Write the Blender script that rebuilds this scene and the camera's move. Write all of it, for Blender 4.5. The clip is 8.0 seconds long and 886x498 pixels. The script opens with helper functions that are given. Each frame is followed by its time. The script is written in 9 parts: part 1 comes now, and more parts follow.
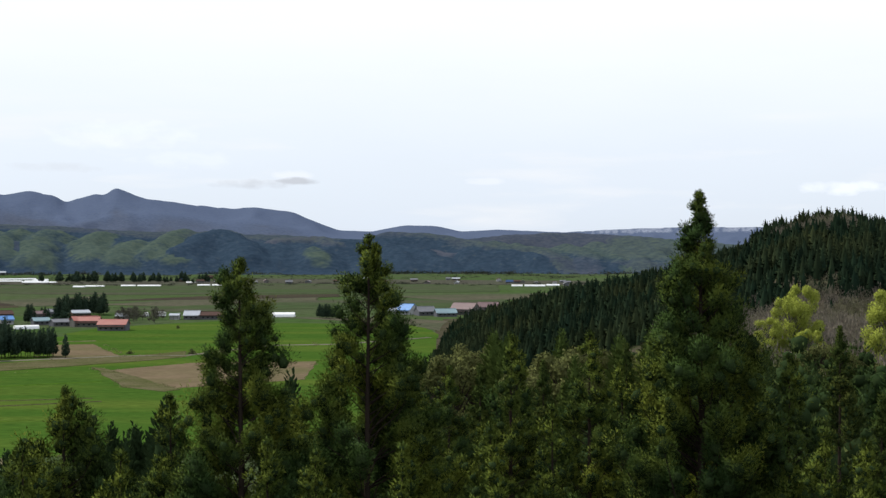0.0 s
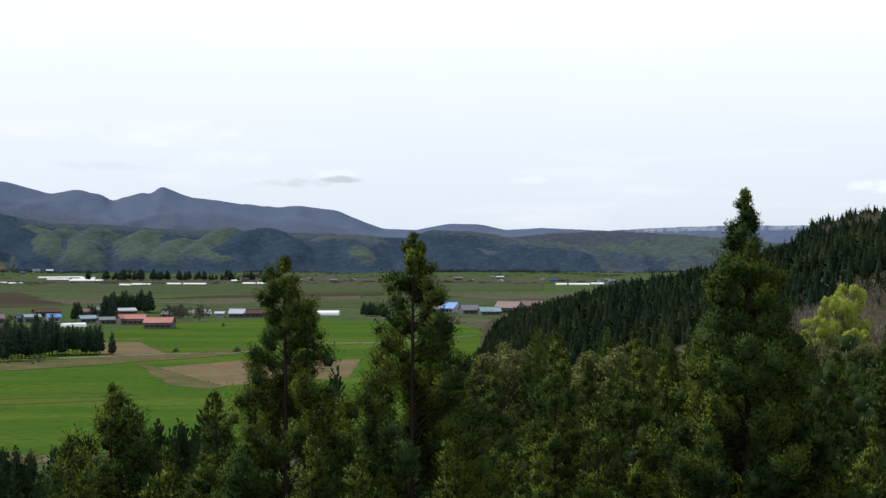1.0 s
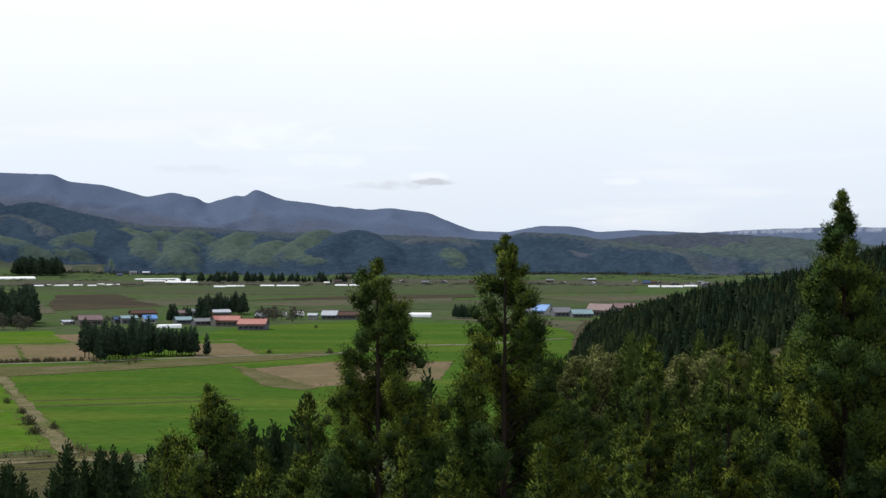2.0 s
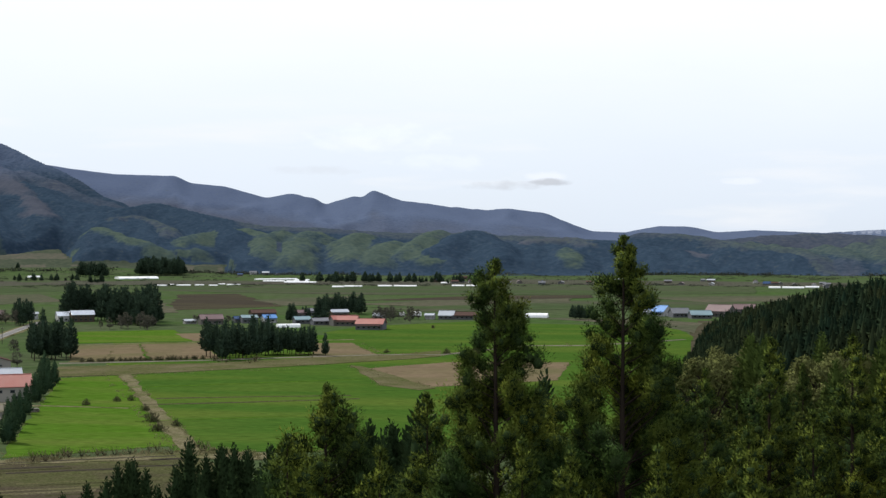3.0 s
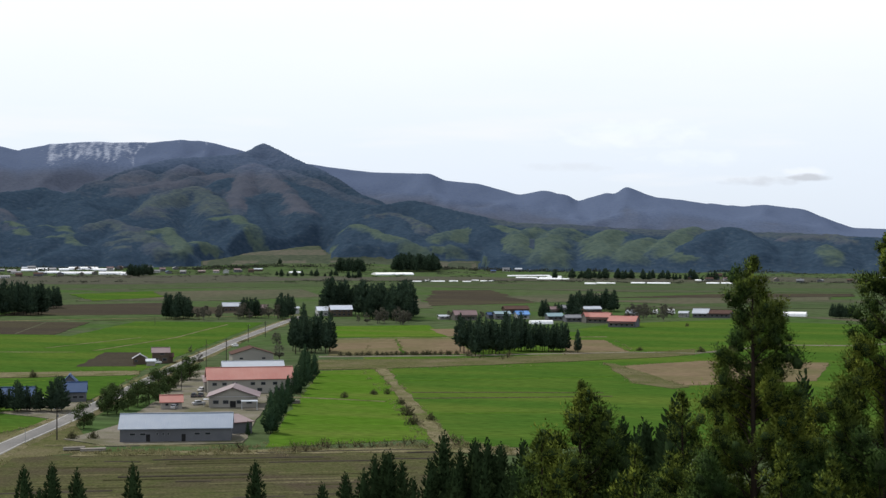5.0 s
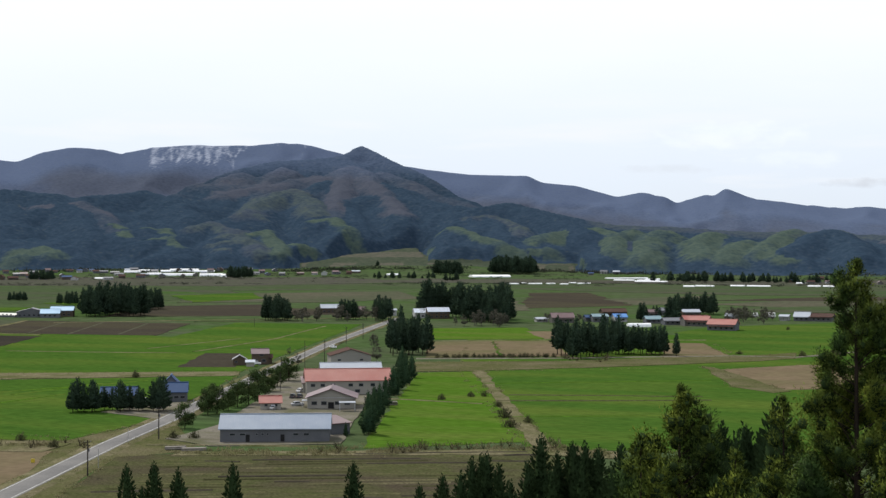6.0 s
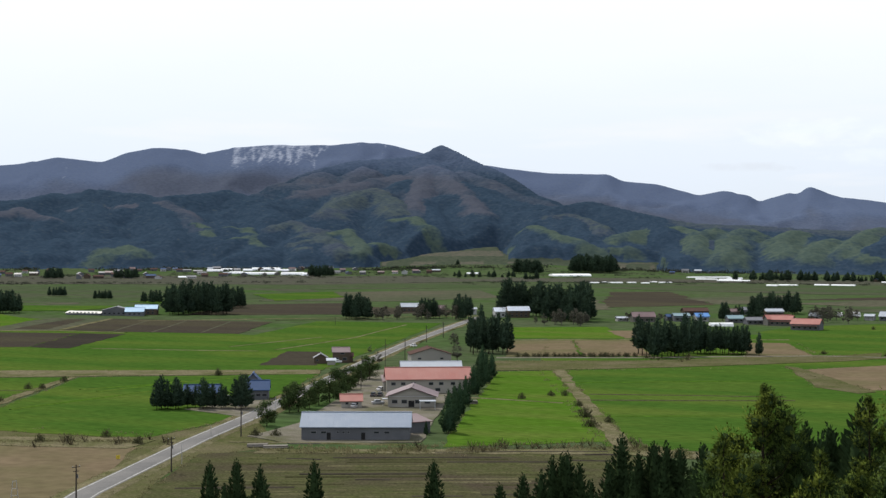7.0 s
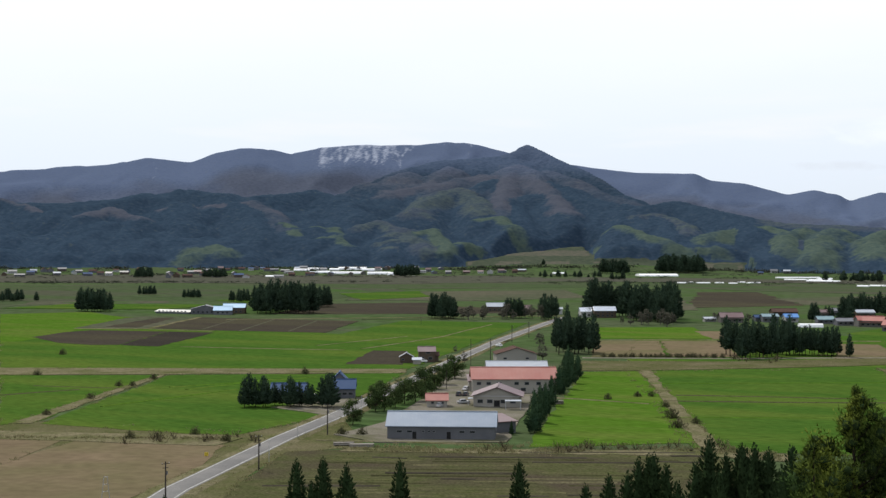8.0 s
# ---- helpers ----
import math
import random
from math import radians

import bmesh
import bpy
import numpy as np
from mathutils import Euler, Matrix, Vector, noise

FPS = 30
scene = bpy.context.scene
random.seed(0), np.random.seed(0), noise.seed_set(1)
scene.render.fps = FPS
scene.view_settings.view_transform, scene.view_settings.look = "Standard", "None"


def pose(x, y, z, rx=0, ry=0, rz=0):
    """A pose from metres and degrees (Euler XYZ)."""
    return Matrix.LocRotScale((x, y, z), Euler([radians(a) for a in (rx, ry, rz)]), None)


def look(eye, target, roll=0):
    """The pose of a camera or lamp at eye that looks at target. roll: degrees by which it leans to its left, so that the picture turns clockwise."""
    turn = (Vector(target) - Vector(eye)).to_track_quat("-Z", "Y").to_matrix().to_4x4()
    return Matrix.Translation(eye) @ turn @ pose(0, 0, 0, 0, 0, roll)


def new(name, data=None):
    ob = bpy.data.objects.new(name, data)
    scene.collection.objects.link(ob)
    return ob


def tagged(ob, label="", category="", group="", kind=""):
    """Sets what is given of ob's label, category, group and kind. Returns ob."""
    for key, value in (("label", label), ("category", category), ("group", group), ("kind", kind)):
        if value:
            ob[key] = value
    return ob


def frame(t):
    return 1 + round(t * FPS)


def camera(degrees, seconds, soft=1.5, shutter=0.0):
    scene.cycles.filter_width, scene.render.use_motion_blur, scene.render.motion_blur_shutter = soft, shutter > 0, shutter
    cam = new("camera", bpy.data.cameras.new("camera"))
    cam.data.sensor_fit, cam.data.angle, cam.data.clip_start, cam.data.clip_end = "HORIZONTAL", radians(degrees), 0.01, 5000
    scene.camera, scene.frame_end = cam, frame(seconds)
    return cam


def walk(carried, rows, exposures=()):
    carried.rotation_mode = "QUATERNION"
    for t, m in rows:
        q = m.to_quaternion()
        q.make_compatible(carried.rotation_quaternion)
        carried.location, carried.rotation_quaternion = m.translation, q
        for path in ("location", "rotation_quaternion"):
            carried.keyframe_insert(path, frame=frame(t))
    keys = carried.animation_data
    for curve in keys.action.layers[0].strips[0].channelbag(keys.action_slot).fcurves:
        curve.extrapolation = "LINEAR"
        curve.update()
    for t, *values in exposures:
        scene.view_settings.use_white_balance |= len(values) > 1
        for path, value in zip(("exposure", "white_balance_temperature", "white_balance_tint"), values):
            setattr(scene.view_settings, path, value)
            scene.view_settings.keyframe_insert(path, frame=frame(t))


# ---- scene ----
cam = camera(32.88, 8.0, soft=1.4)

# seconds, yaw, pitch, roll; the camera is held at arm's length from the turning body
PATH = [
    (0.0, 0.000, -0.037, -0.042),
    (0.5, 0.318, -0.068, -0.055),
    (1.0, 1.684, -0.097, -0.030),
    (1.5, 3.292, -0.043, -0.045),
    (3.0, 9.627, 0.006, -0.035),
    (3.5, 11.972, 0.044, -0.045),
    (4.0, 14.342, -0.007, 0.010),
    (4.5, 16.934, -0.039, -0.006),
    (5.0, 19.241, -0.117, 0.044),
    (6.5, 24.484, -0.013, 0.080),
    (7.0, 25.999, -0.079, 0.059),
    (7.5, 27.764, -0.080, 0.015),
    (8.0, 29.265, -0.097, 0.120),
]
EYE_Z, ARM = 50.0, 0.4
walk(cam, [(t, pose(-ARM * math.sin(radians(yaw)), ARM * math.cos(radians(yaw)), EYE_Z, 90 + pitch, -roll, yaw))
           for t, yaw, pitch, roll in PATH])

# ---- light ----
SUN_AZ, SUN_EL = 62.0, 50.0     # degrees to the left of +y, degrees above the horizon
scene.view_settings.exposure = 0.0
sun_way = Vector((-math.sin(radians(SUN_AZ)) * math.cos(radians(SUN_EL)),
                  math.cos(radians(SUN_AZ)) * math.cos(radians(SUN_EL)), math.sin(radians(SUN_EL))))
sun_data = bpy.data.lights.new("sun", "SUN")
sun_data.energy, sun_data.angle, sun_data.color = 3.9, radians(3.0), (1.0, 0.94, 0.84)
sun = new("sun", sun_data)
sun.matrix_world = look(sun_way * 900, (0, 0, 0))

world = bpy.data.worlds.new("sky")
scene.world = world
world.use_nodes = True


def sky_nodes():
    tree = world.node_tree
    tree.nodes.clear()
    n = tree.nodes.new
    link = tree.links.new
    out, back = n("ShaderNodeOutputWorld"), n("ShaderNodeBackground")
    blue = n("ShaderNodeTexSky")
    blue.sky_type, blue.sun_disc = "NISHITA", False
    blue.sun_elevation, blue.sun_rotation = radians(SUN_EL), radians(-SUN_AZ)
    blue.air_density, blue.dust_density, blue.ozone_density = 1.2, 0.4, 3.0
    dim = n("ShaderNodeVectorMath")
    dim.operation = "SCALE"
    dim.inputs[3].default_value = 0.10
    link(blue.outputs[0], dim.inputs[0])
    coord = n("ShaderNodeTexCoord")
    split = n("ShaderNodeSeparateXYZ")
    link(coord.outputs["Generated"], split.inputs[0])
    # a high white veil that thickens upwards
    veil = n("ShaderNodeMapRange")
    veil.inputs[1].default_value, veil.inputs[2].default_value = 0.0, 0.13
    veil.inputs[3].default_value, veil.inputs[4].default_value = 0.86, 0.98
    link(split.outputs[2], veil.inputs[0])
    stretch = n("ShaderNodeMapping")
    stretch.inputs["Scale"].default_value = (1, 1, 4.5)
    link(coord.outputs["Generated"], stretch.inputs[0])
    soft_noise = n("ShaderNodeTexNoise")
    soft_noise.inputs["Scale"].default_value, soft_noise.inputs["Detail"].default_value = 5.0, 6
    link(stretch.outputs[0], soft_noise.inputs["Vector"])
    thin = n("ShaderNodeMapRange")
    thin.inputs[1].default_value, thin.inputs[2].default_value = 0.25, 0.95
    thin.inputs[3].default_value, thin.inputs[4].default_value = 1.0, 0.50
    link(split.outputs[2], thin.inputs[0])
    vary = n("ShaderNodeMath")
    vary.operation = "MULTIPLY_ADD"
    vary.inputs[1].default_value, vary.inputs[2].default_value = 0.16, -0.08
    link(soft_noise.outputs[0], vary.inputs[0])
    veil_thin = n("ShaderNodeMath")
    veil_thin.operation = "MULTIPLY"
    link(veil.outputs[0], veil_thin.inputs[0])
    link(thin.outputs[0], veil_thin.inputs[1])
    veil_sum = n("ShaderNodeMath")
    veil_sum.operation, veil_sum.use_clamp = "ADD", True
    link(veil_thin.outputs[0], veil_sum.inputs[0])
    link(vary.outputs[0], veil_sum.inputs[1])
    mix = n("ShaderNodeMix")
    mix.data_type = "RGBA"
    high = n("ShaderNodeMapRange")
    high.inputs[1].default_value, high.inputs[2].default_value = -0.02, 0.16
    link(split.outputs[2], high.inputs[0])
    white = n("ShaderNodeMix")
    white.data_type = "RGBA"
    white.inputs["A"].default_value, white.inputs["B"].default_value = (0.73, 0.83, 0.98, 1), (1.02, 1.06, 1.13, 1)
    link(high.outputs[0], white.inputs["Factor"])
    link(white.outputs["Result"], mix.inputs["B"])
    link(veil_sum.outputs[0], mix.inputs["Factor"])
    link(dim.outputs[0], mix.inputs["A"])
    # a few thin grey-bottomed clouds low over the ridges
    flat = n("ShaderNodeMapping")
    flat.inputs["Scale"].default_value = (2.2, 2.2, 16)
    flat.inputs["Location"].default_value = (0.35, 0.1, 0.2)
    link(coord.outputs["Generated"], flat.inputs[0])
    puffs = n("ShaderNodeTexNoise")
    puffs.inputs["Scale"].default_value, puffs.inputs["Detail"].default_value = 3.0, 5
    link(flat.outputs[0], puffs.inputs["Vector"])
    puff = n("ShaderNodeMapRange")
    puff.inputs[1].default_value, puff.inputs[2].default_value, puff.inputs[4].default_value = 0.55, 0.72, 0.55
    link(puffs.outputs[0], puff.inputs[0])
    band = n("ShaderNodeMapRange")
    band.inputs[1].default_value, band.inputs[2].default_value = 0.13, 0.07
    link(split.outputs[2], band.inputs[0])
    amount = n("ShaderNodeMath")
    amount.operation = "MULTIPLY"
    link(puff.outputs[0], amount.inputs[0])
    link(band.outputs[0], amount.inputs[1])
    grey = n("ShaderNodeMix")
    grey.data_type = "RGBA"
    grey.inputs["B"].default_value = (0.97, 0.98, 1.0, 1)
    link(amount.outputs[0], grey.inputs["Factor"])
    link(mix.outputs["Result"], grey.inputs["A"])
    # separate small clouds: bearing, elevation, half-width and half-height in degrees, whiteness
    sky_colour = grey.outputs["Result"]
    curl = n("ShaderNodeTexNoise")
    curl.inputs["Scale"].default_value, curl.inputs["Detail"].default_value = 70.0, 5
    squash = n("ShaderNodeMapping")
    squash.inputs["Scale"].default_value = (1, 1, 2.2)
    link(coord.outputs["Generated"], squash.inputs[0])
    link(squash.outputs[0], curl.inputs["Vector"])

    def maths(op, a, b):
        node = n("ShaderNodeMath")
        node.operation = op
        for i, v in enumerate((a, b)):
            if isinstance(v, float):
                node.inputs[i].default_value = v
            else:
                link(v, node.inputs[i])
        return node.outputs[0]

    for az, el, half, tall, tone, amount in ((5.6, 2.72, 0.8, 0.2, 1.0, 0.8), (5.5, 2.54, 0.8, 0.13, 0.62, 0.8), (7.2, 2.42, 1.5, 0.18, 0.70, 0.6), (12.2, 4.2, 2.6, 0.5, 1.1, 0.35),
                                             (9.6, 3.3, 1.8, 0.3, 1.1, 0.25), (-1.7, 2.55, 0.8, 0.13, 1.0, 0.7), (-15.0, 2.2, 1.6, 0.25, 1.1, 0.8), (14.5, 3.0, 1.6, 0.18, 0.78, 0.35)):
        across = n("ShaderNodeVectorMath")
        across.operation = "DOT_PRODUCT"
        across.inputs[1].default_value = (-math.cos(radians(az)), -math.sin(radians(az)), 0)
        link(coord.outputs["Generated"], across.inputs[0])
        u = maths("DIVIDE", across.outputs["Value"], math.sin(radians(half)))
        v = maths("DIVIDE", maths("SUBTRACT", split.outputs[2], math.sin(radians(el))), math.sin(radians(tall)))
        d2 = maths("ADD", maths("MULTIPLY", u, u), maths("MULTIPLY", v, v))
        d2 = maths("ADD", d2, maths("MULTIPLY", maths("SUBTRACT", curl.outputs[0], 0.5), 4.0))
        ahead = n("ShaderNodeMapRange")
        ahead.inputs[1].default_value, ahead.inputs[2].default_value = 1.3, 0.0
        ahead.inputs[4].default_value = amount
        link(d2, ahead.inputs[0])
        front = maths("MULTIPLY", ahead.outputs[0], maths("GREATER_THAN", split.outputs[1], 0.0))
        puff_mix = n("ShaderNodeMix")
        puff_mix.data_type = "RGBA"
        puff_mix.inputs["B"].default_value = (tone * 0.92, tone * 0.97, tone * 1.06, 1)
        link(front, puff_mix.inputs["Factor"])
        link(sky_colour, puff_mix.inputs["A"])
        sky_colour = puff_mix.outputs["Result"]
    link(sky_colour, back.inputs[0])
    link(back.outputs[0], out.inputs[0])


sky_nodes()


# ---- materials ----
def surface(name, base, other, scale=1.0, third=None, scale2=0.1, rough=0.9, bump=0.0, bump_scale=None, vary=0.0,
            island=0.0, translucent=0.0, stretch=(1, 1, 1), metal=0.0, space="Position", contrast=1.0, fleck=0.0):
    """A two-scale noise material in metres: base and other at scale, third at the larger scale2."""
    m = bpy.data.materials.new(name)
    m.use_nodes = True
    tree = m.node_tree
    n, link = tree.nodes.new, tree.links.new
    shader = tree.nodes["Principled BSDF"]
    shader.inputs["Roughness"].default_value = rough
    shader.inputs["Metallic"].default_value = metal
    shader.inputs["Specular IOR Level"].default_value = 0.0 if metal == 0 and rough > 0.84 else 0.2 if metal == 0 and rough > 0.6 else 0.5
    if space == "Position":
        place = n("ShaderNodeNewGeometry").outputs["Position"]
    else:
        place = n("ShaderNodeTexCoord").outputs["Object"]
    mapping = n("ShaderNodeMapping")
    mapping.inputs["Scale"].default_value = stretch
    link(place, mapping.inputs[0])

    def noise_at(freq, detail=4.0):
        tex = n("ShaderNodeTexNoise")
        tex.inputs["Scale"].default_value, tex.inputs["Detail"].default_value = freq, detail
        link(mapping.outputs[0], tex.inputs["Vector"])
        return tex.outputs[0]

    def steps(socket, low, high):
        r = n("ShaderNodeMapRange")
        r.inputs[1].default_value, r.inputs[2].default_value = low, high
        link(socket, r.inputs[0])
        return r.outputs[0]

    fine = noise_at(scale)
    mix = n("ShaderNodeMix")
    mix.data_type = "RGBA"
    mix.inputs["A"].default_value, mix.inputs["B"].default_value = (*base, 1), (*other, 1)
    link(steps(fine, 0.5 - 0.22 / contrast, 0.5 + 0.22 / contrast), mix.inputs["Factor"])
    colour = mix.outputs["Result"]
    if third:
        mix2 = n("ShaderNodeMix")
        mix2.data_type = "RGBA"
        mix2.inputs["B"].default_value = (*third, 1)
        link(colour, mix2.inputs["A"])
        link(steps(noise_at(scale2, 3.0), 0.44, 0.68), mix2.inputs["Factor"])
        colour = mix2.outputs["Result"]
    if fleck:
        speck = n("ShaderNodeHueSaturation")
        grain = n("ShaderNodeMapRange")
        grain.inputs[1].default_value, grain.inputs[2].default_value = 0.3, 0.7
        grain.inputs[3].default_value, grain.inputs[4].default_value = 1 - fleck, 1 + fleck
        link(noise_at(scale * 5, 5.0), grain.inputs[0])
        link(grain.outputs[0], speck.inputs["Value"])
        link(colour, speck.inputs["Color"])
        colour = speck.outputs[0]
    if vary or island:
        hsv = n("ShaderNodeHueSaturation")
        source = n("ShaderNodeObjectInfo").outputs["Random"] if vary else n("ShaderNodeNewGeometry").outputs["Random Per Island"]
        span = vary or island
        r = n("ShaderNodeMapRange")
        r.inputs[3].default_value, r.inputs[4].default_value = 1 - span, 1 + span
        link(source, r.inputs[0])
        link(r.outputs[0], hsv.inputs["Value"])
        link(colour, hsv.inputs["Color"])
        colour = hsv.outputs[0]
    link(colour, shader.inputs["Base Color"])
    if bump:
        b = n("ShaderNodeBump")
        b.inputs["Strength"].default_value, b.inputs["Distance"].default_value = 1.0, bump
        link(noise_at(bump_scale or scale, 5.0), b.inputs["Height"])
        link(b.outputs[0], shader.inputs["Normal"])
    if translucent:
        t = n("ShaderNodeBsdfTranslucent")
        link(colour, t.inputs[0])
        both = n("ShaderNodeMixShader")
        both.inputs[0].default_value = translucent
        link(shader.outputs[0], both.inputs[1])
        link(t.outputs[0], both.inputs[2])
        link(both.outputs[0], tree.nodes["Material Output"].inputs[0])
    return m


M = {}
M["plain"] = surface("meadow_and_dry_grass", (0.046, 0.072, 0.029), (0.060, 0.073, 0.041), 0.02, (0.042, 0.076, 0.023), 0.006, bump=0.3, bump_scale=0.4, stretch=(1, 1.5, 1), fleck=0.3)
M["slope"] = surface("forest_floor", (0.050, 0.046, 0.031), (0.066, 0.056, 0.042), 0.35, (0.030, 0.036, 0.016), 0.06, bump=0.3)
M["grass"] = surface("young_green_crop", (0.032, 0.072, 0.012), (0.046, 0.092, 0.015), 0.12, (0.064, 0.098, 0.018), 0.02, bump=0.12, bump_scale=1.5, stretch=(0.4, 1.4, 1), fleck=0.28)
M["grass_light"] = surface("bright_green_crop", (0.044, 0.096, 0.010), (0.058, 0.112, 0.014), 0.12, (0.072, 0.106, 0.020), 0.03, bump=0.12, bump_scale=1.5, stretch=(0.4, 1.4, 1), fleck=0.28)
M["meadow"] = surface("muted_green_meadow", (0.040, 0.062, 0.028), (0.052, 0.070, 0.034), 0.03, (0.058, 0.062, 0.042), 0.008, bump=0.2, bump_scale=0.8, stretch=(0.4, 1.4, 1), fleck=0.3)
M["soil"] = surface("tilled_brown_soil", (0.047, 0.041, 0.032), (0.036, 0.032, 0.026), 0.25, (0.053, 0.049, 0.032), 0.02, bump=0.15, bump_scale=1.2, stretch=(0.3, 1.2, 1), fleck=0.25)
M["soil_dark"] = surface("turned_dark_soil", (0.034, 0.031, 0.026), (0.027, 0.025, 0.021), 0.25, (0.040, 0.036, 0.028), 0.02, bump=0.15, bump_scale=1.2, stretch=(0.3, 1.2, 1), fleck=0.25)
M["soil_pale"] = surface("dry_pale_soil", (0.142, 0.110, 0.072), (0.112, 0.088, 0.056), 0.06, (0.100, 0.092, 0.048), 0.02, bump=0.12, bump_scale=1.2, fleck=0.14)
M["straw"] = surface("dry_straw_bank", (0.150, 0.132, 0.084), (0.098, 0.092, 0.050), 0.4, (0.066, 0.074, 0.028), 0.07, bump=0.25, bump_scale=0.9, fleck=0.35)
M["stubble"] = surface("mown_stubble", (0.068, 0.066, 0.034), (0.046, 0.054, 0.021), 0.3, (0.053, 0.045, 0.031), 0.05, bump=0.2, bump_scale=1.0, fleck=0.35)
M["stubble_dark"] = surface("dark_stubble", (0.052, 0.050, 0.026), (0.038, 0.040, 0.018), 0.4, bump=0.1, fleck=0.3)
M["dry_twig"] = surface("dry_straw_twigs", (0.20, 0.17, 0.10), (0.15, 0.14, 0.075), 0.3, island=0.3)
M["scrub"] = surface("grey_brown_scrub", (0.070, 0.068, 0.054), (0.052, 0.062, 0.040), 0.05, (0.058, 0.054, 0.048), 0.02, bump=0.5, bump_scale=0.3, fleck=0.35)
M["asphalt"] = surface("worn_grey_asphalt", (0.156, 0.153, 0.150), (0.130, 0.128, 0.126), 0.5, (0.180, 0.175, 0.168), 0.05, rough=0.85, bump=0.01, bump_scale=8, fleck=0.12)
M["worn_line"] = surface("worn_white_road_paint", (0.42, 0.42, 0.40), (0.20, 0.20, 0.19), 0.6, (0.30, 0.30, 0.28), 0.05, rough=0.8, fleck=0.2)
M["rough"] = surface("rough_grass_with_dry_straw", (0.086, 0.082, 0.042), (0.054, 0.064, 0.022), 0.35, (0.105, 0.094, 0.056), 0.05, bump=0.25, bump_scale=0.9, fleck=0.35)
M["tuft"] = surface("dry_grass_tufts", (0.24, 0.21, 0.125), (0.140, 0.145, 0.060), 0.12, rough=0.9, island=0.3, translucent=0.3)
M["gravel"] = surface("pale_gravel", (0.165, 0.152, 0.126), (0.130, 0.120, 0.097), 0.6, (0.090, 0.090, 0.055), 0.08, bump=0.04, bump_scale=4, fleck=0.2)


def land_cover():
    """Wooded mountains: dark conifers, bare broadleaf woods, fresh spring green, snow and painted haze blue, by the
    cover that each place has.
    """
    m = bpy.data.materials.new("wooded_mountain")
    m.use_nodes = True
    tree = m.node_tree
    n, link = tree.nodes.new, tree.links.new
    shader = tree.nodes["Principled BSDF"]
    shader.inputs["Roughness"].default_value = 1.0
    shader.inputs["Specular IOR Level"].default_value = 0.0
    lay = n("ShaderNodeAttribute")
    lay.attribute_name = "lay"

    def noise_at(freq, detail=4.0):
        tex = n("ShaderNodeTexNoise")
        tex.inputs["Scale"].default_value, tex.inputs["Detail"].default_value = freq, detail
        link(lay.outputs["Vector"], tex.inputs["Vector"])
        return tex.outputs[0]

    def blend(fac, a, b, low=0.0, high=1.0):
        r = n("ShaderNodeMapRange")
        r.inputs[1].default_value, r.inputs[2].default_value = low, high
        link(fac, r.inputs[0])
        mix = n("ShaderNodeMix")
        mix.data_type = "RGBA"
        link(r.outputs[0], mix.inputs["Factor"])
        for key, v in (("A", a), ("B", b)):
            if isinstance(v, tuple):
                mix.inputs[key].default_value = (*v, 1)
            else:
                link(v, mix.inputs[key])
        return mix.outputs["Result"]

    def cover(name, ragged):
        a = n("ShaderNodeAttribute")
        a.attribute_name = name
        add = n("ShaderNodeMath")
        add.operation = "MULTIPLY_ADD"
        add.inputs[1].default_value = ragged
        link(crowns, add.inputs[0])
        link(a.outputs["Fac"], add.inputs[2])
        return add.outputs[0]

    crowns = noise_at(0.10, 6.0)
    # every wood is lifted and blued: distance haze painted into its colour
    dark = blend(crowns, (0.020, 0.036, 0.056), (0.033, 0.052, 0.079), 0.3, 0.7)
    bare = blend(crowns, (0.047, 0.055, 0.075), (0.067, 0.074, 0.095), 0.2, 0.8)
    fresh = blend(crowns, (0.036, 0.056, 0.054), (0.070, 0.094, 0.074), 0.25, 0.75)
    haze_blue = blend(crowns, (0.068, 0.090, 0.146), (0.086, 0.112, 0.174), 0.2, 0.8)
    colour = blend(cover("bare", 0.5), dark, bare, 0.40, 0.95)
    colour = blend(cover("haze_blue", 0.2), colour, haze_blue, 0.4, 0.8)
    colour = blend(cover("fresh", 0.5), colour, fresh, 0.42, 0.95)
    field_colour = blend(crowns, (0.036, 0.050, 0.034), (0.064, 0.072, 0.050), 0.30, 0.70)
    fallow = blend(crowns, (0.064, 0.070, 0.052), (0.092, 0.086, 0.068), 0.35, 0.65)
    tilled = cover("tilled", 0.1)
    colour = blend(tilled, colour, blend(tilled, field_colour, fallow, 0.62, 0.92), 0.06, 0.10)
    streak = n("ShaderNodeMapping")
    streak.inputs["Scale"].default_value = (1, 0.5, 0.3)
    link(lay.outputs["Vector"], streak.inputs[0])
    gully = n("ShaderNodeTexNoise")
    gully.inputs["Scale"].default_value, gully.inputs["Detail"].default_value = 0.12, 6.0
    link(streak.outputs[0], gully.inputs["Vector"])
    crowns = gully.outputs[0]
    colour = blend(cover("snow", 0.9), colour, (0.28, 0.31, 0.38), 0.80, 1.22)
    link(colour, shader.inputs["Base Color"])
    b = n("ShaderNodeBump")
    b.inputs["Strength"].default_value, b.inputs["Distance"].default_value = 0.8, 1.3
    link(noise_at(0.09, 3.0), b.inputs["Height"])
    link(b.outputs[0], shader.inputs["Normal"])
    return m


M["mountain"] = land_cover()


def glass(name, tint=(0.02, 0.025, 0.03)):
    m = bpy.data.materials.new(name)
    m.use_nodes = True
    s = m.node_tree.nodes["Principled BSDF"]
    s.inputs["Base Color"].default_value, s.inputs["Roughness"].default_value = (*tint, 1), 0.08
    return m


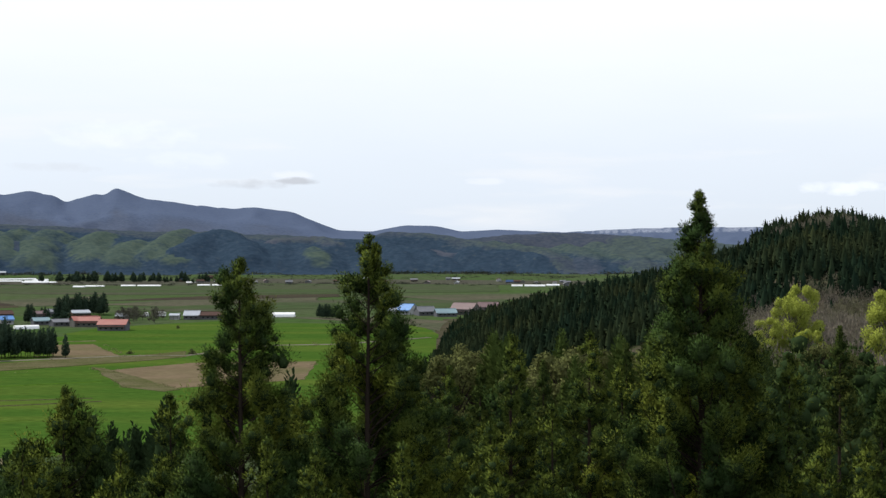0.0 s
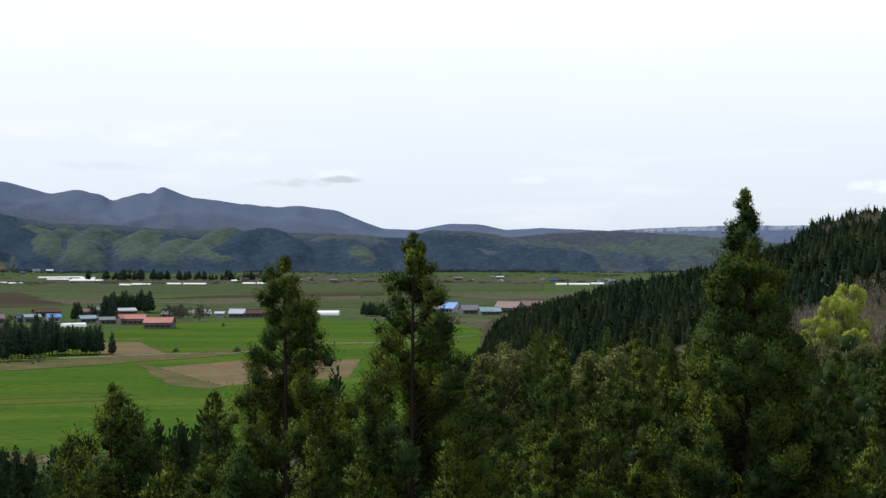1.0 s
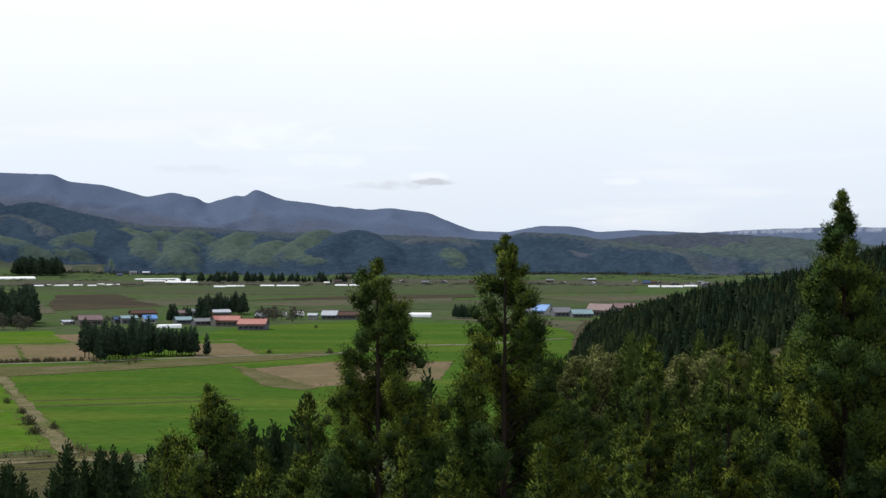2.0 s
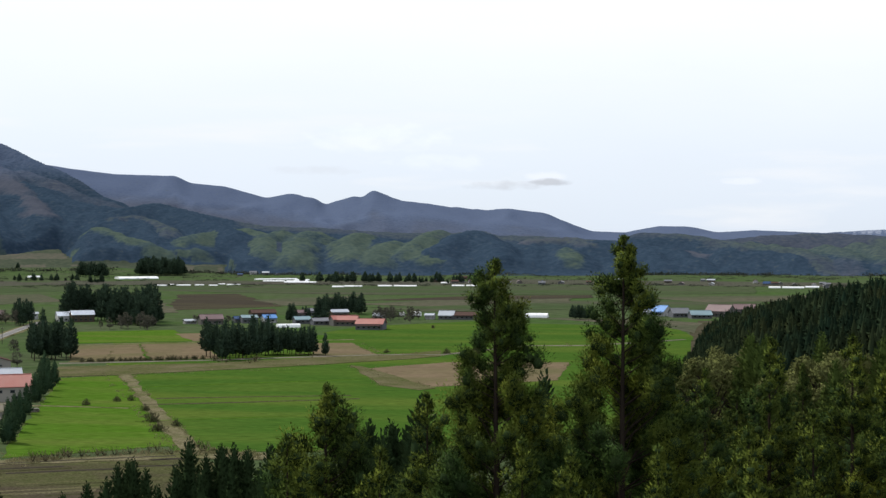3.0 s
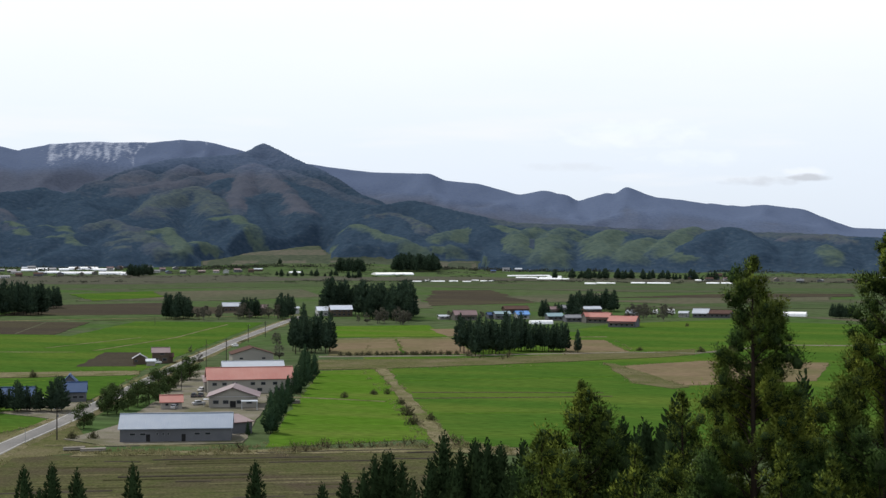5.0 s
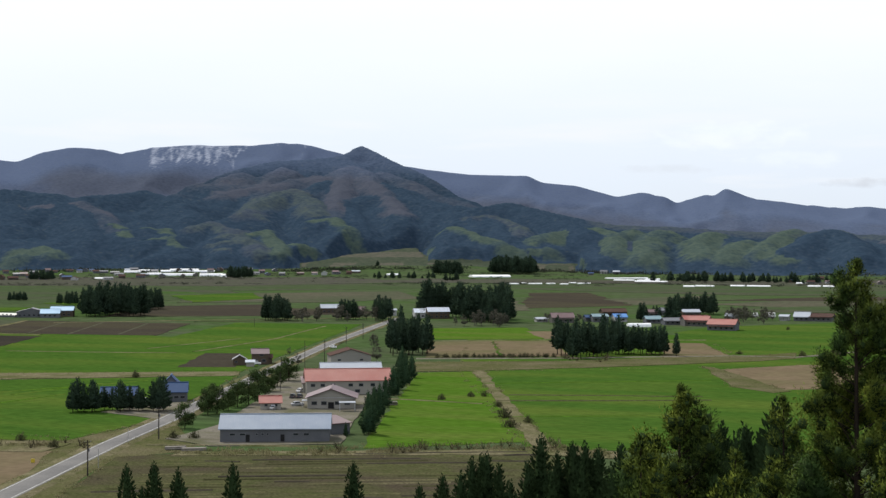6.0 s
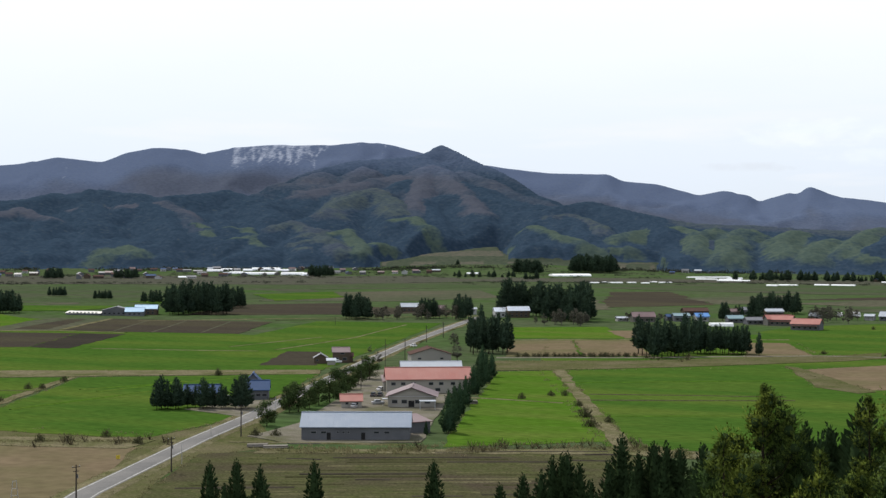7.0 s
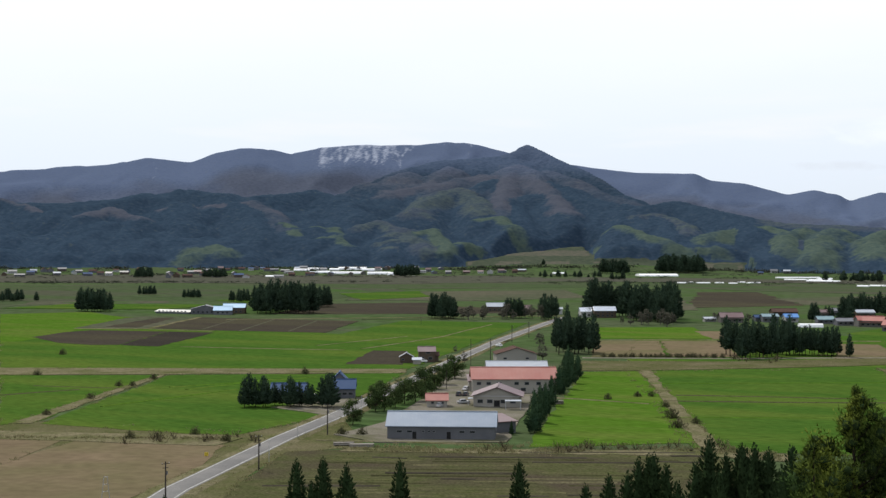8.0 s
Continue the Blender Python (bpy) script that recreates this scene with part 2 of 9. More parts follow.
M["pane"] = glass("dark_window_glass")
M["roof_blue_grey"] = surface("pale_blue_grey_sheet_roof", (0.185, 0.230, 0.300), (0.215, 0.260, 0.325), 0.3, (0.165, 0.208, 0.275), 0.06, rough=0.4, vary=0.0)
M["roof_red"] = surface("faded_salmon_red_sheet_roof", (0.31, 0.100, 0.076), (0.27, 0.090, 0.072), 0.4, (0.34, 0.145, 0.115), 0.08, rough=0.5)
M["roof_pink"] = surface("weathered_pinkish_roof", (0.140, 0.080, 0.082), (0.112, 0.068, 0.070), 0.5, (0.165, 0.108, 0.108), 0.1, rough=0.5)
M["roof_white"] = surface("whitish_sheet_roof", (0.38, 0.41, 0.46), (0.33, 0.36, 0.40), 0.3, rough=0.35)
M["roof_blue"] = surface("strong_blue_sheet_roof", (0.07, 0.20, 0.48), (0.09, 0.24, 0.52), 0.4, rough=0.4)
M["roof_sky"] = surface("light_blue_sheet_roof", (0.24, 0.42, 0.60), (0.28, 0.46, 0.63), 0.4, (0.21, 0.37, 0.54), 0.08, rough=0.4)
M["roof_shine"] = surface("shining_bare_sheet_roof", (0.82, 0.84, 0.86), (0.75, 0.77, 0.80), 0.4, rough=0.22, metal=0.9)
M["roof_navy"] = surface("dull_navy_blue_roof", (0.018, 0.050, 0.125), (0.028, 0.060, 0.138), 0.5, rough=0.75)
M["roof_mauve"] = surface("dusty_mauve_sheet_roof", (0.112, 0.066, 0.074), (0.092, 0.056, 0.064), 0.5, (0.140, 0.090, 0.096), 0.1, rough=0.55)
M["timber_pale"] = surface("weathered_pale_timber", (0.24, 0.22, 0.19), (0.18, 0.165, 0.145), 1.5, rough=0.8)
M["far_fallow"] = surface("grey_brown_fallow", (0.082, 0.077, 0.056), (0.066, 0.068, 0.046), 0.03, (0.056, 0.066, 0.040), 0.008, fleck=0.25)
M["roof_teal"] = surface("grey_teal_sheet_roof", (0.16, 0.25, 0.28), (0.19, 0.28, 0.31), 0.4, (0.14, 0.20, 0.23), 0.08, rough=0.45)
M["roof_brown"] = surface("dark_brown_roof", (0.075, 0.05, 0.045), (0.10, 0.065, 0.055), 0.5, rough=0.85)
M["roof_grey"] = surface("grey_sheet_roof", (0.11, 0.115, 0.13), (0.14, 0.145, 0.16), 0.5, rough=0.5)
M["wall_grey"] = surface("grey_mortar_wall", (0.112, 0.118, 0.132), (0.14, 0.145, 0.158), 0.4, (0.096, 0.10, 0.112), 0.1, bump=0.02)
M["wall_cream"] = surface("cream_rendered_wall", (0.120, 0.120, 0.114), (0.145, 0.142, 0.132), 0.4, (0.10, 0.098, 0.092), 0.1, bump=0.02)
M["wall_light"] = surface("pale_cream_wall", (0.27, 0.26, 0.235), (0.31, 0.295, 0.265), 0.4, (0.23, 0.22, 0.20), 0.1, bump=0.02)
M["wall_white"] = surface("white_rendered_wall", (0.34, 0.345, 0.345), (0.38, 0.385, 0.385), 0.5, rough=0.7)
M["wall_wood"] = surface("weathered_wooden_wall", (0.075, 0.058, 0.046), (0.10, 0.08, 0.06), 0.8, stretch=(1, 1, 6))
M["sign_yellow"] = surface("yellow_sign_paint", (0.55, 0.42, 0.03), (0.50, 0.38, 0.03), 2.0, rough=0.5)
M["dark"] = surface("dark_opening", (0.02, 0.02, 0.022), (0.03, 0.03, 0.03), 1.0)
M["wood_pole"] = surface("grey_concrete_pole", (0.060, 0.054, 0.048), (0.045, 0.040, 0.036), 0.8)
M["metal"] = surface("galvanised_steel", (0.35, 0.36, 0.37), (0.42, 0.43, 0.44), 2.0, rough=0.45, metal=0.6)
M["film"] = surface("milky_greenhouse_film", (0.78, 0.79, 0.80), (0.85, 0.86, 0.87), 0.5, rough=0.35)
M["film_dull"] = surface("dull_greenhouse_film", (0.36, 0.37, 0.34), (0.44, 0.44, 0.41), 0.5, rough=0.5)
M["tyre"] = surface("black_rubber", (0.02, 0.02, 0.02), (0.03, 0.03, 0.03), 4.0)
M["paint_white"] = surface("white_car_paint", (0.75, 0.75, 0.76), (0.72, 0.72, 0.73), 2.0, rough=0.25)
M["paint_dark"] = surface("dark_grey_car_paint", (0.04, 0.045, 0.05), (0.05, 0.05, 0.06), 2.0, rough=0.25)
M["paint_silver"] = surface("silver_car_paint", (0.40, 0.41, 0.43), (0.44, 0.45, 0.46), 2.0, rough=0.3, metal=0.4)
M["bark"] = surface("brown_bark", (0.040, 0.031, 0.024), (0.026, 0.021, 0.017), 3.0, stretch=(1, 1, 0.2), bump=0.03, space="Object")
M["bark_grey"] = surface("grey_twigs_and_bark", (0.120, 0.112, 0.098), (0.090, 0.084, 0.074), 1.5, stretch=(1, 1, 0.3), space="Object")
# noise patches paint sunlit yellow-green clumps and darker gaps between them
M["cedar_near"] = surface("sunlit_cedar_sprays", (0.060, 0.100, 0.023), (0.024, 0.050, 0.020), 0.40, (0.160, 0.188, 0.028), 0.25, rough=0.85, island=0.15, translucent=0.08, space="Object")
M["cedar_dark"] = surface("dark_cedar_sprays", (0.028, 0.048, 0.034), (0.046, 0.070, 0.041), 0.3, rough=0.9, island=0.3, translucent=0.08, space="Object")
# darker than the sprays: the shade within crowns put into a colour
M["crown_shade"] = surface("shade_inside_crowns", (0.018, 0.033, 0.013), (0.028, 0.043, 0.016), 1.2, rough=0.95, island=0.3, space="Object")
M["cedar_row"] = surface("deep_green_cedar_sprays", (0.019, 0.036, 0.016), (0.034, 0.054, 0.021), 0.3, rough=0.9, island=0.3, translucent=0.05, space="Object")
M["cedar_mid"] = surface("green_cedar_sprays", (0.039, 0.065, 0.018), (0.060, 0.086, 0.021), 0.4, (0.078, 0.091, 0.023), 0.15, rough=0.9, island=0.3, translucent=0.15, space="Object")
M["farm_conifer"] = surface("blue_green_conifer_sprays", (0.026, 0.052, 0.030), (0.044, 0.074, 0.036), 0.4, rough=0.9, island=0.3, translucent=0.1, space="Object")
M["hill_conifer"] = surface("hillside_conifers", (0.010, 0.021, 0.014), (0.018, 0.032, 0.017), 0.12, (0.034, 0.043, 0.019), 0.02, rough=0.9, island=0.3)
M["slope_conifer"] = surface("olive_young_conifers", (0.022, 0.045, 0.014), (0.048, 0.075, 0.022), 0.15, (0.082, 0.098, 0.036), 0.035, rough=0.9, island=0.35, translucent=0.15)
M["brush"] = surface("bare_grey_brown_twigs", (0.176, 0.152, 0.124), (0.148, 0.132, 0.106), 0.08, (0.120, 0.122, 0.066), 0.03, rough=0.9, island=0.25)
M["fresh_leaf"] = surface("fresh_yellow_green_leaves", (0.333, 0.380, 0.075), (0.253, 0.299, 0.052), 0.2, rough=0.9, island=0.25, translucent=0.35)
M["bud_leaf"] = surface("budding_olive_leaves", (0.104, 0.102, 0.078), (0.084, 0.084, 0.066), 0.3, rough=0.9, island=0.25, translucent=0.2)
M["hedge"] = surface("bare_far_hedges", (0.062, 0.062, 0.050), (0.044, 0.050, 0.036), 0.05, (0.034, 0.044, 0.030), 0.01, rough=0.9, island=0.3)
M["bush_leaf"] = surface("brownish_bush_leaves", (0.092, 0.090, 0.050), (0.070, 0.074, 0.038), 0.3, rough=0.9, island=0.3, translucent=0.15)
M["olive_leaf"] = surface("young_olive_leaves", (0.118, 0.132, 0.046), (0.094, 0.104, 0.040), 0.3, rough=0.9, island=0.3, translucent=0.25)
M["garden_leaf"] = surface("garden_tree_leaves", (0.039, 0.064, 0.025), (0.062, 0.090, 0.031), 0.4, rough=0.9, island=0.3, translucent=0.12)


# ---- mesh helpers ----
def raw_mesh(name, verts, quads, smooth=False, normals=None):
    """A mesh from arrays of corners and faces of one size; normals, one for each corner, round its shading (zero: as it lies)."""
    verts, quads = np.asarray(verts, np.float32), np.asarray(quads, np.int32)
    me = bpy.data.meshes.new(name)
    me.vertices.add(len(verts))
    me.vertices.foreach_set("co", verts.ravel())
    me.loops.add(quads.size)
    me.loops.foreach_set("vertex_index", quads.ravel())
    me.polygons.add(len(quads))
    me.polygons.foreach_set("loop_start", np.arange(0, quads.size, quads.shape[1], dtype=np.int32))
    me.update(calc_edges=True)
    if smooth:
        me.polygons.foreach_set("use_smooth", np.ones(len(quads), bool))
    if normals is not None:
        me.normals_split_custom_set_from_vertices(np.asarray(normals, np.float32))
    return me


def unit(v):
    return v / np.maximum(np.linalg.norm(v, axis=-1, keepdims=True), 1e-6)


def part(name, bm, material, parent, label=""):
    """A bmesh or mesh as ONE mesh object under a thing or a part."""
    if isinstance(bm, bmesh.types.BMesh):
        me = bpy.data.meshes.new(name)
        bm.to_mesh(me)
        bm.free()
    else:
        me = bm
    if material and not me.materials:
        me.materials.append(material)
    ob = new(name, me)
    ob.parent = parent
    return tagged(ob, label)


def thing(name, m, label, category, group="", kind=""):
    ob = new(name)
    ob.matrix_world = m
    return tagged(ob, label, category, group, kind)


def box(sx, sy, sz, x=0, y=0, z=0, bevel=0.0):
    """A block whose bottom centre is at x, y, z."""
    bm = bmesh.new()
    bmesh.ops.create_cube(bm, size=1, matrix=Matrix.LocRotScale((x, y, z + sz / 2), None, (sx, sy, sz)))
    if bevel:
        bmesh.ops.bevel(bm, geom=bm.edges[:], offset=bevel, segments=1, affect="EDGES")
    return bm


def tube(points, radii, sides=8):
    """A tapered tube along points, as arrays."""
    pts = [Vector(p) for p in points]
    verts, quads = [], []
    for i, p in enumerate(pts):
        way = (pts[min(i + 1, len(pts) - 1)] - pts[max(i - 1, 0)]).normalized()
        side = way.cross(Vector((0.31, 0.95, 0.07))).normalized()
        up = side.cross(way)
        for k in range(sides):
            a = 2 * math.pi * k / sides
            verts.append(p + float(radii[i]) * (math.cos(a) * side + math.sin(a) * up))
    for i in range(len(pts) - 1):
        for k in range(sides):
            a, b = i * sides + k, i * sides + (k + 1) % sides
            quads.append((a, b, b + sides, a + sides))
    return np.array([tuple(v) for v in verts]), np.array(quads)


def joined(pieces):
    verts, quads, n = [], [], 0
    for v, q in pieces:
        verts.append(v)
        quads.append(np.asarray(q) + n)
        n += len(v)
    return np.concatenate(verts), np.concatenate(quads)


def needles(start, way, length, width, rng, facing=None):
    """Small pointed sprays: one slim triangle for each start, way, length and width; facing turns their flat sides that way."""
    way = unit(way)
    spin = rng.normal(size=way.shape)
    side = unit(np.cross(way, spin if facing is None else facing + 0.35 * spin)) * width[:, None] / 2
    verts = np.stack([start - side, start + side, start + way * length[:, None]], 1).reshape(-1, 3)
    return verts, np.arange(len(verts)).reshape(-1, 3)


def blades(start, way, length, width, rng):
    """Small pointed leaf sprays: one lozenge for each start, way, length and width."""
    way = way / np.maximum(np.linalg.norm(way, axis=1, keepdims=True), 1e-6)
    side = np.cross(way, rng.normal(size=way.shape))
    side /= np.maximum(np.linalg.norm(side, axis=1, keepdims=True), 1e-6)
    tip = start + way * length[:, None]
    mid = start + way * (length * 0.5)[:, None]
    verts = np.stack([start, mid + side * width[:, None] / 2, tip, mid - side * width[:, None] / 2], 1).reshape(-1, 3)
    return verts, np.arange(len(verts)).reshape(-1, 4)


# ---- the lie of the land ----
class Lattice:
    """Smooth value noise on a plane, for arrays."""

    def __init__(self, seed):
        self.table = np.random.RandomState(seed).rand(256, 256)

    def __call__(self, x, y):
        x, y = np.asarray(x, float), np.asarray(y, float)
        i, j = np.floor(x).astype(int), np.floor(y).astype(int)
        u, v = x - i, y - j
        u, v = u * u * (3 - 2 * u), v * v * (3 - 2 * v)
        g = self.table
        a, b = g[i % 256, j % 256], g[(i + 1) % 256, j % 256]
        c, d = g[i % 256, (j + 1) % 256], g[(i + 1) % 256, (j + 1) % 256]
        return (a * (1 - u) + b * u) * (1 - v) + (c * (1 - u) + d * u) * v

    def many(self, x, y, octaves=4):
        total, amp, norm = 0, 1.0, 0
        for k in range(octaves):
            total = total + amp * self(x * 2**k + 17 * k, y * 2**k - 9 * k)
            norm, amp = norm + amp, amp * 0.5
        return total / norm


lat_a, lat_b, lat_c = Lattice(3), Lattice(8), Lattice(21)


def smooth(x, low, high):
    t = np.clip((np.asarray(x, float) - low) / (high - low), 0, 1)
    return t * t * (3 - 2 * t)


# Ridges: bearing (degrees to the left of +y) and height of the crest (degrees above the lookout's level)
SKYLINE = [(-60, 1.5), (-30, 0.9), (-16, 0.70), (-13, 0.77), (-9.2, 0.79), (-6.4, 0.71), (-4.6, 0.60), (-2.1, 0.72), (-0.7, 0.64), (0.3, 0.86),
           (1.5, 0.88), (2.7, 0.65), (4.0, 0.70), (5.1, 1.12), (5.7, 1.40), (7.1, 1.56), (8.0, 1.50), (9.3, 1.63), (11.4, 1.91), (11.9, 2.13),
           (12.3, 2.30), (12.7, 2.00), (13.0, 2.06), (14.1, 1.70), (14.5, 1.96), (15.4, 2.13), (16.4, 1.97), (17.9, 2.38), (19.2, 2.50),
           (19.7, 2.76), (21.9, 2.80), (23.6, 2.99), (25.5, 3.3), (26.7, 3.59), (27.9, 3.89), (29.1, 4.02), (30.2, 3.88), (31.1, 3.90)]
SKYLINE_LEFT = [(32.8, 3.85), (34.1, 3.73), (35.0, 3.51), (36.0, 3.70), (36.9, 3.73), (37.9, 3.52), (38.8, 3.15), (40.4, 3.32),
                (41.7, 3.05), (43.3, 2.94), (45.7, 2.73), (60, 2.6), (90, 2.2)]
KNOB_RIDGE = [(-60, -2), (12, -0.6), (17.9, 1.12), (19.1, 1.45), (20.4, 1.61), (21.4, 1.87), (22.9, 2.51), (24.2, 3.05), (24.8, 3.3), (25.45, 3.64), (25.8, 3.82), (26.08, 3.90),
              (26.35, 3.77), (26.65, 3.60), (27.0, 3.50), (27.6, 3.42), (29.4, 3.28), (31.1, 2.92), (33.2, 2.32), (34.9, 2.16), (36.9, 2.04), (42, 1.6), (60, 1.5), (90, 1)]
FOOTHILLS = [(-60, 0.3), (-16, 0.1), (-11, 0.12), (-9.1, 0.28), (-7, 0.50), (-4.6, 0.60), (-2.6, 0.52), (-1.0, 0.36), (1.8, 0.24), (5.2, 0.46), (7.6, 0.55), (8.3, 0.74), (9.5, 0.59),
             (11.4, 0.63), (14.0, 0.80), (16.2, 0.89), (17.4, 1.06), (19.1, 1.44), (20.3, 1.72), (21.8, 1.44), (23.6, 1.70), (27.4, 2.10),
             (30.7, 1.9), (33.2, 1.75), (35.8, 1.70), (38.8, 2.13), (40.4, 1.90), (42.3, 1.68), (44.5, 1.51), (48, 1.75), (60, 1.6), (90, 1)]
NEAR_HILL = [   # bearing, distance of the crest, height of the ground there
    (-60, 900, 73), (-22, 900, 63), (-16.4, 900, 57), (-15.1, 900, 63), (-13.7, 900, 62), (-12.2, 900, 55), (-11.2, 890, 42), (-8.5, 850, 29),
    (-4.6, 800, 18), (-2.1, 740, 9), (-0.3, 640, 1.6), (0.6, 560, -1), (1.1, 520, -4), (1.8, 470, -1), (5, 470, -20), (90, 470, -20)]


# Spurs and rounded hills of the mountain front: woods on it, half-width of that cover, how far it stands before the slope, and its
# crest line as bearing and elevation from the lookout
SPURS = [
    ("fresh", 50, 240, [(27.76, 1.06), (27.1, 1.15), (26.5, 0.72), (25.5, 0.36)]),
    ("fresh", 54, 200, [(29.99, 0.6), (29.58, 0.68), (29.18, 0.22), (29.08, -0.09)]),
    ("fresh", 49, 200, [(28.54, 0.22), (27.76, 0.06), (27.19, -0.32)]),
    ("olive", 75, 200, [(31.18, 0.26), (30.28, 0.3), (29.89, -0.07)]),
    ("olive", 110, 260, [(30.38, 1.36), (29.38, 2.1), (28.68, 2.23), (28.07, 1.9), (27.76, 1.44)]),
    ("fresh", 48, 230, [(25.15, 0.42), (24.75, 0.70), (24.1, 0.72), (23.55, 0.42)]),
    ("olive", 80, 200, [(22.04, 1.21), (21.08, 1.26), (20.23, 0.92), (20.02, 0.62)]),
    ("fresh", 54, 200, [(22.67, 0.83), (21.89, 0.61), (20.87, 0.23), (19.7, -0.2)]),
    ("fresh", 77, 200, [(19.8, 0.01), (18.95, 0.06), (18.22, -0.24)]),
    ("fresh", 108, 200, [(19.38, 0.44), (18.3, 0.7), (17.01, 0.79), (16.37, 0.62)]),
    ("fresh", 124, 200, [(15.72, 0.7), (16.37, 0.45), (16.41, 0.01)]),
    ("fresh", 124, 200, [(14.54, 0.7), (15.18, 0.34), (15.29, -0.2)]),
    ("fresh", 108, 200, [(12.7, 0.66), (13.35, 0.34), (13.03, -0.09)]),
    ("fresh", 93, 200, [(11.63, 0.34), (12.27, 0.01), (12.06, -0.24)]),
    ("fresh", 108, 200, [(9.69, 0.77), (10.77, 0.34), (11.2, -0.09)]),
    ("fresh", 62, 200, [(10.55, 0.01), (10.23, -0.31)]),
    ("fresh", 46, 200, [(4.86, 0.06), (4.71, -0.41)]),
    ("fresh", 63, 160, [(39.07, -0.33), (38.16, -0.03), (37.59, -0.2)]),
    ("fresh", 40, 200, [(34.08, 0.74), (33.55, 0.74), (33.12, 0.48)]),
    ("fresh", 40, 200, [(33.87, 0.31), (33.4, 0.4), (33.01, 0.1)]),
    ("fresh", 36, 200, [(35.26, 0.87), (34.94, 0.74), (34.73, 0.46)]),
    ("olive", 60, 150, [(31.29, -0.08), (30.64, 0.25), (29.57, 0.1), (28.92, -0.2)]),
    ("olive", 70, 200, [(32.37, 0.79), (31.51, 0.96), (30.97, 0.68)]),
    ("olive", 60, 200, [(31.29, 0.46), (30.64, 0.68), (30.32, 0.36)]),
    ("bare", 70, 220, [(26.51, 3.11), (26.81, 2.51), (27.02, 1.86), (27.2, 1.11)]),
    ("bare", 75, 220, [(26.01, 3.02), (25.52, 2.46), (24.94, 1.97), (24.51, 1.39)]),
    ("bare", 95, 160, [(25.26, 2.93), (23.76, 2.28), (22.48, 1.81), (21.1, 1.38)]),
    ("bare", 85, 160, [(27.2, 2.68), (28.7, 2.6), (30.21, 2.25), (31.29, 2.04)]),
    ("bare", 70, 200, [(37.81, 1.59), (36.43, 1.72), (35.62, 1.12), (35.11, 0.7)]),
    ("bare", 60, 200, [(42.69, 1.18), (41.76, 1.44), (40.63, 1.11)]),
    ("bare", 35, 120, [(39.9, 1.32), (39.13, 1.6), (38.75, 1.46)]),
    ("bare", 40, 120, [(45.7, 1.7), (44.91, 1.5), (44.31, 1.26)]),
    ("bare", 55, 150, [(27.84, 1.82), (27.45, 1.11), (26.98, 0.89)]),
    ("bare", 50, 120, [(0.95, 0.03), (0.3, -0.02), (-0.35, -0.19)]),
    ("bare", 60, 160, [(16.84, 0.64), (15.84, 0.4), (15.64, -0.02)]),
    ("bare", 75, 140, [(6.1, 0.41), (4.82, 0.46), (3.96, 0.24)]),
    ("dark", 110, 240, [(21.93, 1.47), (20.34, 1.71), (18.95, 1.22), (17.44, 0.7)]),
    ("dark", 95, 240, [(10.02, 0.01), (8.84, 0.62), (8.24, 0.7), (7.77, 0.34), (7.35, -0.16)]),
    ("dark", 80, 190, [(27.84, 2.29), (27.37, 2.51), (26.66, 1.82), (26.33, 1)]),
    ("dark", 85, 190, [(25.48, 2.55), (24.4, 2.18), (23.33, 1.81), (22.27, 1.1)]),
    ("dark", 80, 200, [(29.78, 1.82), (30.21, 1.39), (31.29, 1)]),
    ("dark", 90, 220, [(38.96, 2.13), (37.49, 1.95), (36.64, 1.38), (36, 0.57)]),
    ("dark", 100, 180, [(43.7, 1.34), (41.87, 1.65), (40.38, 2), (39.59, 1.83), (38.75, 1.37)]),
    ("dark", 90, 200, [(36.64, 1.85), (34.08, 2.12), (33.23, 1.82), (32.37, 1.22)]),
    ("dark", 80, 200, [(23.01, 1.68), (21.85, 1.55), (21.21, 1.1), (20.58, 0.56)]),
    ("dark", 90, 200, [(25.91, 2.02), (24.04, 1.88), (22.57, 1.47), (21.51, 0.91)]),
    ("dark", 80, 150, [(20.02, 0.34), (18.3, 0.01), (17.44, -0.42)]),
    ("dark", 90, 180, [(23.41, 0.01), (22.14, 0.19), (21.08, -0.31)]),
    ("dark", 80, 150, [(17.44, 0.34), (16.91, 0.01), (16.8, -0.52)]),
    ("dark", 75, 150, [(12.7, 0.34), (11.84, 0.45), (11.41, -0.09)]),
    ("dark", 80, 140, [(3.96, 0.31), (2.24, 0.24), (0.52, -0.02)]),
    ("dark", 80, 140, [(4.82, -0.02), (5.25, -0.45)]),
    ("dark", 80, 200, [(9.7, 0.15), (8.65, 0.67), (7.8, 0.3)]),
    ("olive", 90, 180, [(-2.07, 0.24), (-3.58, 0.03), (-4.86, -0.62)]),
    ("olive", 90, 160, [(-5.72, 0.24), (-7, -0.06), (-7.84, -0.66)]),
    ("olive", 80, 140, [(2.03, 0.63), (-0.13, 0.5), (-1.85, 0.16)]),
    ("olive", 90, 150, [(-7.42, -0.02), (-8.69, -0.34), (-9.53, -0.78)]),
    ("dark", 80, 190, [(-1.21, -0.02), (-3.15, -0.14), (-4.65, -0.66)]),
    ("fresh", 60, 140, [(-6.57, -0.02), (-7.21, -0.23), (-7.42, -0.66)]),
    ("bare", 70, 150, [(-4.65, 0.2), (-5.29, -0.23), (-5.5, -0.77)]),
]


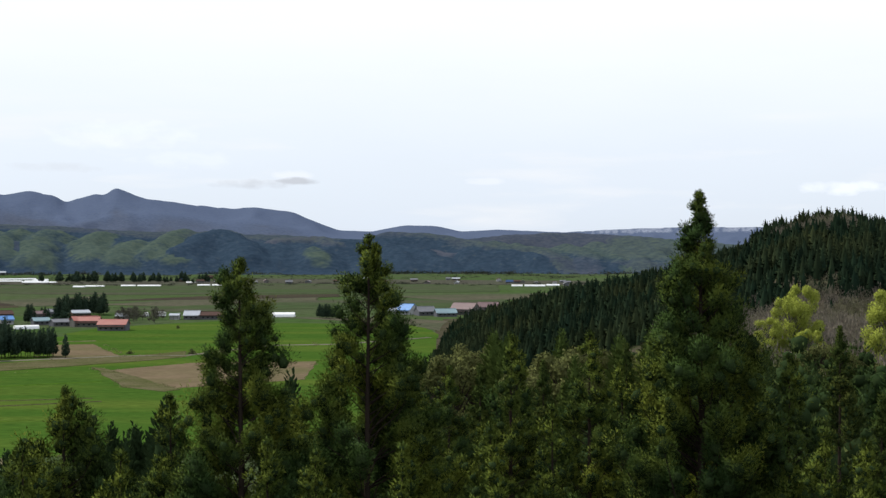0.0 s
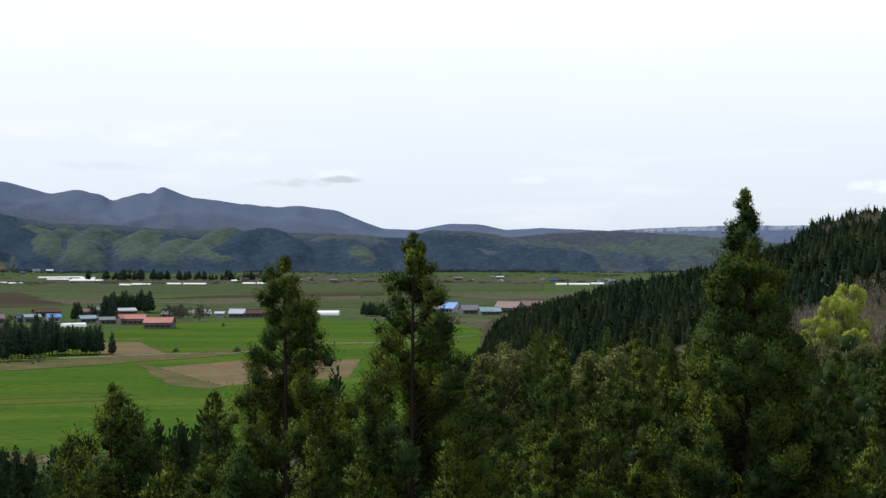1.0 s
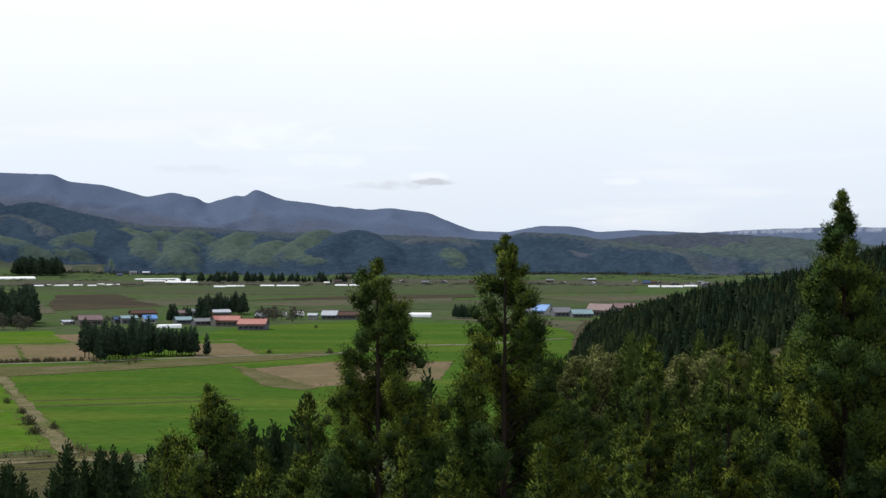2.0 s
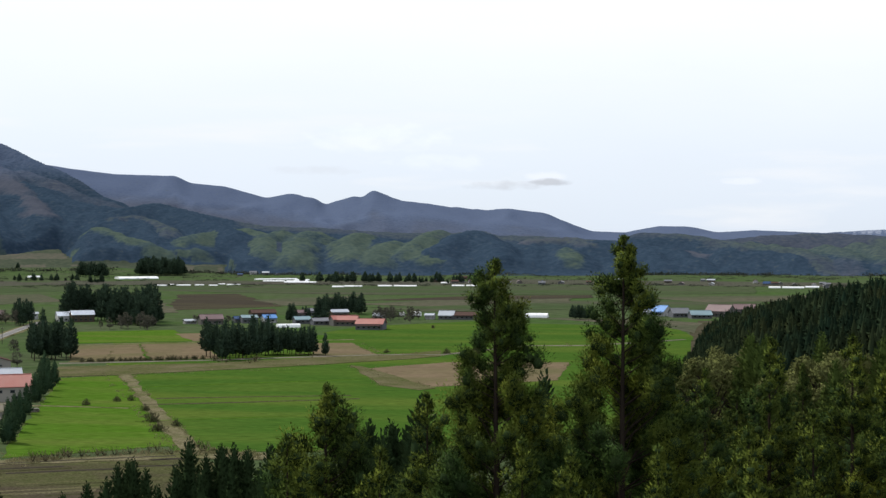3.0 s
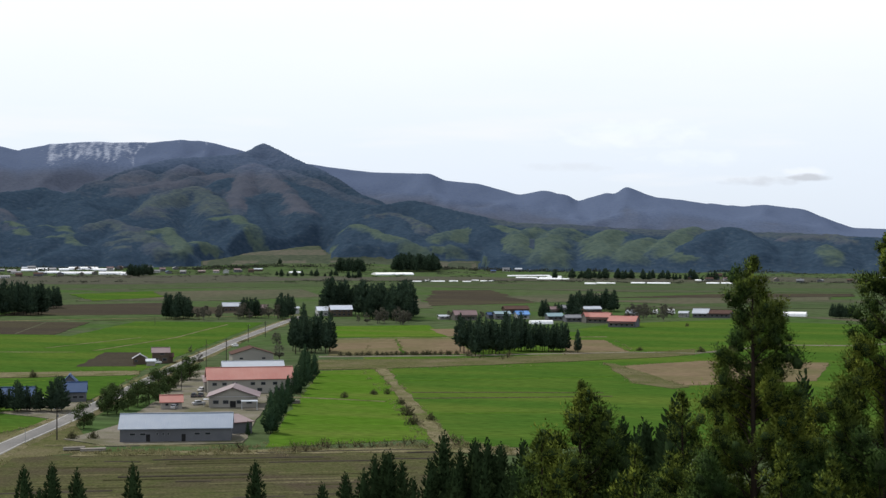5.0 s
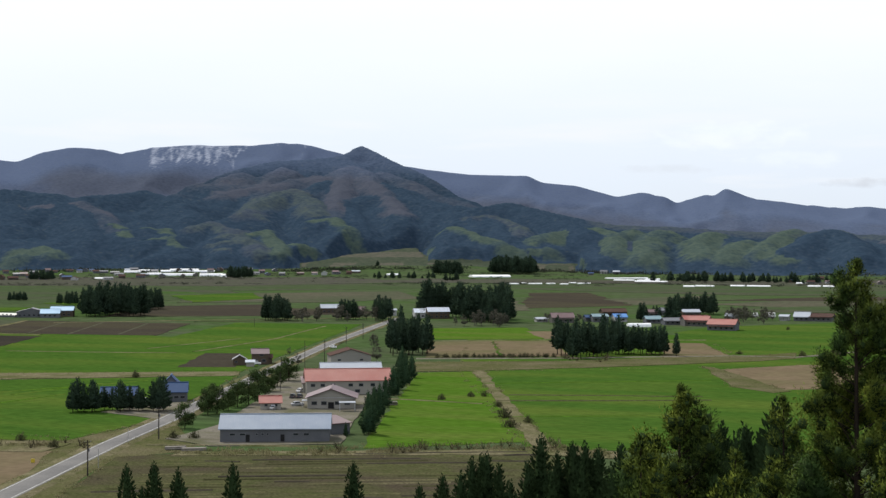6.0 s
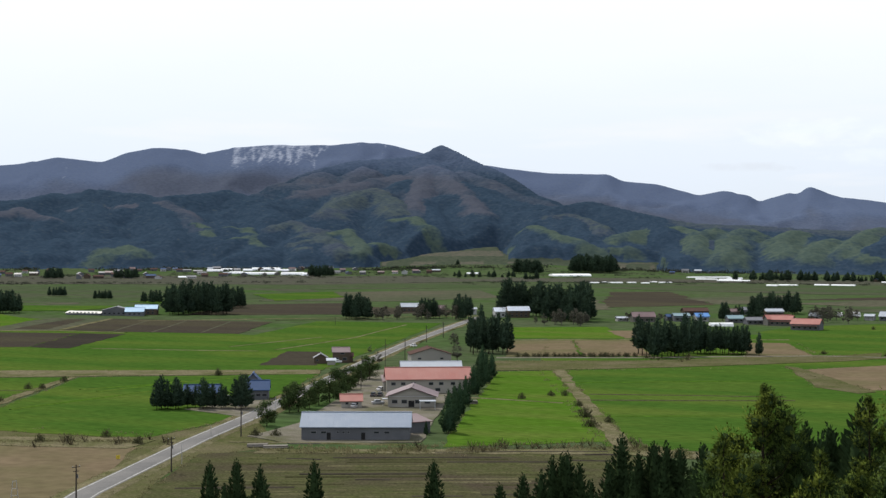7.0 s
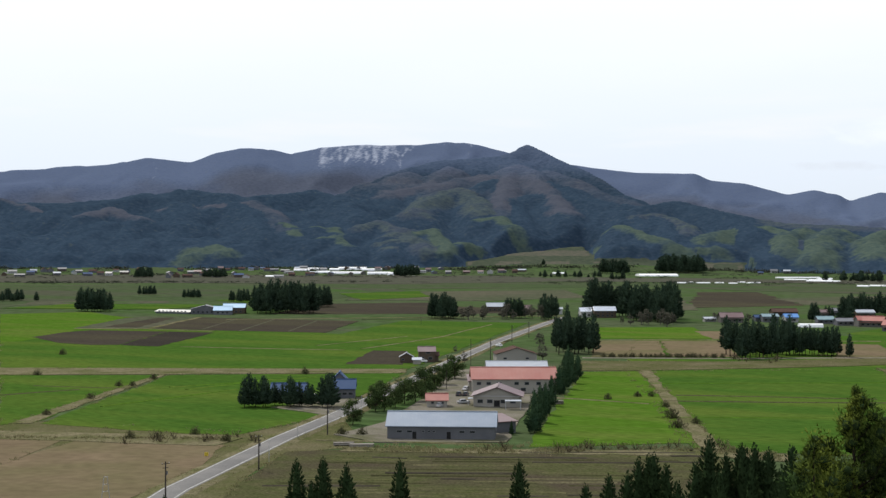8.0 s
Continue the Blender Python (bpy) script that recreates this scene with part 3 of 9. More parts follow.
def crest(table, az, blur=0.0):
    """The crest's elevation at a bearing; blur, in degrees, rounds its corners."""
    a, e = np.array(table).T
    if not blur:
        return np.interp(az, a, e)
    return sum(w * np.interp(az + k * blur, a, e) for k, w in ((-1.3, 0.18), (-0.5, 0.32), (0.5, 0.32), (1.3, 0.18)))


FRONT, RISE = 2990.0, 270.0     # where the mountains rise from the plain, and metres of slope to each degree of elevation


def foot_of(az):
    return -0.95 + 0.2 * smooth(az, 14, 22)


def all_spurs():
    """The named spurs and many lesser ones between them, as lines in space: cover, half-width, points."""
    rng = random.Random(43)
    lines = list(SPURS)
    for k in range(230):
        az = rng.uniform(-21, 53)
        top = max(float(crest(FOOTHILLS, az)), float(crest(KNOB_RIDGE, az)) if 17 < az < 38 else -9)
        el = -0.55 + (top - 0.12 + 0.55) * rng.random() ** 0.8
        if 22.8 < az < 28.5 and el < 0.75:
            continue
        drift, fall = rng.choice((-1, -1, 1)) * rng.uniform(0.3, 1.1), rng.uniform(0.35, 0.8)
        mid = (az + drift * 0.4, el - 0.25 * fall)
        lines.append(("", 60, rng.uniform(70, 170), [(az, el), mid, (az + drift, max(el - fall, -0.85))]))
    out = []
    for cover, wide, up, pts in lines:
        line = []
        for az, el in pts:
            r = FRONT + RISE * (el - float(foot_of(az))) - 0.75 * up
            line.append((-r * math.sin(radians(az)), r * math.cos(radians(az)), EYE_Z + r * math.tan(radians(el))))
        out.append((cover, wide, line))
    return out


LINES = all_spurs()


def mountains(x, y, r, az):
    """Height, kind and covers of the mountains: the wooded front with its spurs, and the far range behind it."""
    foot = foot_of(az)
    warp = 26 * (lat_b.many(x / 95, y / 95, 3) - 0.5)
    knob, hills = crest(KNOB_RIDGE, az, 0.06), crest(FOOTHILLS, az, 0.10)
    top = np.maximum(knob, hills)
    r_hill, r_top = FRONT + RISE * (hills - foot), FRONT + RISE * (top - foot)
    seen = foot + (np.minimum(r, r_top) - FRONT) / RISE
    z = np.where(r > FRONT, EYE_Z + np.minimum(r, r_top) * np.tan(np.radians(seen)), -50)
    along = az * 60 + 1.6 * warp + 0.25 * (r - FRONT) * (lat_a(az * 0.25, 3 + 0 * az) - 0.7)
    gully = smooth(np.abs(2 * lat_c.many(along / 150, r / 420, 2) - 1), 0.0, 0.42)
    edge = (az - 23.45 - 0.35 * smooth(seen, -0.5, 0.15)) * smooth(seen, -0.62, -0.50) + (az - 17.8) * (1 - smooth(seen, -0.62, -0.50))
    far_edge = 28.4 - 1.2 * smooth(seen, -0.6, -0.3) - 2.2 * smooth(seen, -0.3, 0.16) - az
    fan = smooth(edge + 0.01 * warp, 0, 0.15) * smooth(far_edge + 0.02 * warp, 0, 0.3) * (1 - smooth(seen + 0.12 * (az - 24.2) + 0.008 * warp, -0.02, 0.14))
    z = z - 34 * (1 - gully) * smooth(r - FRONT, 20, 260) * smooth(r_top - r, 15, 170) * (1 - fan)
    behind = np.where(knob > hills + 0.05, r - r_hill, -1)
    z = z - 42 * smooth(behind, 0, 60) * (1 - smooth(behind, 60, 330)) * smooth(knob - hills, 0.05, 0.4)
    z = z - 0.5 * np.maximum(r - r_top, 0)
    kind = np.where(fan > 0.5, 3, np.where(behind > 0, 1, 2))
    side = np.minimum(np.clip((23.55 - az) * 55, 0, None), np.clip((seen + 0.56) * RISE, 0, None)) + np.clip(17.8 - az, 0, None) * 400
    beyond = np.maximum.reduce([side, (seen - 0.25) * RISE, -far_edge * 55])
    cap = z + 0.8 * beyond
    covers = {k: np.zeros(z.shape) for k in ("fresh", "olive", "bare", "dark")}
    lift = np.zeros(z.shape)
    ux, uy = x + warp, y + 0.7 * warp
    for cover, wide, line in LINES:
        reach = 330
        px, py = [p[0] for p in line], [p[1] for p in line]
        near = np.flatnonzero((ux > min(px) - reach) & (ux < max(px) + reach) & (uy > min(py) - reach) & (uy < max(py) + reach))
        if not len(near):
            continue
        qx, qy = ux[near], uy[near]
        best, dist = np.full(len(near), -99.0), np.full(len(near), 999.0)
        for (x0, y0, z0), (x1, y1, z1) in zip(line, line[1:]):
            dx, dy = x1 - x0, y1 - y0
            f = np.clip(((qx - x0) * dx + (qy - y0) * dy) / (dx * dx + dy * dy), 0, 1)
            d = np.hypot(qx - x0 - f * dx, qy - y0 - f * dy)
            h = z0 + f * (z1 - z0) - 0.56 * (np.sqrt(d * d + 22**2) - 22)
            dist, best = np.where(h > best, d, dist), np.maximum(h, best)
        best = np.minimum(best, cap[near])
        over = (best > z[near] + 0.5) & (best > 2)
        on = near[over]
        z[on], kind[on] = best[over], 4
        fan[on] = 0
        lift[on] = 1 - smooth(dist[over], 0, 110)
        amount = 1 - smooth(dist[over] / wide + 0.5 * (lat_a.many(qx[over] / 34, qy[over] / 34, 3) - 0.5), 0.18, 0.95 if cover == "dark" else 0.72)
        for key in covers:
            covers[key][on] = np.where(key == cover, amount, covers[key][on] * (0 if cover else 1))
    # the far range
    rc = 4800 + 70 * (lat_b(az * 0.30, 0 * az) - 0.5)
    f = np.clip((r - (rc - 900)) / 900, 0, 1)
    table = SKYLINE + SKYLINE_LEFT
    peak = EYE_Z + rc * np.tan(np.radians(crest(table, az, 0.10)))
    wide_peak = EYE_Z + rc * np.tan(np.radians(crest(table, az, 0.9)))
    body = wide_peak + (peak - wide_peak) * smooth(f, 0.6, 1.0)
    ridge = 1 - smooth(np.abs(2 * lat_a.many((az * 80 + 2.2 * warp) / 240 + 9, r / 520, 3) - 1), 0.0, 0.5)
    h = body * f**0.75 - (0.10 * body) * (1 - ridge) * np.clip(5 * f * (1 - f), 0, 1) - 1.3 * np.maximum(r - rc, 0)
    h = np.where(f > 0, h, -50)
    far = h > z
    lift = np.where(far, ridge, lift)
    kind = np.where(far, 0, kind)
    z = np.maximum(z, h)
    fan = np.where(far, 0, fan)
    z = np.where(kind == 0, z, z * smooth(r, 2930, 3010))
    rough = 6.5 * (lat_c.many(x / 15, y / 15, 2) - 0.5) + 9 * (lat_b.many(x / 48, y / 48, 2) - 0.5)
    rough = rough * (1 - 0.65 * smooth(r - r_top, -90, -20))
    z = z + rough * np.where(kind == 0, 0.45, 1.0) * smooth(z, 8, 25) * (1 - fan)
    kind = np.where(z < 0, -1, kind)
    return z, kind, lift, fan, covers


def land(x, y, full=False):
    """Height of the ground, and what each place belongs to (-1: the plain); full: the mountains' relief and covers too."""
    x, y = np.atleast_1d(np.asarray(x, float)), np.atleast_1d(np.asarray(y, float))
    r, az = np.hypot(x, y), np.degrees(np.arctan2(-x, y))
    z = 0.6 * (lat_a(x / 90, y / 90) - 0.5) * smooth(r, 900, 1400)
    z = z + 13 * smooth(r, 2700, 3150) * smooth(az, 14, 22)
    apron = smooth(az, 18.6, 23.0) * (1 - smooth(az, 25.0, 29.5))
    z = z + 8 * apron * smooth(r, 2300, 3480)
    kind, lift, fan = np.full(z.shape, -1), np.zeros(z.shape), np.zeros(z.shape)
    covers = {k: np.zeros(z.shape) for k in ("fresh", "olive", "bare", "dark")}
    far_side = r > 2850
    if far_side.any():
        h, k2, l2, f2, c2 = mountains(x[far_side], y[far_side], r[far_side], az[far_side])
        over = h > z[far_side]
        kind[far_side] = np.where(over, k2, -1)
        z[far_side] = np.maximum(h, z[far_side])
        lift[far_side], fan[far_side] = np.where(over, l2, 0), np.where(over, f2, 0)
        for key in covers:
            covers[key][far_side] = np.where(over, c2[key], 0)
    # the wooded hill beside the lookout
    ha, hr, hz = np.array(NEAR_HILL).T
    rc, top = np.interp(az, ha, hr) + 16 * (lat_b(az * 0.5, 7 + 0 * az) - 0.5), np.interp(az, ha, hz)
    reach = 170 + 330 * smooth(-az, 0, 9)
    u = (rc - r) / reach
    front = np.where(u > 0, 1 - np.clip(u, 0, 1), 1 - np.clip(-u * reach / 380, 0, 1))
    h = np.where(top > 0, smooth(front, -0.3, 1.0) * top + 4 * (lat_a.many(x / 70, y / 70, 3) - 0.5) * smooth(front, 0, 0.4) * smooth(top, 2, 12), -50)
    h = np.where(front > 0, h, -50)
    kind = np.where(h > z, 5, kind)
    z = np.maximum(z, h)
    # the saddle to the neighbouring hill, and the lookout's own slope
    saddle = 27 * smooth(-az, 5, 12) * (1 - smooth(r, 420, 620)) + 3 * (lat_a.many(x / 50, y / 50, 2) - 0.5) * smooth(-az, 5, 12)
    kind = np.where((saddle > z) & (r < 620), 5, kind)
    z = np.where(r < 620, np.maximum(z, saddle), z)
    right = 1 - smooth(az, -2, 14)
    own = 5.6 * (1 - smooth(r, 1.0, 13)) + 22 * (1 - smooth(r, 4, 115)) + 21 * (1 - smooth(r, 14, 215 + 190 * right)) + 1.2 * (lat_a.many(x / 14, y / 14, 3) - 0.5) * (1 - smooth(r, 150, 215))
    kind = np.where(own > z + 0.3, 6, kind)
    z = np.maximum(z, own)
    return (z, kind, lift, fan, covers) if full else (z, kind)


SNOW_GULLIES = [    # bearing, elevation of the foot, half-width in degrees
    (33.95, 3.15, 0.10), (33.5, 2.95, 0.16), (32.75, 3.35, 0.14), (32.35, 3.05, 0.20), (31.7, 3.40, 0.08),
    (31.25, 3.2, 0.14), (31.02, 2.85, 0.12), (30.6, 3.45, 0.10), (29.4, 3.72, 0.22), (28.35, 3.35, 0.10), (40.1, 2.35, 0.06), (40.2, 2.55, 0.06), (14.03, 1.55, 0.12), (13.85, 1.6, 0.08), (11.7, 1.75, 0.10), (11.4, 1.7, 0.08), (10.9, 1.75, 0.12)]


def ground():
    az = np.radians(np.concatenate([np.arange(-24, 54, 0.1), np.arange(54, 336, 3.0)]))
    rr = np.concatenate([[0.0004, 0.8, 1.6, 3.0, 5.0], np.arange(8, 300, 7), np.arange(300, 1000, 14), np.arange(1000, 2700, 60), np.arange(2700, 2960, 26),
                         np.arange(2960, 4300, 11), np.arange(4300, 4960, 17)])
    A, R = np.meshgrid(az, rr, indexing="ij")
    X, Y = -R * np.sin(A), R * np.cos(A)
    Z, kind, lift, fan, covers = (v if isinstance(v, dict) else v.reshape(R.shape) for v in land(X.ravel(), Y.ravel(), True))
    covers = {k: v.reshape(R.shape) for k, v in covers.items()}
    na, nr = len(az), len(rr)
    idx = np.arange(na * nr).reshape(na, nr)
    nxt = np.roll(idx, -1, axis=0)
    quads = np.stack([idx[:, :-1], nxt[:, :-1], nxt[:, 1:], idx[:, 1:]], -1).reshape(-1, 4)[:, ::-1]
    verts = np.stack([X, Y, Z], -1).reshape(-1, 3)
    me = raw_mesh("ground", verts, quads, smooth=True)
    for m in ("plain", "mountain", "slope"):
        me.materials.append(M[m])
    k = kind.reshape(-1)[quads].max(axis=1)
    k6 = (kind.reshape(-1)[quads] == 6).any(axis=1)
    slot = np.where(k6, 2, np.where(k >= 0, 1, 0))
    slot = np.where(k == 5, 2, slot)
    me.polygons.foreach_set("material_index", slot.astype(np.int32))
    az_d = np.degrees(A)
    az_d = np.where(az_d > 180, az_d - 360, az_d)
    n1, n2 = lat_a.many(X / 260, Y / 260, 4), lat_b.many(X / 150 + 9, Y / 150, 4)
    n3 = lat_c.many(X / 55, Y / 55, 4)
    el_d = np.degrees(np.arctan2(Z - EYE_Z, R))
    front = (kind >= 1) & (kind <= 4) & (kind != 3)
    dark = covers["dark"]
    patchy = 0.55 + 0.45 * smooth(n3, 0.36, 0.56)
    fresh = np.maximum(covers["fresh"] * patchy, 0.40 * covers["olive"] * patchy)
    bare = np.maximum(covers["bare"] * (0.35 + 0.45 * smooth(n2, 0.35, 0.55)), 0.45 * covers["olive"])
    # brown woods high on the knob's spurs, olive ones on the low hills
    high_up = smooth(el_d + 1.0 * (n1 - 0.5), 1.5, 2.3) * (1 - 0.9 * dark)
    bare = np.where(front, np.maximum(bare, high_up * (0.2 + 0.4 * lift + 0.8 * (n2 - 0.5))), bare)
    olive = (1 - smooth(az_d, -2.5, 1.5)) * smooth(el_d + 0.6 * (n2 - 0.5) - 0.10 * np.clip(az_d, -7, 0), -0.15, 0.25) * (1 - dark)
    bare = np.where(front, np.maximum(bare, 0.55 * olive * smooth(n2, 0.35, 0.5)), bare)
    fresh = np.where(front, np.maximum(fresh, 0.52 * olive * smooth(n1, 0.34, 0.55)), fresh)
    band = smooth(el_d - crest(FOOTHILLS, az_d) + 0.3 * (n1 - 0.5), -0.32, -0.1) * smooth(az_d, 2.5, 4) * (1 - smooth(az_d, 17, 18)) * (1 - dark)
    bare = np.where(front, np.maximum(bare, 0.45 * band), bare)
    fresh = np.where(front, np.maximum(fresh, 0.30 * band * smooth(n1, 0.4, 0.55)), fresh)
    below = el_d - crest(SKYLINE + SKYLINE_LEFT, az_d) + 0.6 * (n1 - 0.5)
    # the farthest range gives up its brown so that the painted haze shows
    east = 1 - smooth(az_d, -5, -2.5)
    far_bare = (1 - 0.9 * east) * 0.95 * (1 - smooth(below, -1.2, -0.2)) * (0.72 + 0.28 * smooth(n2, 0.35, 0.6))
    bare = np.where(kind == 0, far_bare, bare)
    # haze tint laid over the far range and the knob's upper slopes
    haze_blue = np.where(kind == 0, np.maximum(0.9, east) * (1 - 0.6 * bare), np.where(front, 0.5 * smooth(el_d + 0.6 * (n1 - 0.5), 1.7, 3.2), 0))
    plot = lat_c(np.floor(R / 62) * 3.7, np.floor(az_d * 1.1 + R / 300) * 5.3)
    tilled = np.where(kind == 3, 0.5 + 0.4 * smooth(plot, 0.45, 0.5) * smooth(-0.12 - el_d, 0, 0.03), 0)
    # old snow in gullies under the crest
    snow = np.zeros(Z.shape)
    for ga, ge, gw in SNOW_GULLIES:
        d = np.abs(az_d - ga + 0.60 * (n3 - 0.5) + 0.25 * (el_d - ge)) / (0.9 * gw)
        snow = np.maximum(snow, (1 - smooth(d, 0.5, 1.5)) * smooth(el_d, ge - 0.05, ge + 0.2))
    high = smooth(below, -1.05, -0.35) * smooth(az_d, 30.4, 31.2) * (1 - smooth(az_d, 33.8, 34.6))
    cap = smooth(below, -0.22, -0.08) * smooth(az_d, 27.6, 28.4) * (1 - smooth(az_d, 30.4, 31.2))
    # snow patches of the farthest range, spread wider to pale it as haze would
    far_white = smooth(below, -0.45, -0.12) * (1 - smooth(az_d, -6, -4.5))
    streaks = lat_c.many(az_d * 10.0 + el_d * 2.0, el_d * 1.8, 3)
    snow = np.maximum(0.50 * snow * (0.55 + 0.45 * smooth(streaks, 0.35, 0.6)) * (1 - 0.5 * smooth(below, -0.10, -0.02)), np.maximum(high * (0.34 + 0.26 * smooth(0.6 * streaks + 0.4 * n3, 0.42, 0.60)), cap * (0.26 + 0.26 * streaks)))
    snow = np.where(kind == 0, np.maximum(snow, far_white * (0.32 + 0.24 * smooth(streaks, 0.4, 0.6))), 0)
    lay = np.stack([X, Y, 1.6 * Z], -1).astype(np.float32)
    me.attributes.new("lay", "FLOAT_VECTOR", "POINT").data.foreach_set("vector", lay.ravel())
    for name, values in (("fresh", fresh), ("bare", bare), ("snow", snow), ("haze_blue", haze_blue), ("tilled", tilled)):
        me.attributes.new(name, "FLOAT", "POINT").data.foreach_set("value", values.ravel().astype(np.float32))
    ob = new("ground", me)
    tagged(ob, "broad farmed valley floor between wooded mountains with old snow", "ground", kind="structure")


ground()


def height(x, y):
    return float(land(x, y)[0][0])


# ---- fields, banks, roads ----
TUFT_LINES = []     # edges where dry grass grows tall


def field(name, material, label, pts, z=0.10, rough=0.8, category="field"):
    """A raised plot with uneven edges; pts are its corners in order."""
    rng = random.Random(int(abs(pts[0][0]) * 7 + abs(pts[0][1])))
    if material in ("straw", "rough", "soil_pale", "stubble", "grass", "grass_light"):
        TUFT_LINES.extend(zip(pts, pts[1:] + pts[:1]))
    bm = bmesh.new()
    ring = []
    for i, (x, y) in enumerate(pts):
        x2, y2 = pts[(i + 1) % len(pts)]
        n = max(1, min(24, int(math.hypot(x2 - x, y2 - y) / 9)))
        for k in range(n):
            f = k / n
            j = 0 if k == 0 else rough
            ring.append(bm.verts.new((x + (x2 - x) * f + rng.uniform(-j, j), y + (y2 - y) * f + rng.uniform(-j, j), z)))
    face = bm.faces.new(ring)
    face.normal_update()
    if face.normal.z < 0:
        face.normal_flip()
    skirt = bmesh.ops.extrude_edge_only(bm, edges=bm.edges[:])
    for v in skirt["geom"]:
        if isinstance(v, bmesh.types.BMVert):
            v.co.z = -0.25
    bmesh.ops.recalc_face_normals(bm, faces=bm.faces[:])
    if face.normal.z < 0:
        bmesh.ops.reverse_faces(bm, faces=bm.faces[:])
    me = bpy.data.meshes.new(name)
    bm.to_mesh(me)
    bm.free()
    me.materials.append(M[material])
    return tagged(new(name, me), label, category, kind="structure")


def strip(name, material, label, pts, width, z=0.16, category="road", crown=0.0, wobble=0.0):
    """A road, track or bank along a line."""
    rng = random.Random(len(pts) + int(width * 10))
    if material == "straw" and width > 2:
        for (x0, y0), (x1, y1) in zip(pts, pts[1:]):
            w = (width / 2 - 0.6) / max(0.1, math.hypot(x1 - x0, y1 - y0))
            for k in (-w, w):
                TUFT_LINES.append(((x0 + k * (y1 - y0), y0 - k * (x1 - x0)), (x1 + k * (y1 - y0), y1 - k * (x1 - x0))))
    pts = [Vector((x, y, 0)) for x, y in pts]
    dense = []
    for a, b in zip(pts, pts[1:]):
        n = max(1, int((b - a).length / 12))
        dense += [a.lerp(b, k / n) for k in range(n)]
    dense.append(pts[-1])
    verts, quads = [], []
    for i, p in enumerate(dense):
        way = (dense[min(i + 1, len(dense) - 1)] - dense[max(i - 1, 0)]).normalized()
        side = Vector((way.y, -way.x, 0))
        w = width / 2
        for off, h in ((-w - 0.5, -0.3), (-w, 0), (0, crown), (w, 0), (w + 0.5, -0.3)):
            q = p + side * (off + rng.uniform(-wobble, wobble))
            verts.append((q.x, q.y, z + h))
    for i in range(len(dense) - 1):
        for k in range(4):
            a = i * 5 + k
            quads.append((a, a + 5, a + 6, a + 1))
    me = raw_mesh(name, verts, np.array(quads)[:, ::-1])
    me.materials.append(M[material])
    return tagged(new(name, me), label, category, kind="structure")


# ---- buildings ----
def window_part(parent, x, y, z, w, h, along="x", frame_mat="roof_grey"):
    """A framed window on a wall: a frame with a dark pane set into it."""
    d = 0.12
    sx, sy = (w, d) if along == "x" else (d, w)
    f = part("window", box(sx, sy, h, x, y, z), M[frame_mat], parent, "framed window")
    gx, gy = (w - 0.24, d + 0.06) if along == "x" else (d + 0.06, w - 0.24)
    part("pane", box(gx, gy, h - 0.24, x, y, z + 0.12), M["pane"], f)
    return f


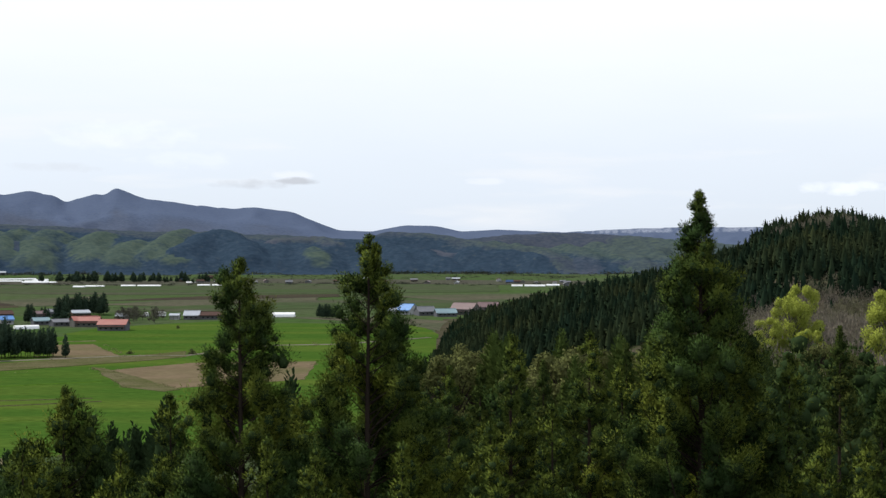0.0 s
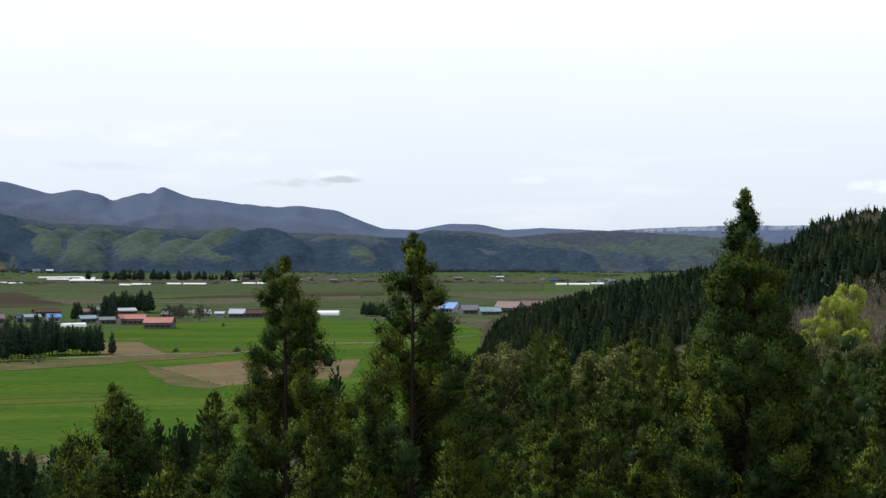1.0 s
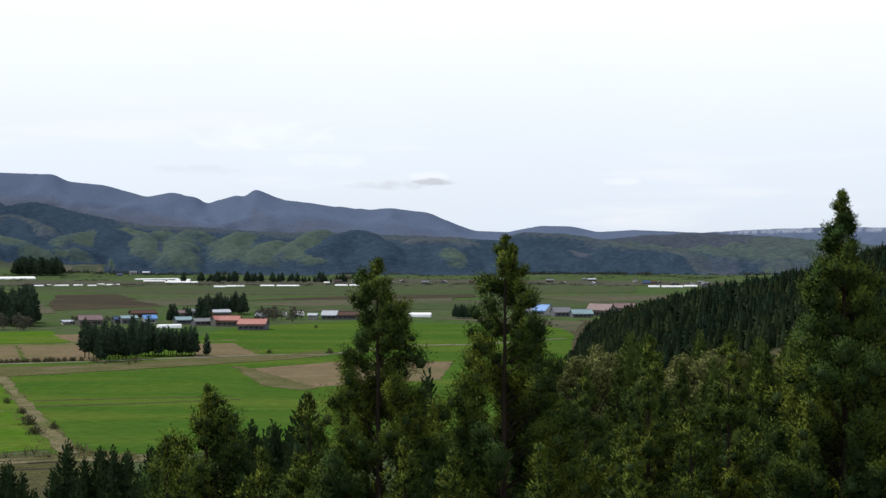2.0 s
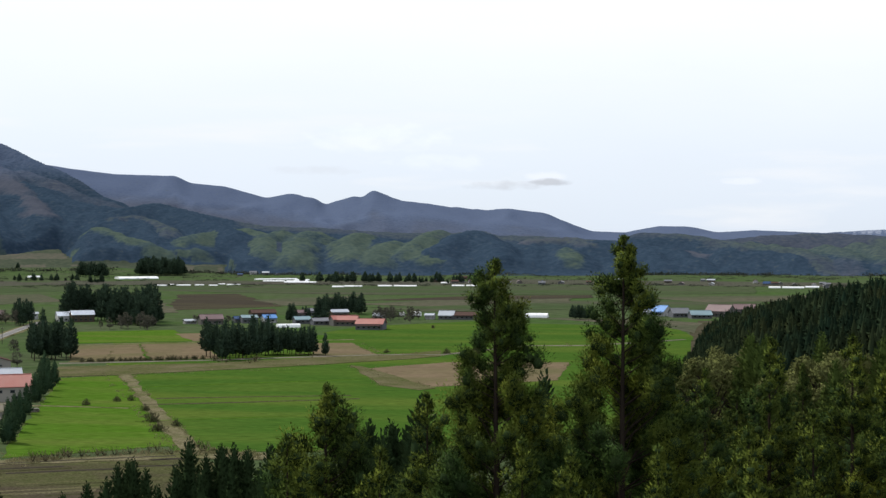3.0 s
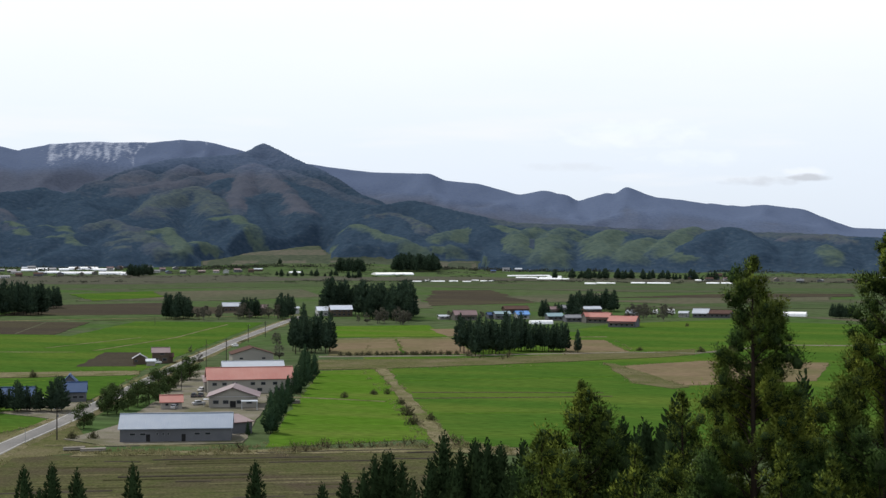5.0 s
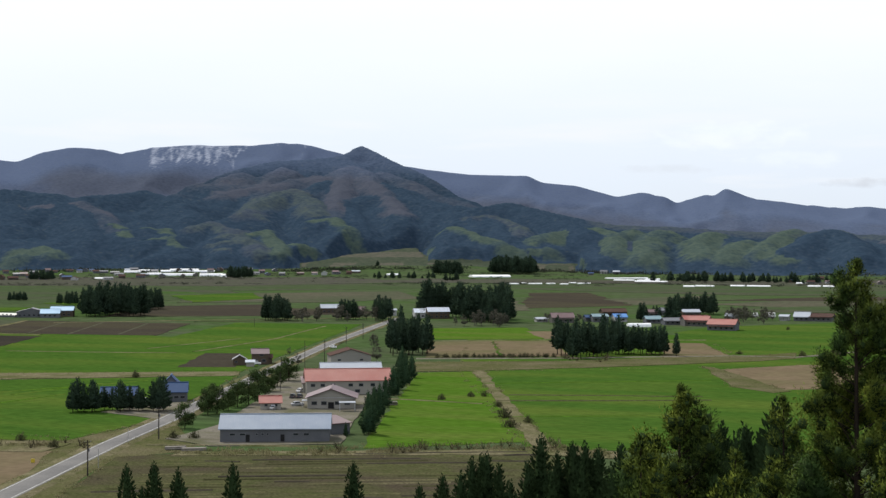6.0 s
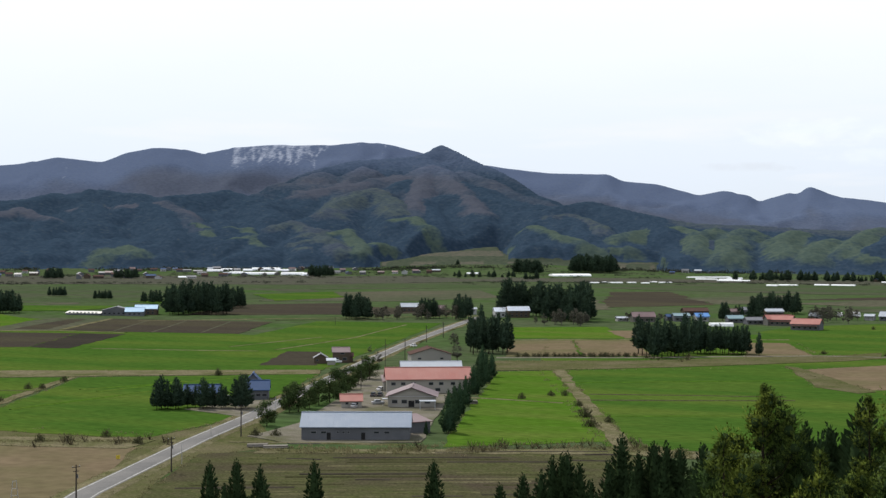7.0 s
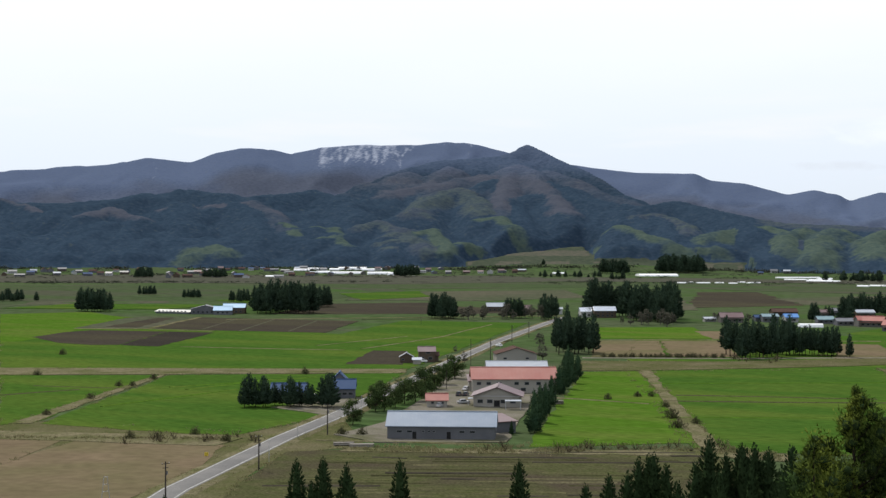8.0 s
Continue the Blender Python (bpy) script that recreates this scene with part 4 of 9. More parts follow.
def house(name, label, x, y, yaw, L, D, wall, rise, wall_mat, roof_mat, ridge="x", over=0.5, windows=(), doors=(), category="house",
          group="", base_z=0.0, seams=0, pediment="", porch=False):
    """A building with a pitched roof. Length L along local x, depth D along y (away from the lookout). windows and doors: side ('f' front, 'l', 'r'), offset, sill, width, height."""
    ob = thing(name, pose(x, y, base_z + max(0.0, height(x, y)), 0, 0, yaw), label, category, group)
    bm = bmesh.new()
    a, b = L / 2, D / 2
    low = [bm.verts.new(p) for p in ((-a, -b, -0.6), (a, -b, -0.6), (a, b, -0.6), (-a, b, -0.6))]
    top = [bm.verts.new(p) for p in ((-a, -b, wall), (a, -b, wall), (a, b, wall), (-a, b, wall))]
    for i in range(4):
        j = (i + 1) % 4
        if ridge == "x":
            apex = {1: (a, 0), 3: (-a, 0)}.get(i)
        elif ridge == "y":
            apex = {0: (0, -b), 2: (0, b)}.get(i)
        else:
            apex = None
        if apex:
            v = bm.verts.new((*apex, wall + rise))
            bm.faces.new((low[i], low[j], top[j], v, top[i]))
        else:
            bm.faces.new((low[i], low[j], top[j], top[i]))
    part("wall", bm, M[wall_mat], ob)
    run, length = (b, a) if ridge != "y" else (a, b)
    if ridge == "flat":
        slabs = [[(-a - over, -b - over, wall), (a + over, -b - over, wall), (a + over, b + over, wall + rise), (-a - over, b + over, wall + rise)]]
    else:
        drop = rise * over / run
        slabs = []
        for s in (-1, 1):
            c = [(-length - over, s * (run + over), wall - drop), (length + over, s * (run + over), wall - drop),
                 (length + over, 0, wall + rise), (-length - over, 0, wall + rise)]
            slabs.append(c if ridge == "x" else [(q, p, r) for p, q, r in c])
    for c in slabs:
        bm = bmesh.new()
        lowv = [bm.verts.new((p[0], p[1], p[2] + 0.03)) for p in c]
        upv = [bm.verts.new((p[0], p[1], p[2] + 0.22)) for p in c]
        bm.faces.new(upv)
        bm.faces.new(lowv[::-1])
        for i in range(4):
            j = (i + 1) % 4
            bm.faces.new((lowv[i], lowv[j], upv[j], upv[i]))
        bmesh.ops.recalc_face_normals(bm, faces=bm.faces[:])
        slope = part("roof_slope", bm, M[roof_mat], ob)
        for k in range(1, seams):
            f = k / seams
            e0 = Vector(c[0]).lerp(Vector(c[1]), f) + Vector((0, 0, 0.22))
            e1 = Vector(c[3]).lerp(Vector(c[2]), f) + Vector((0, 0, 0.22))
            v, q = tube([e0, e1], [0.045, 0.045], 4)
            part("seam", raw_mesh("seam", v, q), M[roof_mat], slope)
    if ridge in "xy":
        cap = box(2 * (length + over), 0.5, 0.16, 0, 0, wall + rise + 0.14) if ridge == "x" else box(0.5, 2 * (length + over), 0.16, 0, 0, wall + rise + 0.14)
        part("ridge_cap", cap, M[roof_mat], ob)
    for side, off, sill, w, h in windows:
        if side == "f":
            window_part(ob, off, -b, sill, w, h)
        else:
            window_part(ob, a if side == "r" else -a, off, sill, w, h, "y")
    for side, off, sill, w, h in doors:
        dd = box(w, 0.16, h, off, -b, sill) if side == "f" else box(0.16, w, h, a if side == "r" else -a, off, sill)
        part("door", dd, M["dark"], ob, "dark doorway")
    if not windows and not doors and L > 7:
        n = int(L / 3.4)
        for k in range(n):
            window_part(ob, (k + 0.5 - n / 2) * 3.3, -b, 0.9, 1.7, 1.3)
            if wall > 4.4:
                window_part(ob, (k + 0.5 - n / 2) * 3.3, -b, wall - 1.7, 1.5, 1.0)
    if pediment:
        bm = bmesh.new()
        tri = [(-a * 0.8, wall + 0.15), (a * 0.8, wall + 0.15), (0, wall + rise * 0.86)]
        for yy in (-b - 0.10, -b - 0.02):
            bm.faces.new([bm.verts.new((p, yy, q)) for p, q in tri])
        bmesh.ops.bridge_loops(bm, edges=bm.edges[:])
        part("pediment", bm, M[pediment], ob, "pale gable board")
        part("fascia", box(L, 0.12, 0.25, 0, -b - 0.08, wall - 0.2), M["wall_white"], ob)
    if porch:
        roof_part = part("porch_roof", box(L * 0.9, 1.6, 0.14, 0, -b - 0.8, min(2.7, wall - 0.5)), M[roof_mat], ob)
        for s in (-1, 0, 1):
            part("porch_post", box(0.14, 0.14, min(2.7, wall - 0.5), s * L * 0.42, -b - 1.5, 0), M["wall_wood"], roof_part)
    return ob


def greenhouse(x, y, yaw, L, W, H, group="greenhouses in the valley", label="long tunnel greenhouse covered with milky white film"):
    ob = thing("greenhouse", pose(x, y, height(x, y), 0, 0, yaw), label, "greenhouse", group)
    n, verts, quads = 10, [], []
    for xs in (-L / 2, L / 2):
        for k in range(n + 1):
            a = math.pi * k / n
            verts.append((xs, -math.cos(a) * W / 2, math.sin(a) ** 0.8 * H))
    for k in range(n):
        quads.append((k, n + 1 + k, n + 2 + k, k + 1))
    part("film_cover", raw_mesh("film_cover", verts, quads, True), M["film"], ob)
    for s in (0, n + 1):
        bm = bmesh.new()
        bm.faces.new([bm.verts.new(verts[s + k]) for k in range(n + 1)])
        part("end_wall", bm, M["film"], ob)
    for xs in (-L / 2, 0, L / 2):
        v, q = tube([(xs, -math.cos(math.pi * k / n) * W / 2, math.sin(math.pi * k / n) ** 0.8 * H + 0.03) for k in range(n + 1)], [0.05] * (n + 1), 4)
        part("hoop", raw_mesh("hoop", v, q), M["metal"], ob)
    return ob


def utility_pole(x, y, yaw, h):
    ob = thing("utility_pole", pose(x, y, height(x, y), 0, 0, yaw), "slender grey utility pole with crossarms at the roadside", "pole", "poles along the road")
    v, q = tube([(0, 0, -0.5), (0, 0, h)], [0.19, 0.12], 8)
    part("pole", raw_mesh("pole", v, q, True), M["wood_pole"], ob)
    part("crossarm", box(1.8, 0.12, 0.12, 0, 0, h - 0.5), M["wood_pole"], ob)
    part("crossarm", box(1.3, 0.12, 0.12, 0, 0, h - 1.3), M["wood_pole"], ob)
    for k in (-0.8, 0, 0.8):
        part("insulator", box(0.12, 0.12, 0.22, k, 0, h - 0.38, 0.03), M["wall_white"], ob)
    v, q = tube([(0.28, 0, h - 2.6), (0.28, 0, h - 1.9)], [0.2, 0.2], 8)
    part("transformer", raw_mesh("transformer", v, q), M["roof_grey"], ob)
    return ob


def car(x, y, yaw, paint, label, van=False):
    ob = thing("car", pose(x, y, height(x, y) + 0.12, 0, 0, yaw), label, "car", "cars by the road")
    L, W = (3.4, 1.5) if van else (4.1, 1.65)
    bm = box(L, W, 0.72, 0, 0, 0.28, 0.12)
    part("body", bm, M[paint], ob)
    bm = box(L * (0.78 if van else 0.56), W * 0.92, 0.95 if van else 0.62, -L * 0.06, 0, 0.96)
    for v in bm.verts:
        if v.co.z > 1.2:
            v.co.x *= 0.86 if van else 0.72
            v.co.y *= 0.88
    bmesh.ops.bevel(bm, geom=bm.edges[:], offset=0.08, segments=2, affect="EDGES")
    cabin = part("cabin", bm, M[paint], ob)
    hgt = 0.5 if van else 0.36
    for s in (-1, 1):
        part("side_window", box(L * 0.42, 0.03, hgt, -L * 0.06, s * W * 0.45, 1.08), M["pane"], cabin)
    part("windscreen", box(0.05, W * 0.74, hgt, L * (0.31 if van else 0.19), 0, 1.06), M["pane"], cabin)
    part("rear_window", box(0.05, W * 0.74, hgt, -L * (0.43 if van else 0.32), 0, 1.06), M["pane"], cabin)
    for sx in (-1, 1):
        for sy in (-1, 1):
            v, q = tube([(sx * L * 0.31, sy * (W / 2 - 0.16), 0.3), (sx * L * 0.31, sy * (W / 2 + 0.02), 0.3)], [0.3, 0.3], 12)
            w = part("wheel", raw_mesh("wheel", v, q), M["tyre"], ob)
            bm = bmesh.new()
            bmesh.ops.create_circle(bm, cap_ends=True, segments=12, radius=0.3, matrix=pose(sx * L * 0.31, sy * (W / 2 + 0.02), 0.3, 90, 0, 0))
            part("hub", bm, M["metal"], w)
    for s in (-1, 1):
        part("headlight", box(0.06, 0.3, 0.16, L / 2 - 0.01, s * W * 0.33, 0.66), M["roof_white"], ob)
        part("tail_light", box(0.06, 0.22, 0.2, -L / 2 + 0.01, s * W * 0.36, 0.66), M["roof_red"], ob)
    return ob


# ---- trees ----
def hearts(centres, radii, rng):
    """Small uneven balls of twelve corners each, dark hearts added inside foliage clumps for shade, as triangles."""
    g = (1 + 5**0.5) / 2
    ball = np.array([(-1, g, 0), (1, g, 0), (-1, -g, 0), (1, -g, 0), (0, -1, g), (0, 1, g), (0, -1, -g), (0, 1, -g), (g, 0, -1), (g, 0, 1), (-g, 0, -1), (-g, 0, 1)]) / 1.9
    faces = np.array([(0, 11, 5), (0, 5, 1), (0, 1, 7), (0, 7, 10), (0, 10, 11), (1, 5, 9), (5, 11, 4), (11, 10, 2), (10, 7, 6), (7, 1, 8),
                      (3, 9, 4), (3, 4, 2), (3, 2, 6), (3, 6, 8), (3, 8, 9), (4, 9, 5), (2, 4, 11), (6, 2, 10), (8, 6, 7), (9, 8, 1)])
    n = len(centres)
    v = ball[None] * rng.uniform(0.75, 1.25, (n, 12, 1)) * np.asarray(radii)[:, None, None] * np.array([1, 1, 1.15]) + np.asarray(centres)[:, None]
    return v.reshape(-1, 3), (faces[None] + 12 * np.arange(n)[:, None, None]).reshape(-1, 3)


def cedar_meshes(seed, h, slope, crown, per_m, clumps, per_clump, blade, gaps=0.0, blunt=0.0, lean=0.0, hollow=0.3, thin_side=None):
    """Trunk-with-limbs and crown meshes of a cedar whose crown is that many metres deep and widens by slope a metre:
    whorls of rising limbs that carry billowing clumps of upright sprays. blunt: a rounder top; thin_side: a bearing at which few limbs are left."""
    rng = np.random.RandomState(seed)
    steps = np.linspace(0, 1, 9)
    bend = np.array([(lean * f * f + 0.0024 * h * math.sin(5 * f + seed), 0.0035 * h * math.sin(4 * f + 2 * seed), h * f) for f in steps])
    wood = [tube(bend, [0.0105 * h * (1 - f) ** 0.9 + 0.015 for f in steps], 9)]
    starts, ways, sizes, widths, faces, cores, core_r = [], [], [], [], [], [], []
    lump = Lattice(seed + 50)
    down = 0.05
    while down < crown:
        a = rng.uniform(0, 2 * math.pi)
        z = h - down
        bulge = 1 + (0.52 * lump(a * 1.6 + 3, down * 0.42) - 0.26) * min(1.0, down / 5)
        reach = (slope * down / (1 + down / 26) + blunt * (1 - math.exp(-2.2 * down))) * bulge * rng.uniform(0.78, 1.08)
        reach = max(reach, 0.05)
        down += 1.0 / (per_m * (0.75 + 0.35 * min(1, down / 4)))
        if rng.rand() < gaps * float(smooth(down, 2.0, 5.0)):
            continue
        if thin_side is not None and down > 2 and math.cos(a - radians(thin_side)) > 0.72 and rng.rand() < 0.8:
            continue
        rise = rng.uniform(0.75, 1.45) + 0.8 * math.exp(-down)
        root = np.array([np.interp(z, bend[:, 2], bend[:, 0]), np.interp(z, bend[:, 2], bend[:, 1]), z - rise * reach * 0.85])
        out = np.array([math.cos(a), math.sin(a), 0])
        tip = root + out * reach + np.array([0, 0, reach * rise])
        midp = root + out * reach * 0.6 + np.array([0, 0, reach * rise * 0.4])
        if reach > 0.45:
            wood.append(tube([root, midp, tip], [0.010 + 0.012 * reach, 0.007 + 0.007 * reach, 0.005], 4))
        cr0 = min(0.46, 0.13 + 0.19 * reach)
        for k in range(max(3, int(clumps * (0.4 + reach * 0.62)))):
            g = rng.uniform(hollow * min(1.0, down / 3), 1.0) ** 0.65
            c = root + (tip - root) * g + rng.normal(size=3) * 0.20 * cr0 * np.array([1.4, 1.4, 1])
            cr = cr0 * rng.uniform(0.6, 1.2)
            cores.append(c)
            core_r.append(0.52 * cr)
            nb = int(per_clump * rng.uniform(0.8, 1.2) * (cr / 0.5) ** 1.3) + 6
            d = rng.normal(size=(nb, 3))
            d /= np.linalg.norm(d, axis=1, keepdims=True)
            d[:, 2] = d[:, 2] * 0.85 + 0.1
            deep = 0.52 + 0.58 * rng.rand(nb)
            starts.append(c + d * cr * deep[:, None] * np.array([1, 1, 1.2]) + (tip - root) * (0.22 * (rng.rand(nb, 1) - 0.5)))
            ways.append(d * 0.9 + out * 0.12 + np.array([0, 0, 0.6]) + 0.25 * rng.normal(size=d.shape))
            sizes.append(blade * 0.85 * rng.uniform(0.6, 1.15, nb))
            widths.append(np.full(nb, 0.42))
            faces.append(unit(d) * 0.9 + out * 0.35 + np.array([0, 0, 0.1]) + 0.10 * rng.normal(size=d.shape))
    tips = 220
    low = 1.7 * rng.rand(tips)
    off = (0.03 + 0.10 * low)[:, None] * rng.normal(size=(tips, 2))
    starts.append(np.column_stack([bend[-1, 0] + off[:, 0], bend[-1, 1] + off[:, 1], h - 0.1 - low]))
    ways.append(np.stack([rng.normal(size=tips) * 0.25, rng.normal(size=tips) * 0.25, np.ones(tips)], 1))
    sizes.append(np.full(tips, blade * 0.8))
    widths.append(np.full(tips, 0.42))
    faces.append(np.column_stack([off, 0.1 + 0 * low]) + 0.03 * rng.normal(size=(tips, 3)))
    starts, ways, sizes, widths = np.concatenate(starts), np.concatenate(ways), np.concatenate(sizes), np.concatenate(widths)
    faces = unit(np.concatenate(faces))
    crown_v, crown_q = needles(starts, ways, sizes, sizes * widths, rng, faces)
    limb_v, limb_q = joined(wood[1:])
    limb_q = np.concatenate([limb_q[:, :3], limb_q[:, [0, 2, 3]]])
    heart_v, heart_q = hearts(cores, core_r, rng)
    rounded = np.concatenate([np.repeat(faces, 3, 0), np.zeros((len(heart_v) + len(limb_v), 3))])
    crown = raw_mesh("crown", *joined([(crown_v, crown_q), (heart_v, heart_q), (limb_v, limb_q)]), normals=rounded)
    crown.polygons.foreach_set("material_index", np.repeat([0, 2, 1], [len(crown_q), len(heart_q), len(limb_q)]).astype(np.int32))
    return raw_mesh("trunk", *wood[0], True), crown


def cedar_small_meshes(seed, h, spread, n, blade, bare=0.12, full=0.8):
    """A dense dark cedar seen from afar: a tapered trunk and a ragged spire of sprays."""
    rng = np.random.RandomState(seed)
    wood = [tube([(0, 0, -0.3), (0.02 * h * rng.uniform(-1, 1), 0, h * 0.5), (0, 0, h * 0.97)], [0.014 * h, 0.010 * h, 0.02], 6)]
    lump = Lattice(seed + 90)
    f = 1 - rng.rand(n) ** 0.62
    f = bare + (1 - bare) * f
    a = rng.rand(n) * 2 * math.pi
    t = (1 - f) / (1 - bare)
    low = smooth(f, bare, bare + 0.16)
    reach = spread * (t ** full) * (0.6 + 0.55 * lump(a * 1.3, f * 7)) * (0.55 + 0.45 * low) * np.sqrt(rng.uniform(0.25, 1, n))
    p = np.stack([np.cos(a) * reach, np.sin(a) * reach, h * f - 0.10 * reach], 1)
    way = np.stack([np.cos(a), np.sin(a), rng.uniform(0.1, 1.1, n) + 1.5 * f**4], 1)
    size = blade * rng.uniform(0.6, 1.3, n) * (0.45 + 0.75 * t**0.5)
    for k in range(7):
        b, g = rng.rand() * 6.28, rng.uniform(bare * 0.5, 0.5)
        rr = spread * (1 - g) * 0.6
        wood.append(tube([(0, 0, h * g), (math.cos(b) * rr, math.sin(b) * rr, h * g + 0.25 * rr)], [0.006 * h, 0.01], 4))
    v, q = blades(p, way, size, size * 0.42, rng)
    rings, sides = 9, 9
    fr = np.linspace(bare + 0.03, 0.97, rings)
    ang = np.arange(sides) * 2 * math.pi / sides
    fg, ag = np.meshgrid(fr, ang, indexing="ij")
    rad = 0.62 * spread * ((1 - fg) / (1 - bare)) ** full * (0.6 + 0.55 * lump(ag * 1.3, fg * 7)) * (0.55 + 0.45 * smooth(fg, bare, bare + 0.16))
    core = np.stack([np.cos(ag) * rad, np.sin(ag) * rad, h * fg], -1).reshape(-1, 3)
    i, k = np.meshgrid(np.arange(rings - 1), np.arange(sides), indexing="ij")
    a0, b0 = (i * sides + k).ravel(), (i * sides + (k + 1) % sides).ravel()
    return raw_mesh("trunk", *joined(wood), True), raw_mesh("crown", *joined([(v, q), (core, np.stack([a0, b0, b0 + sides, a0 + sides], 1))]))


def broadleaf_meshes(seed, h, spread, n, leaf, twigs=True, bare=0.25, lobes=9, droop=0.0, lobe=1.0):
    """A broad tree: trunk, forking limbs and a lobed, gappy crown of small leaves."""
    rng = np.random.RandomState(seed)
    wood = [tube([(0, 0, -0.3), (rng.uniform(-0.03, 0.03) * h, rng.uniform(-0.03, 0.03) * h, h * 0.35), (rng.uniform(-0.05, 0.05) * h, 0, h * 0.8)],
                 [0.022 * h, 0.016 * h, 0.004 * h], 7)]
    starts, faces = [], []
    for k in range(lobes):
        b, g = 2.4 * k + rng.rand(), rng.uniform(bare + 0.1, 0.92)
        reach = spread * (0.35 + 0.55 * math.sin(math.pi * min(1, (g - bare) / (1 - bare) * 0.85 + 0.1))) * rng.uniform(0.75, 1.05)
        tip = Vector((math.cos(b) * reach, math.sin(b) * reach, h * g))
        root = Vector((0, 0, h * max(0.15, g - 0.35)))
        wood.append(tube([root, root.lerp(tip, 0.5) + Vector((0, 0, 0.03 * h)), tip], [0.008 * h, 0.005 * h, 0.002 * h], 5))
        r_lobe = lobe * spread * rng.uniform(0.32, 0.5)
        d = rng.normal(size=(n // lobes, 3))
        d /= np.linalg.norm(d, axis=1, keepdims=True)
        starts.append(np.array(tip) * np.array([0.8, 0.8, 0.95]) + d * r_lobe * (rng.rand(len(d), 1) ** 0.4) * np.array([1, 1, 0.75]))
        faces.append(unit(d + np.array(unit(np.array(tip))) * 0.4 + 0.3 * rng.normal(size=d.shape)))
        if twigs:
            for _ in range(5):
                e = np.array(tip) * 0.8 + rng.normal(size=3) * r_lobe * 0.5
                wood.append(tube([tip * 0.75, tuple(e)], [0.003 * h, 0.0015 * h], 3))
    p, faces = np.concatenate(starts), np.concatenate(faces)
    kept = p[:, 2] > 0.12 * h
    p, faces = p[kept], faces[kept]
    way = rng.normal(size=p.shape) + np.array([0, 0, 0.3 - droop])
    size = leaf * rng.uniform(0.6, 1.3, len(p))
    v, q = needles(p, way, size, size * 0.75, rng, faces)
    return raw_mesh("trunk", *joined(wood), True), raw_mesh("crown", v, q, normals=np.repeat(faces, 3, 0))


def plant(name, meshes, leaf_mat, x, y, z, turn, label, category="tree", group="", scale=(1, 1, 1)):
    trunk, crown = meshes
    if not crown.materials:
        crown.materials.append(M[leaf_mat])
        crown.materials.append(M["bark"])
        crown.materials.append(M["crown_shade"])
    ob = thing(name, pose(x, y, z, 0, 0, turn), label, category, group)
    ob.scale = scale
    part("trunk", trunk, M["bark_grey" if leaf_mat in ("bud_leaf", "fresh_leaf") else "bark"], ob)
    part("crown", crown, M[leaf_mat], ob)
    return ob


def plant_row(name, variants, leaf_mat, places, label, group, category="tree", seed=1, sunk=0.0, wide=1.0):
    """Trees at (x, y, height): the variants are built 10 m high and scaled."""
    rng = random.Random(seed)
    for x, y, h in places:
        s = h / 10
        w = s * wide * rng.uniform(0.85, 1.15)
        plant(name, variants[rng.randrange(len(variants))], leaf_mat, x, y, height(x, y) - sunk, rng.uniform(0, 360), label, category, group, (w, w, s))


def shrub_meshes(seed, n):
    """A low twiggy bush, 10 m high before scaling, with no stem to speak of."""
    rng = np.random.RandomState(seed)
    wood = []
    for k in range(9):
        a, l = rng.rand() * 6.28, rng.uniform(3, 8)
        wood.append(tube([(0, 0, -0.3), (math.cos(a) * l * 0.6, math.sin(a) * l * 0.6, rng.uniform(5, 9))], [0.2, 0.05], 4))
    d = rng.normal(size=(n, 3))
    d /= np.linalg.norm(d, axis=1, keepdims=True)
    d[:, 2] = np.abs(d[:, 2])
    lump = Lattice(seed + 5)
    reach = 5 + 6 * lump(np.arctan2(d[:, 1], d[:, 0]) * 1.5 + 6, d[:, 2] * 3)
    p = d * (reach * rng.rand(n) ** 0.45)[:, None] * np.array([1, 1, 0.8])
    size = rng.uniform(0.8, 2.2, n)
    v, q = needles(p, d + np.array([0, 0, 0.8]), size, size * 0.45, rng)
    return raw_mesh("trunk", *joined(wood)), raw_mesh("crown", v, q)


def canopy(x, y, yaw, w, d, h, roof_mat, label):
    """An open shelter: a thin roof on four posts."""
    ob = thing("canopy", pose(x, y, 0.2, 0, 0, yaw), label, "canopy")
    top = part("roof_slope", box(w, d, 0.18, 0, 0, h, 0.04), M[roof_mat], ob)
    for sx in (-1, 1):
        for sy in (-1, 1):
            part("post", box(0.16, 0.16, h + 0.02, sx * (w / 2 - 0.2), sy * (d / 2 - 0.2), 0), M["metal"], ob)
    return ob


def post(x, y, h, r, material, label, name="post", category="post", cap=""):
    """A thin upright post, with a small plate at its top where it has one."""
    ob = thing(name, pose(x, y, height(x, y), 0, 0, math.degrees(math.atan2(-x, y))), label, category)
    v, q = tube([(0, 0, -0.4), (0, 0, h)], [r, r * 0.8], 6)
    part("shaft", raw_mesh("shaft", v, q, True), M[material], ob)
    if cap:
        part("plate", box(0.9, 0.08, 0.9, 0, -0.1, h - 0.95, 0.02), M[cap], ob)
    return ob


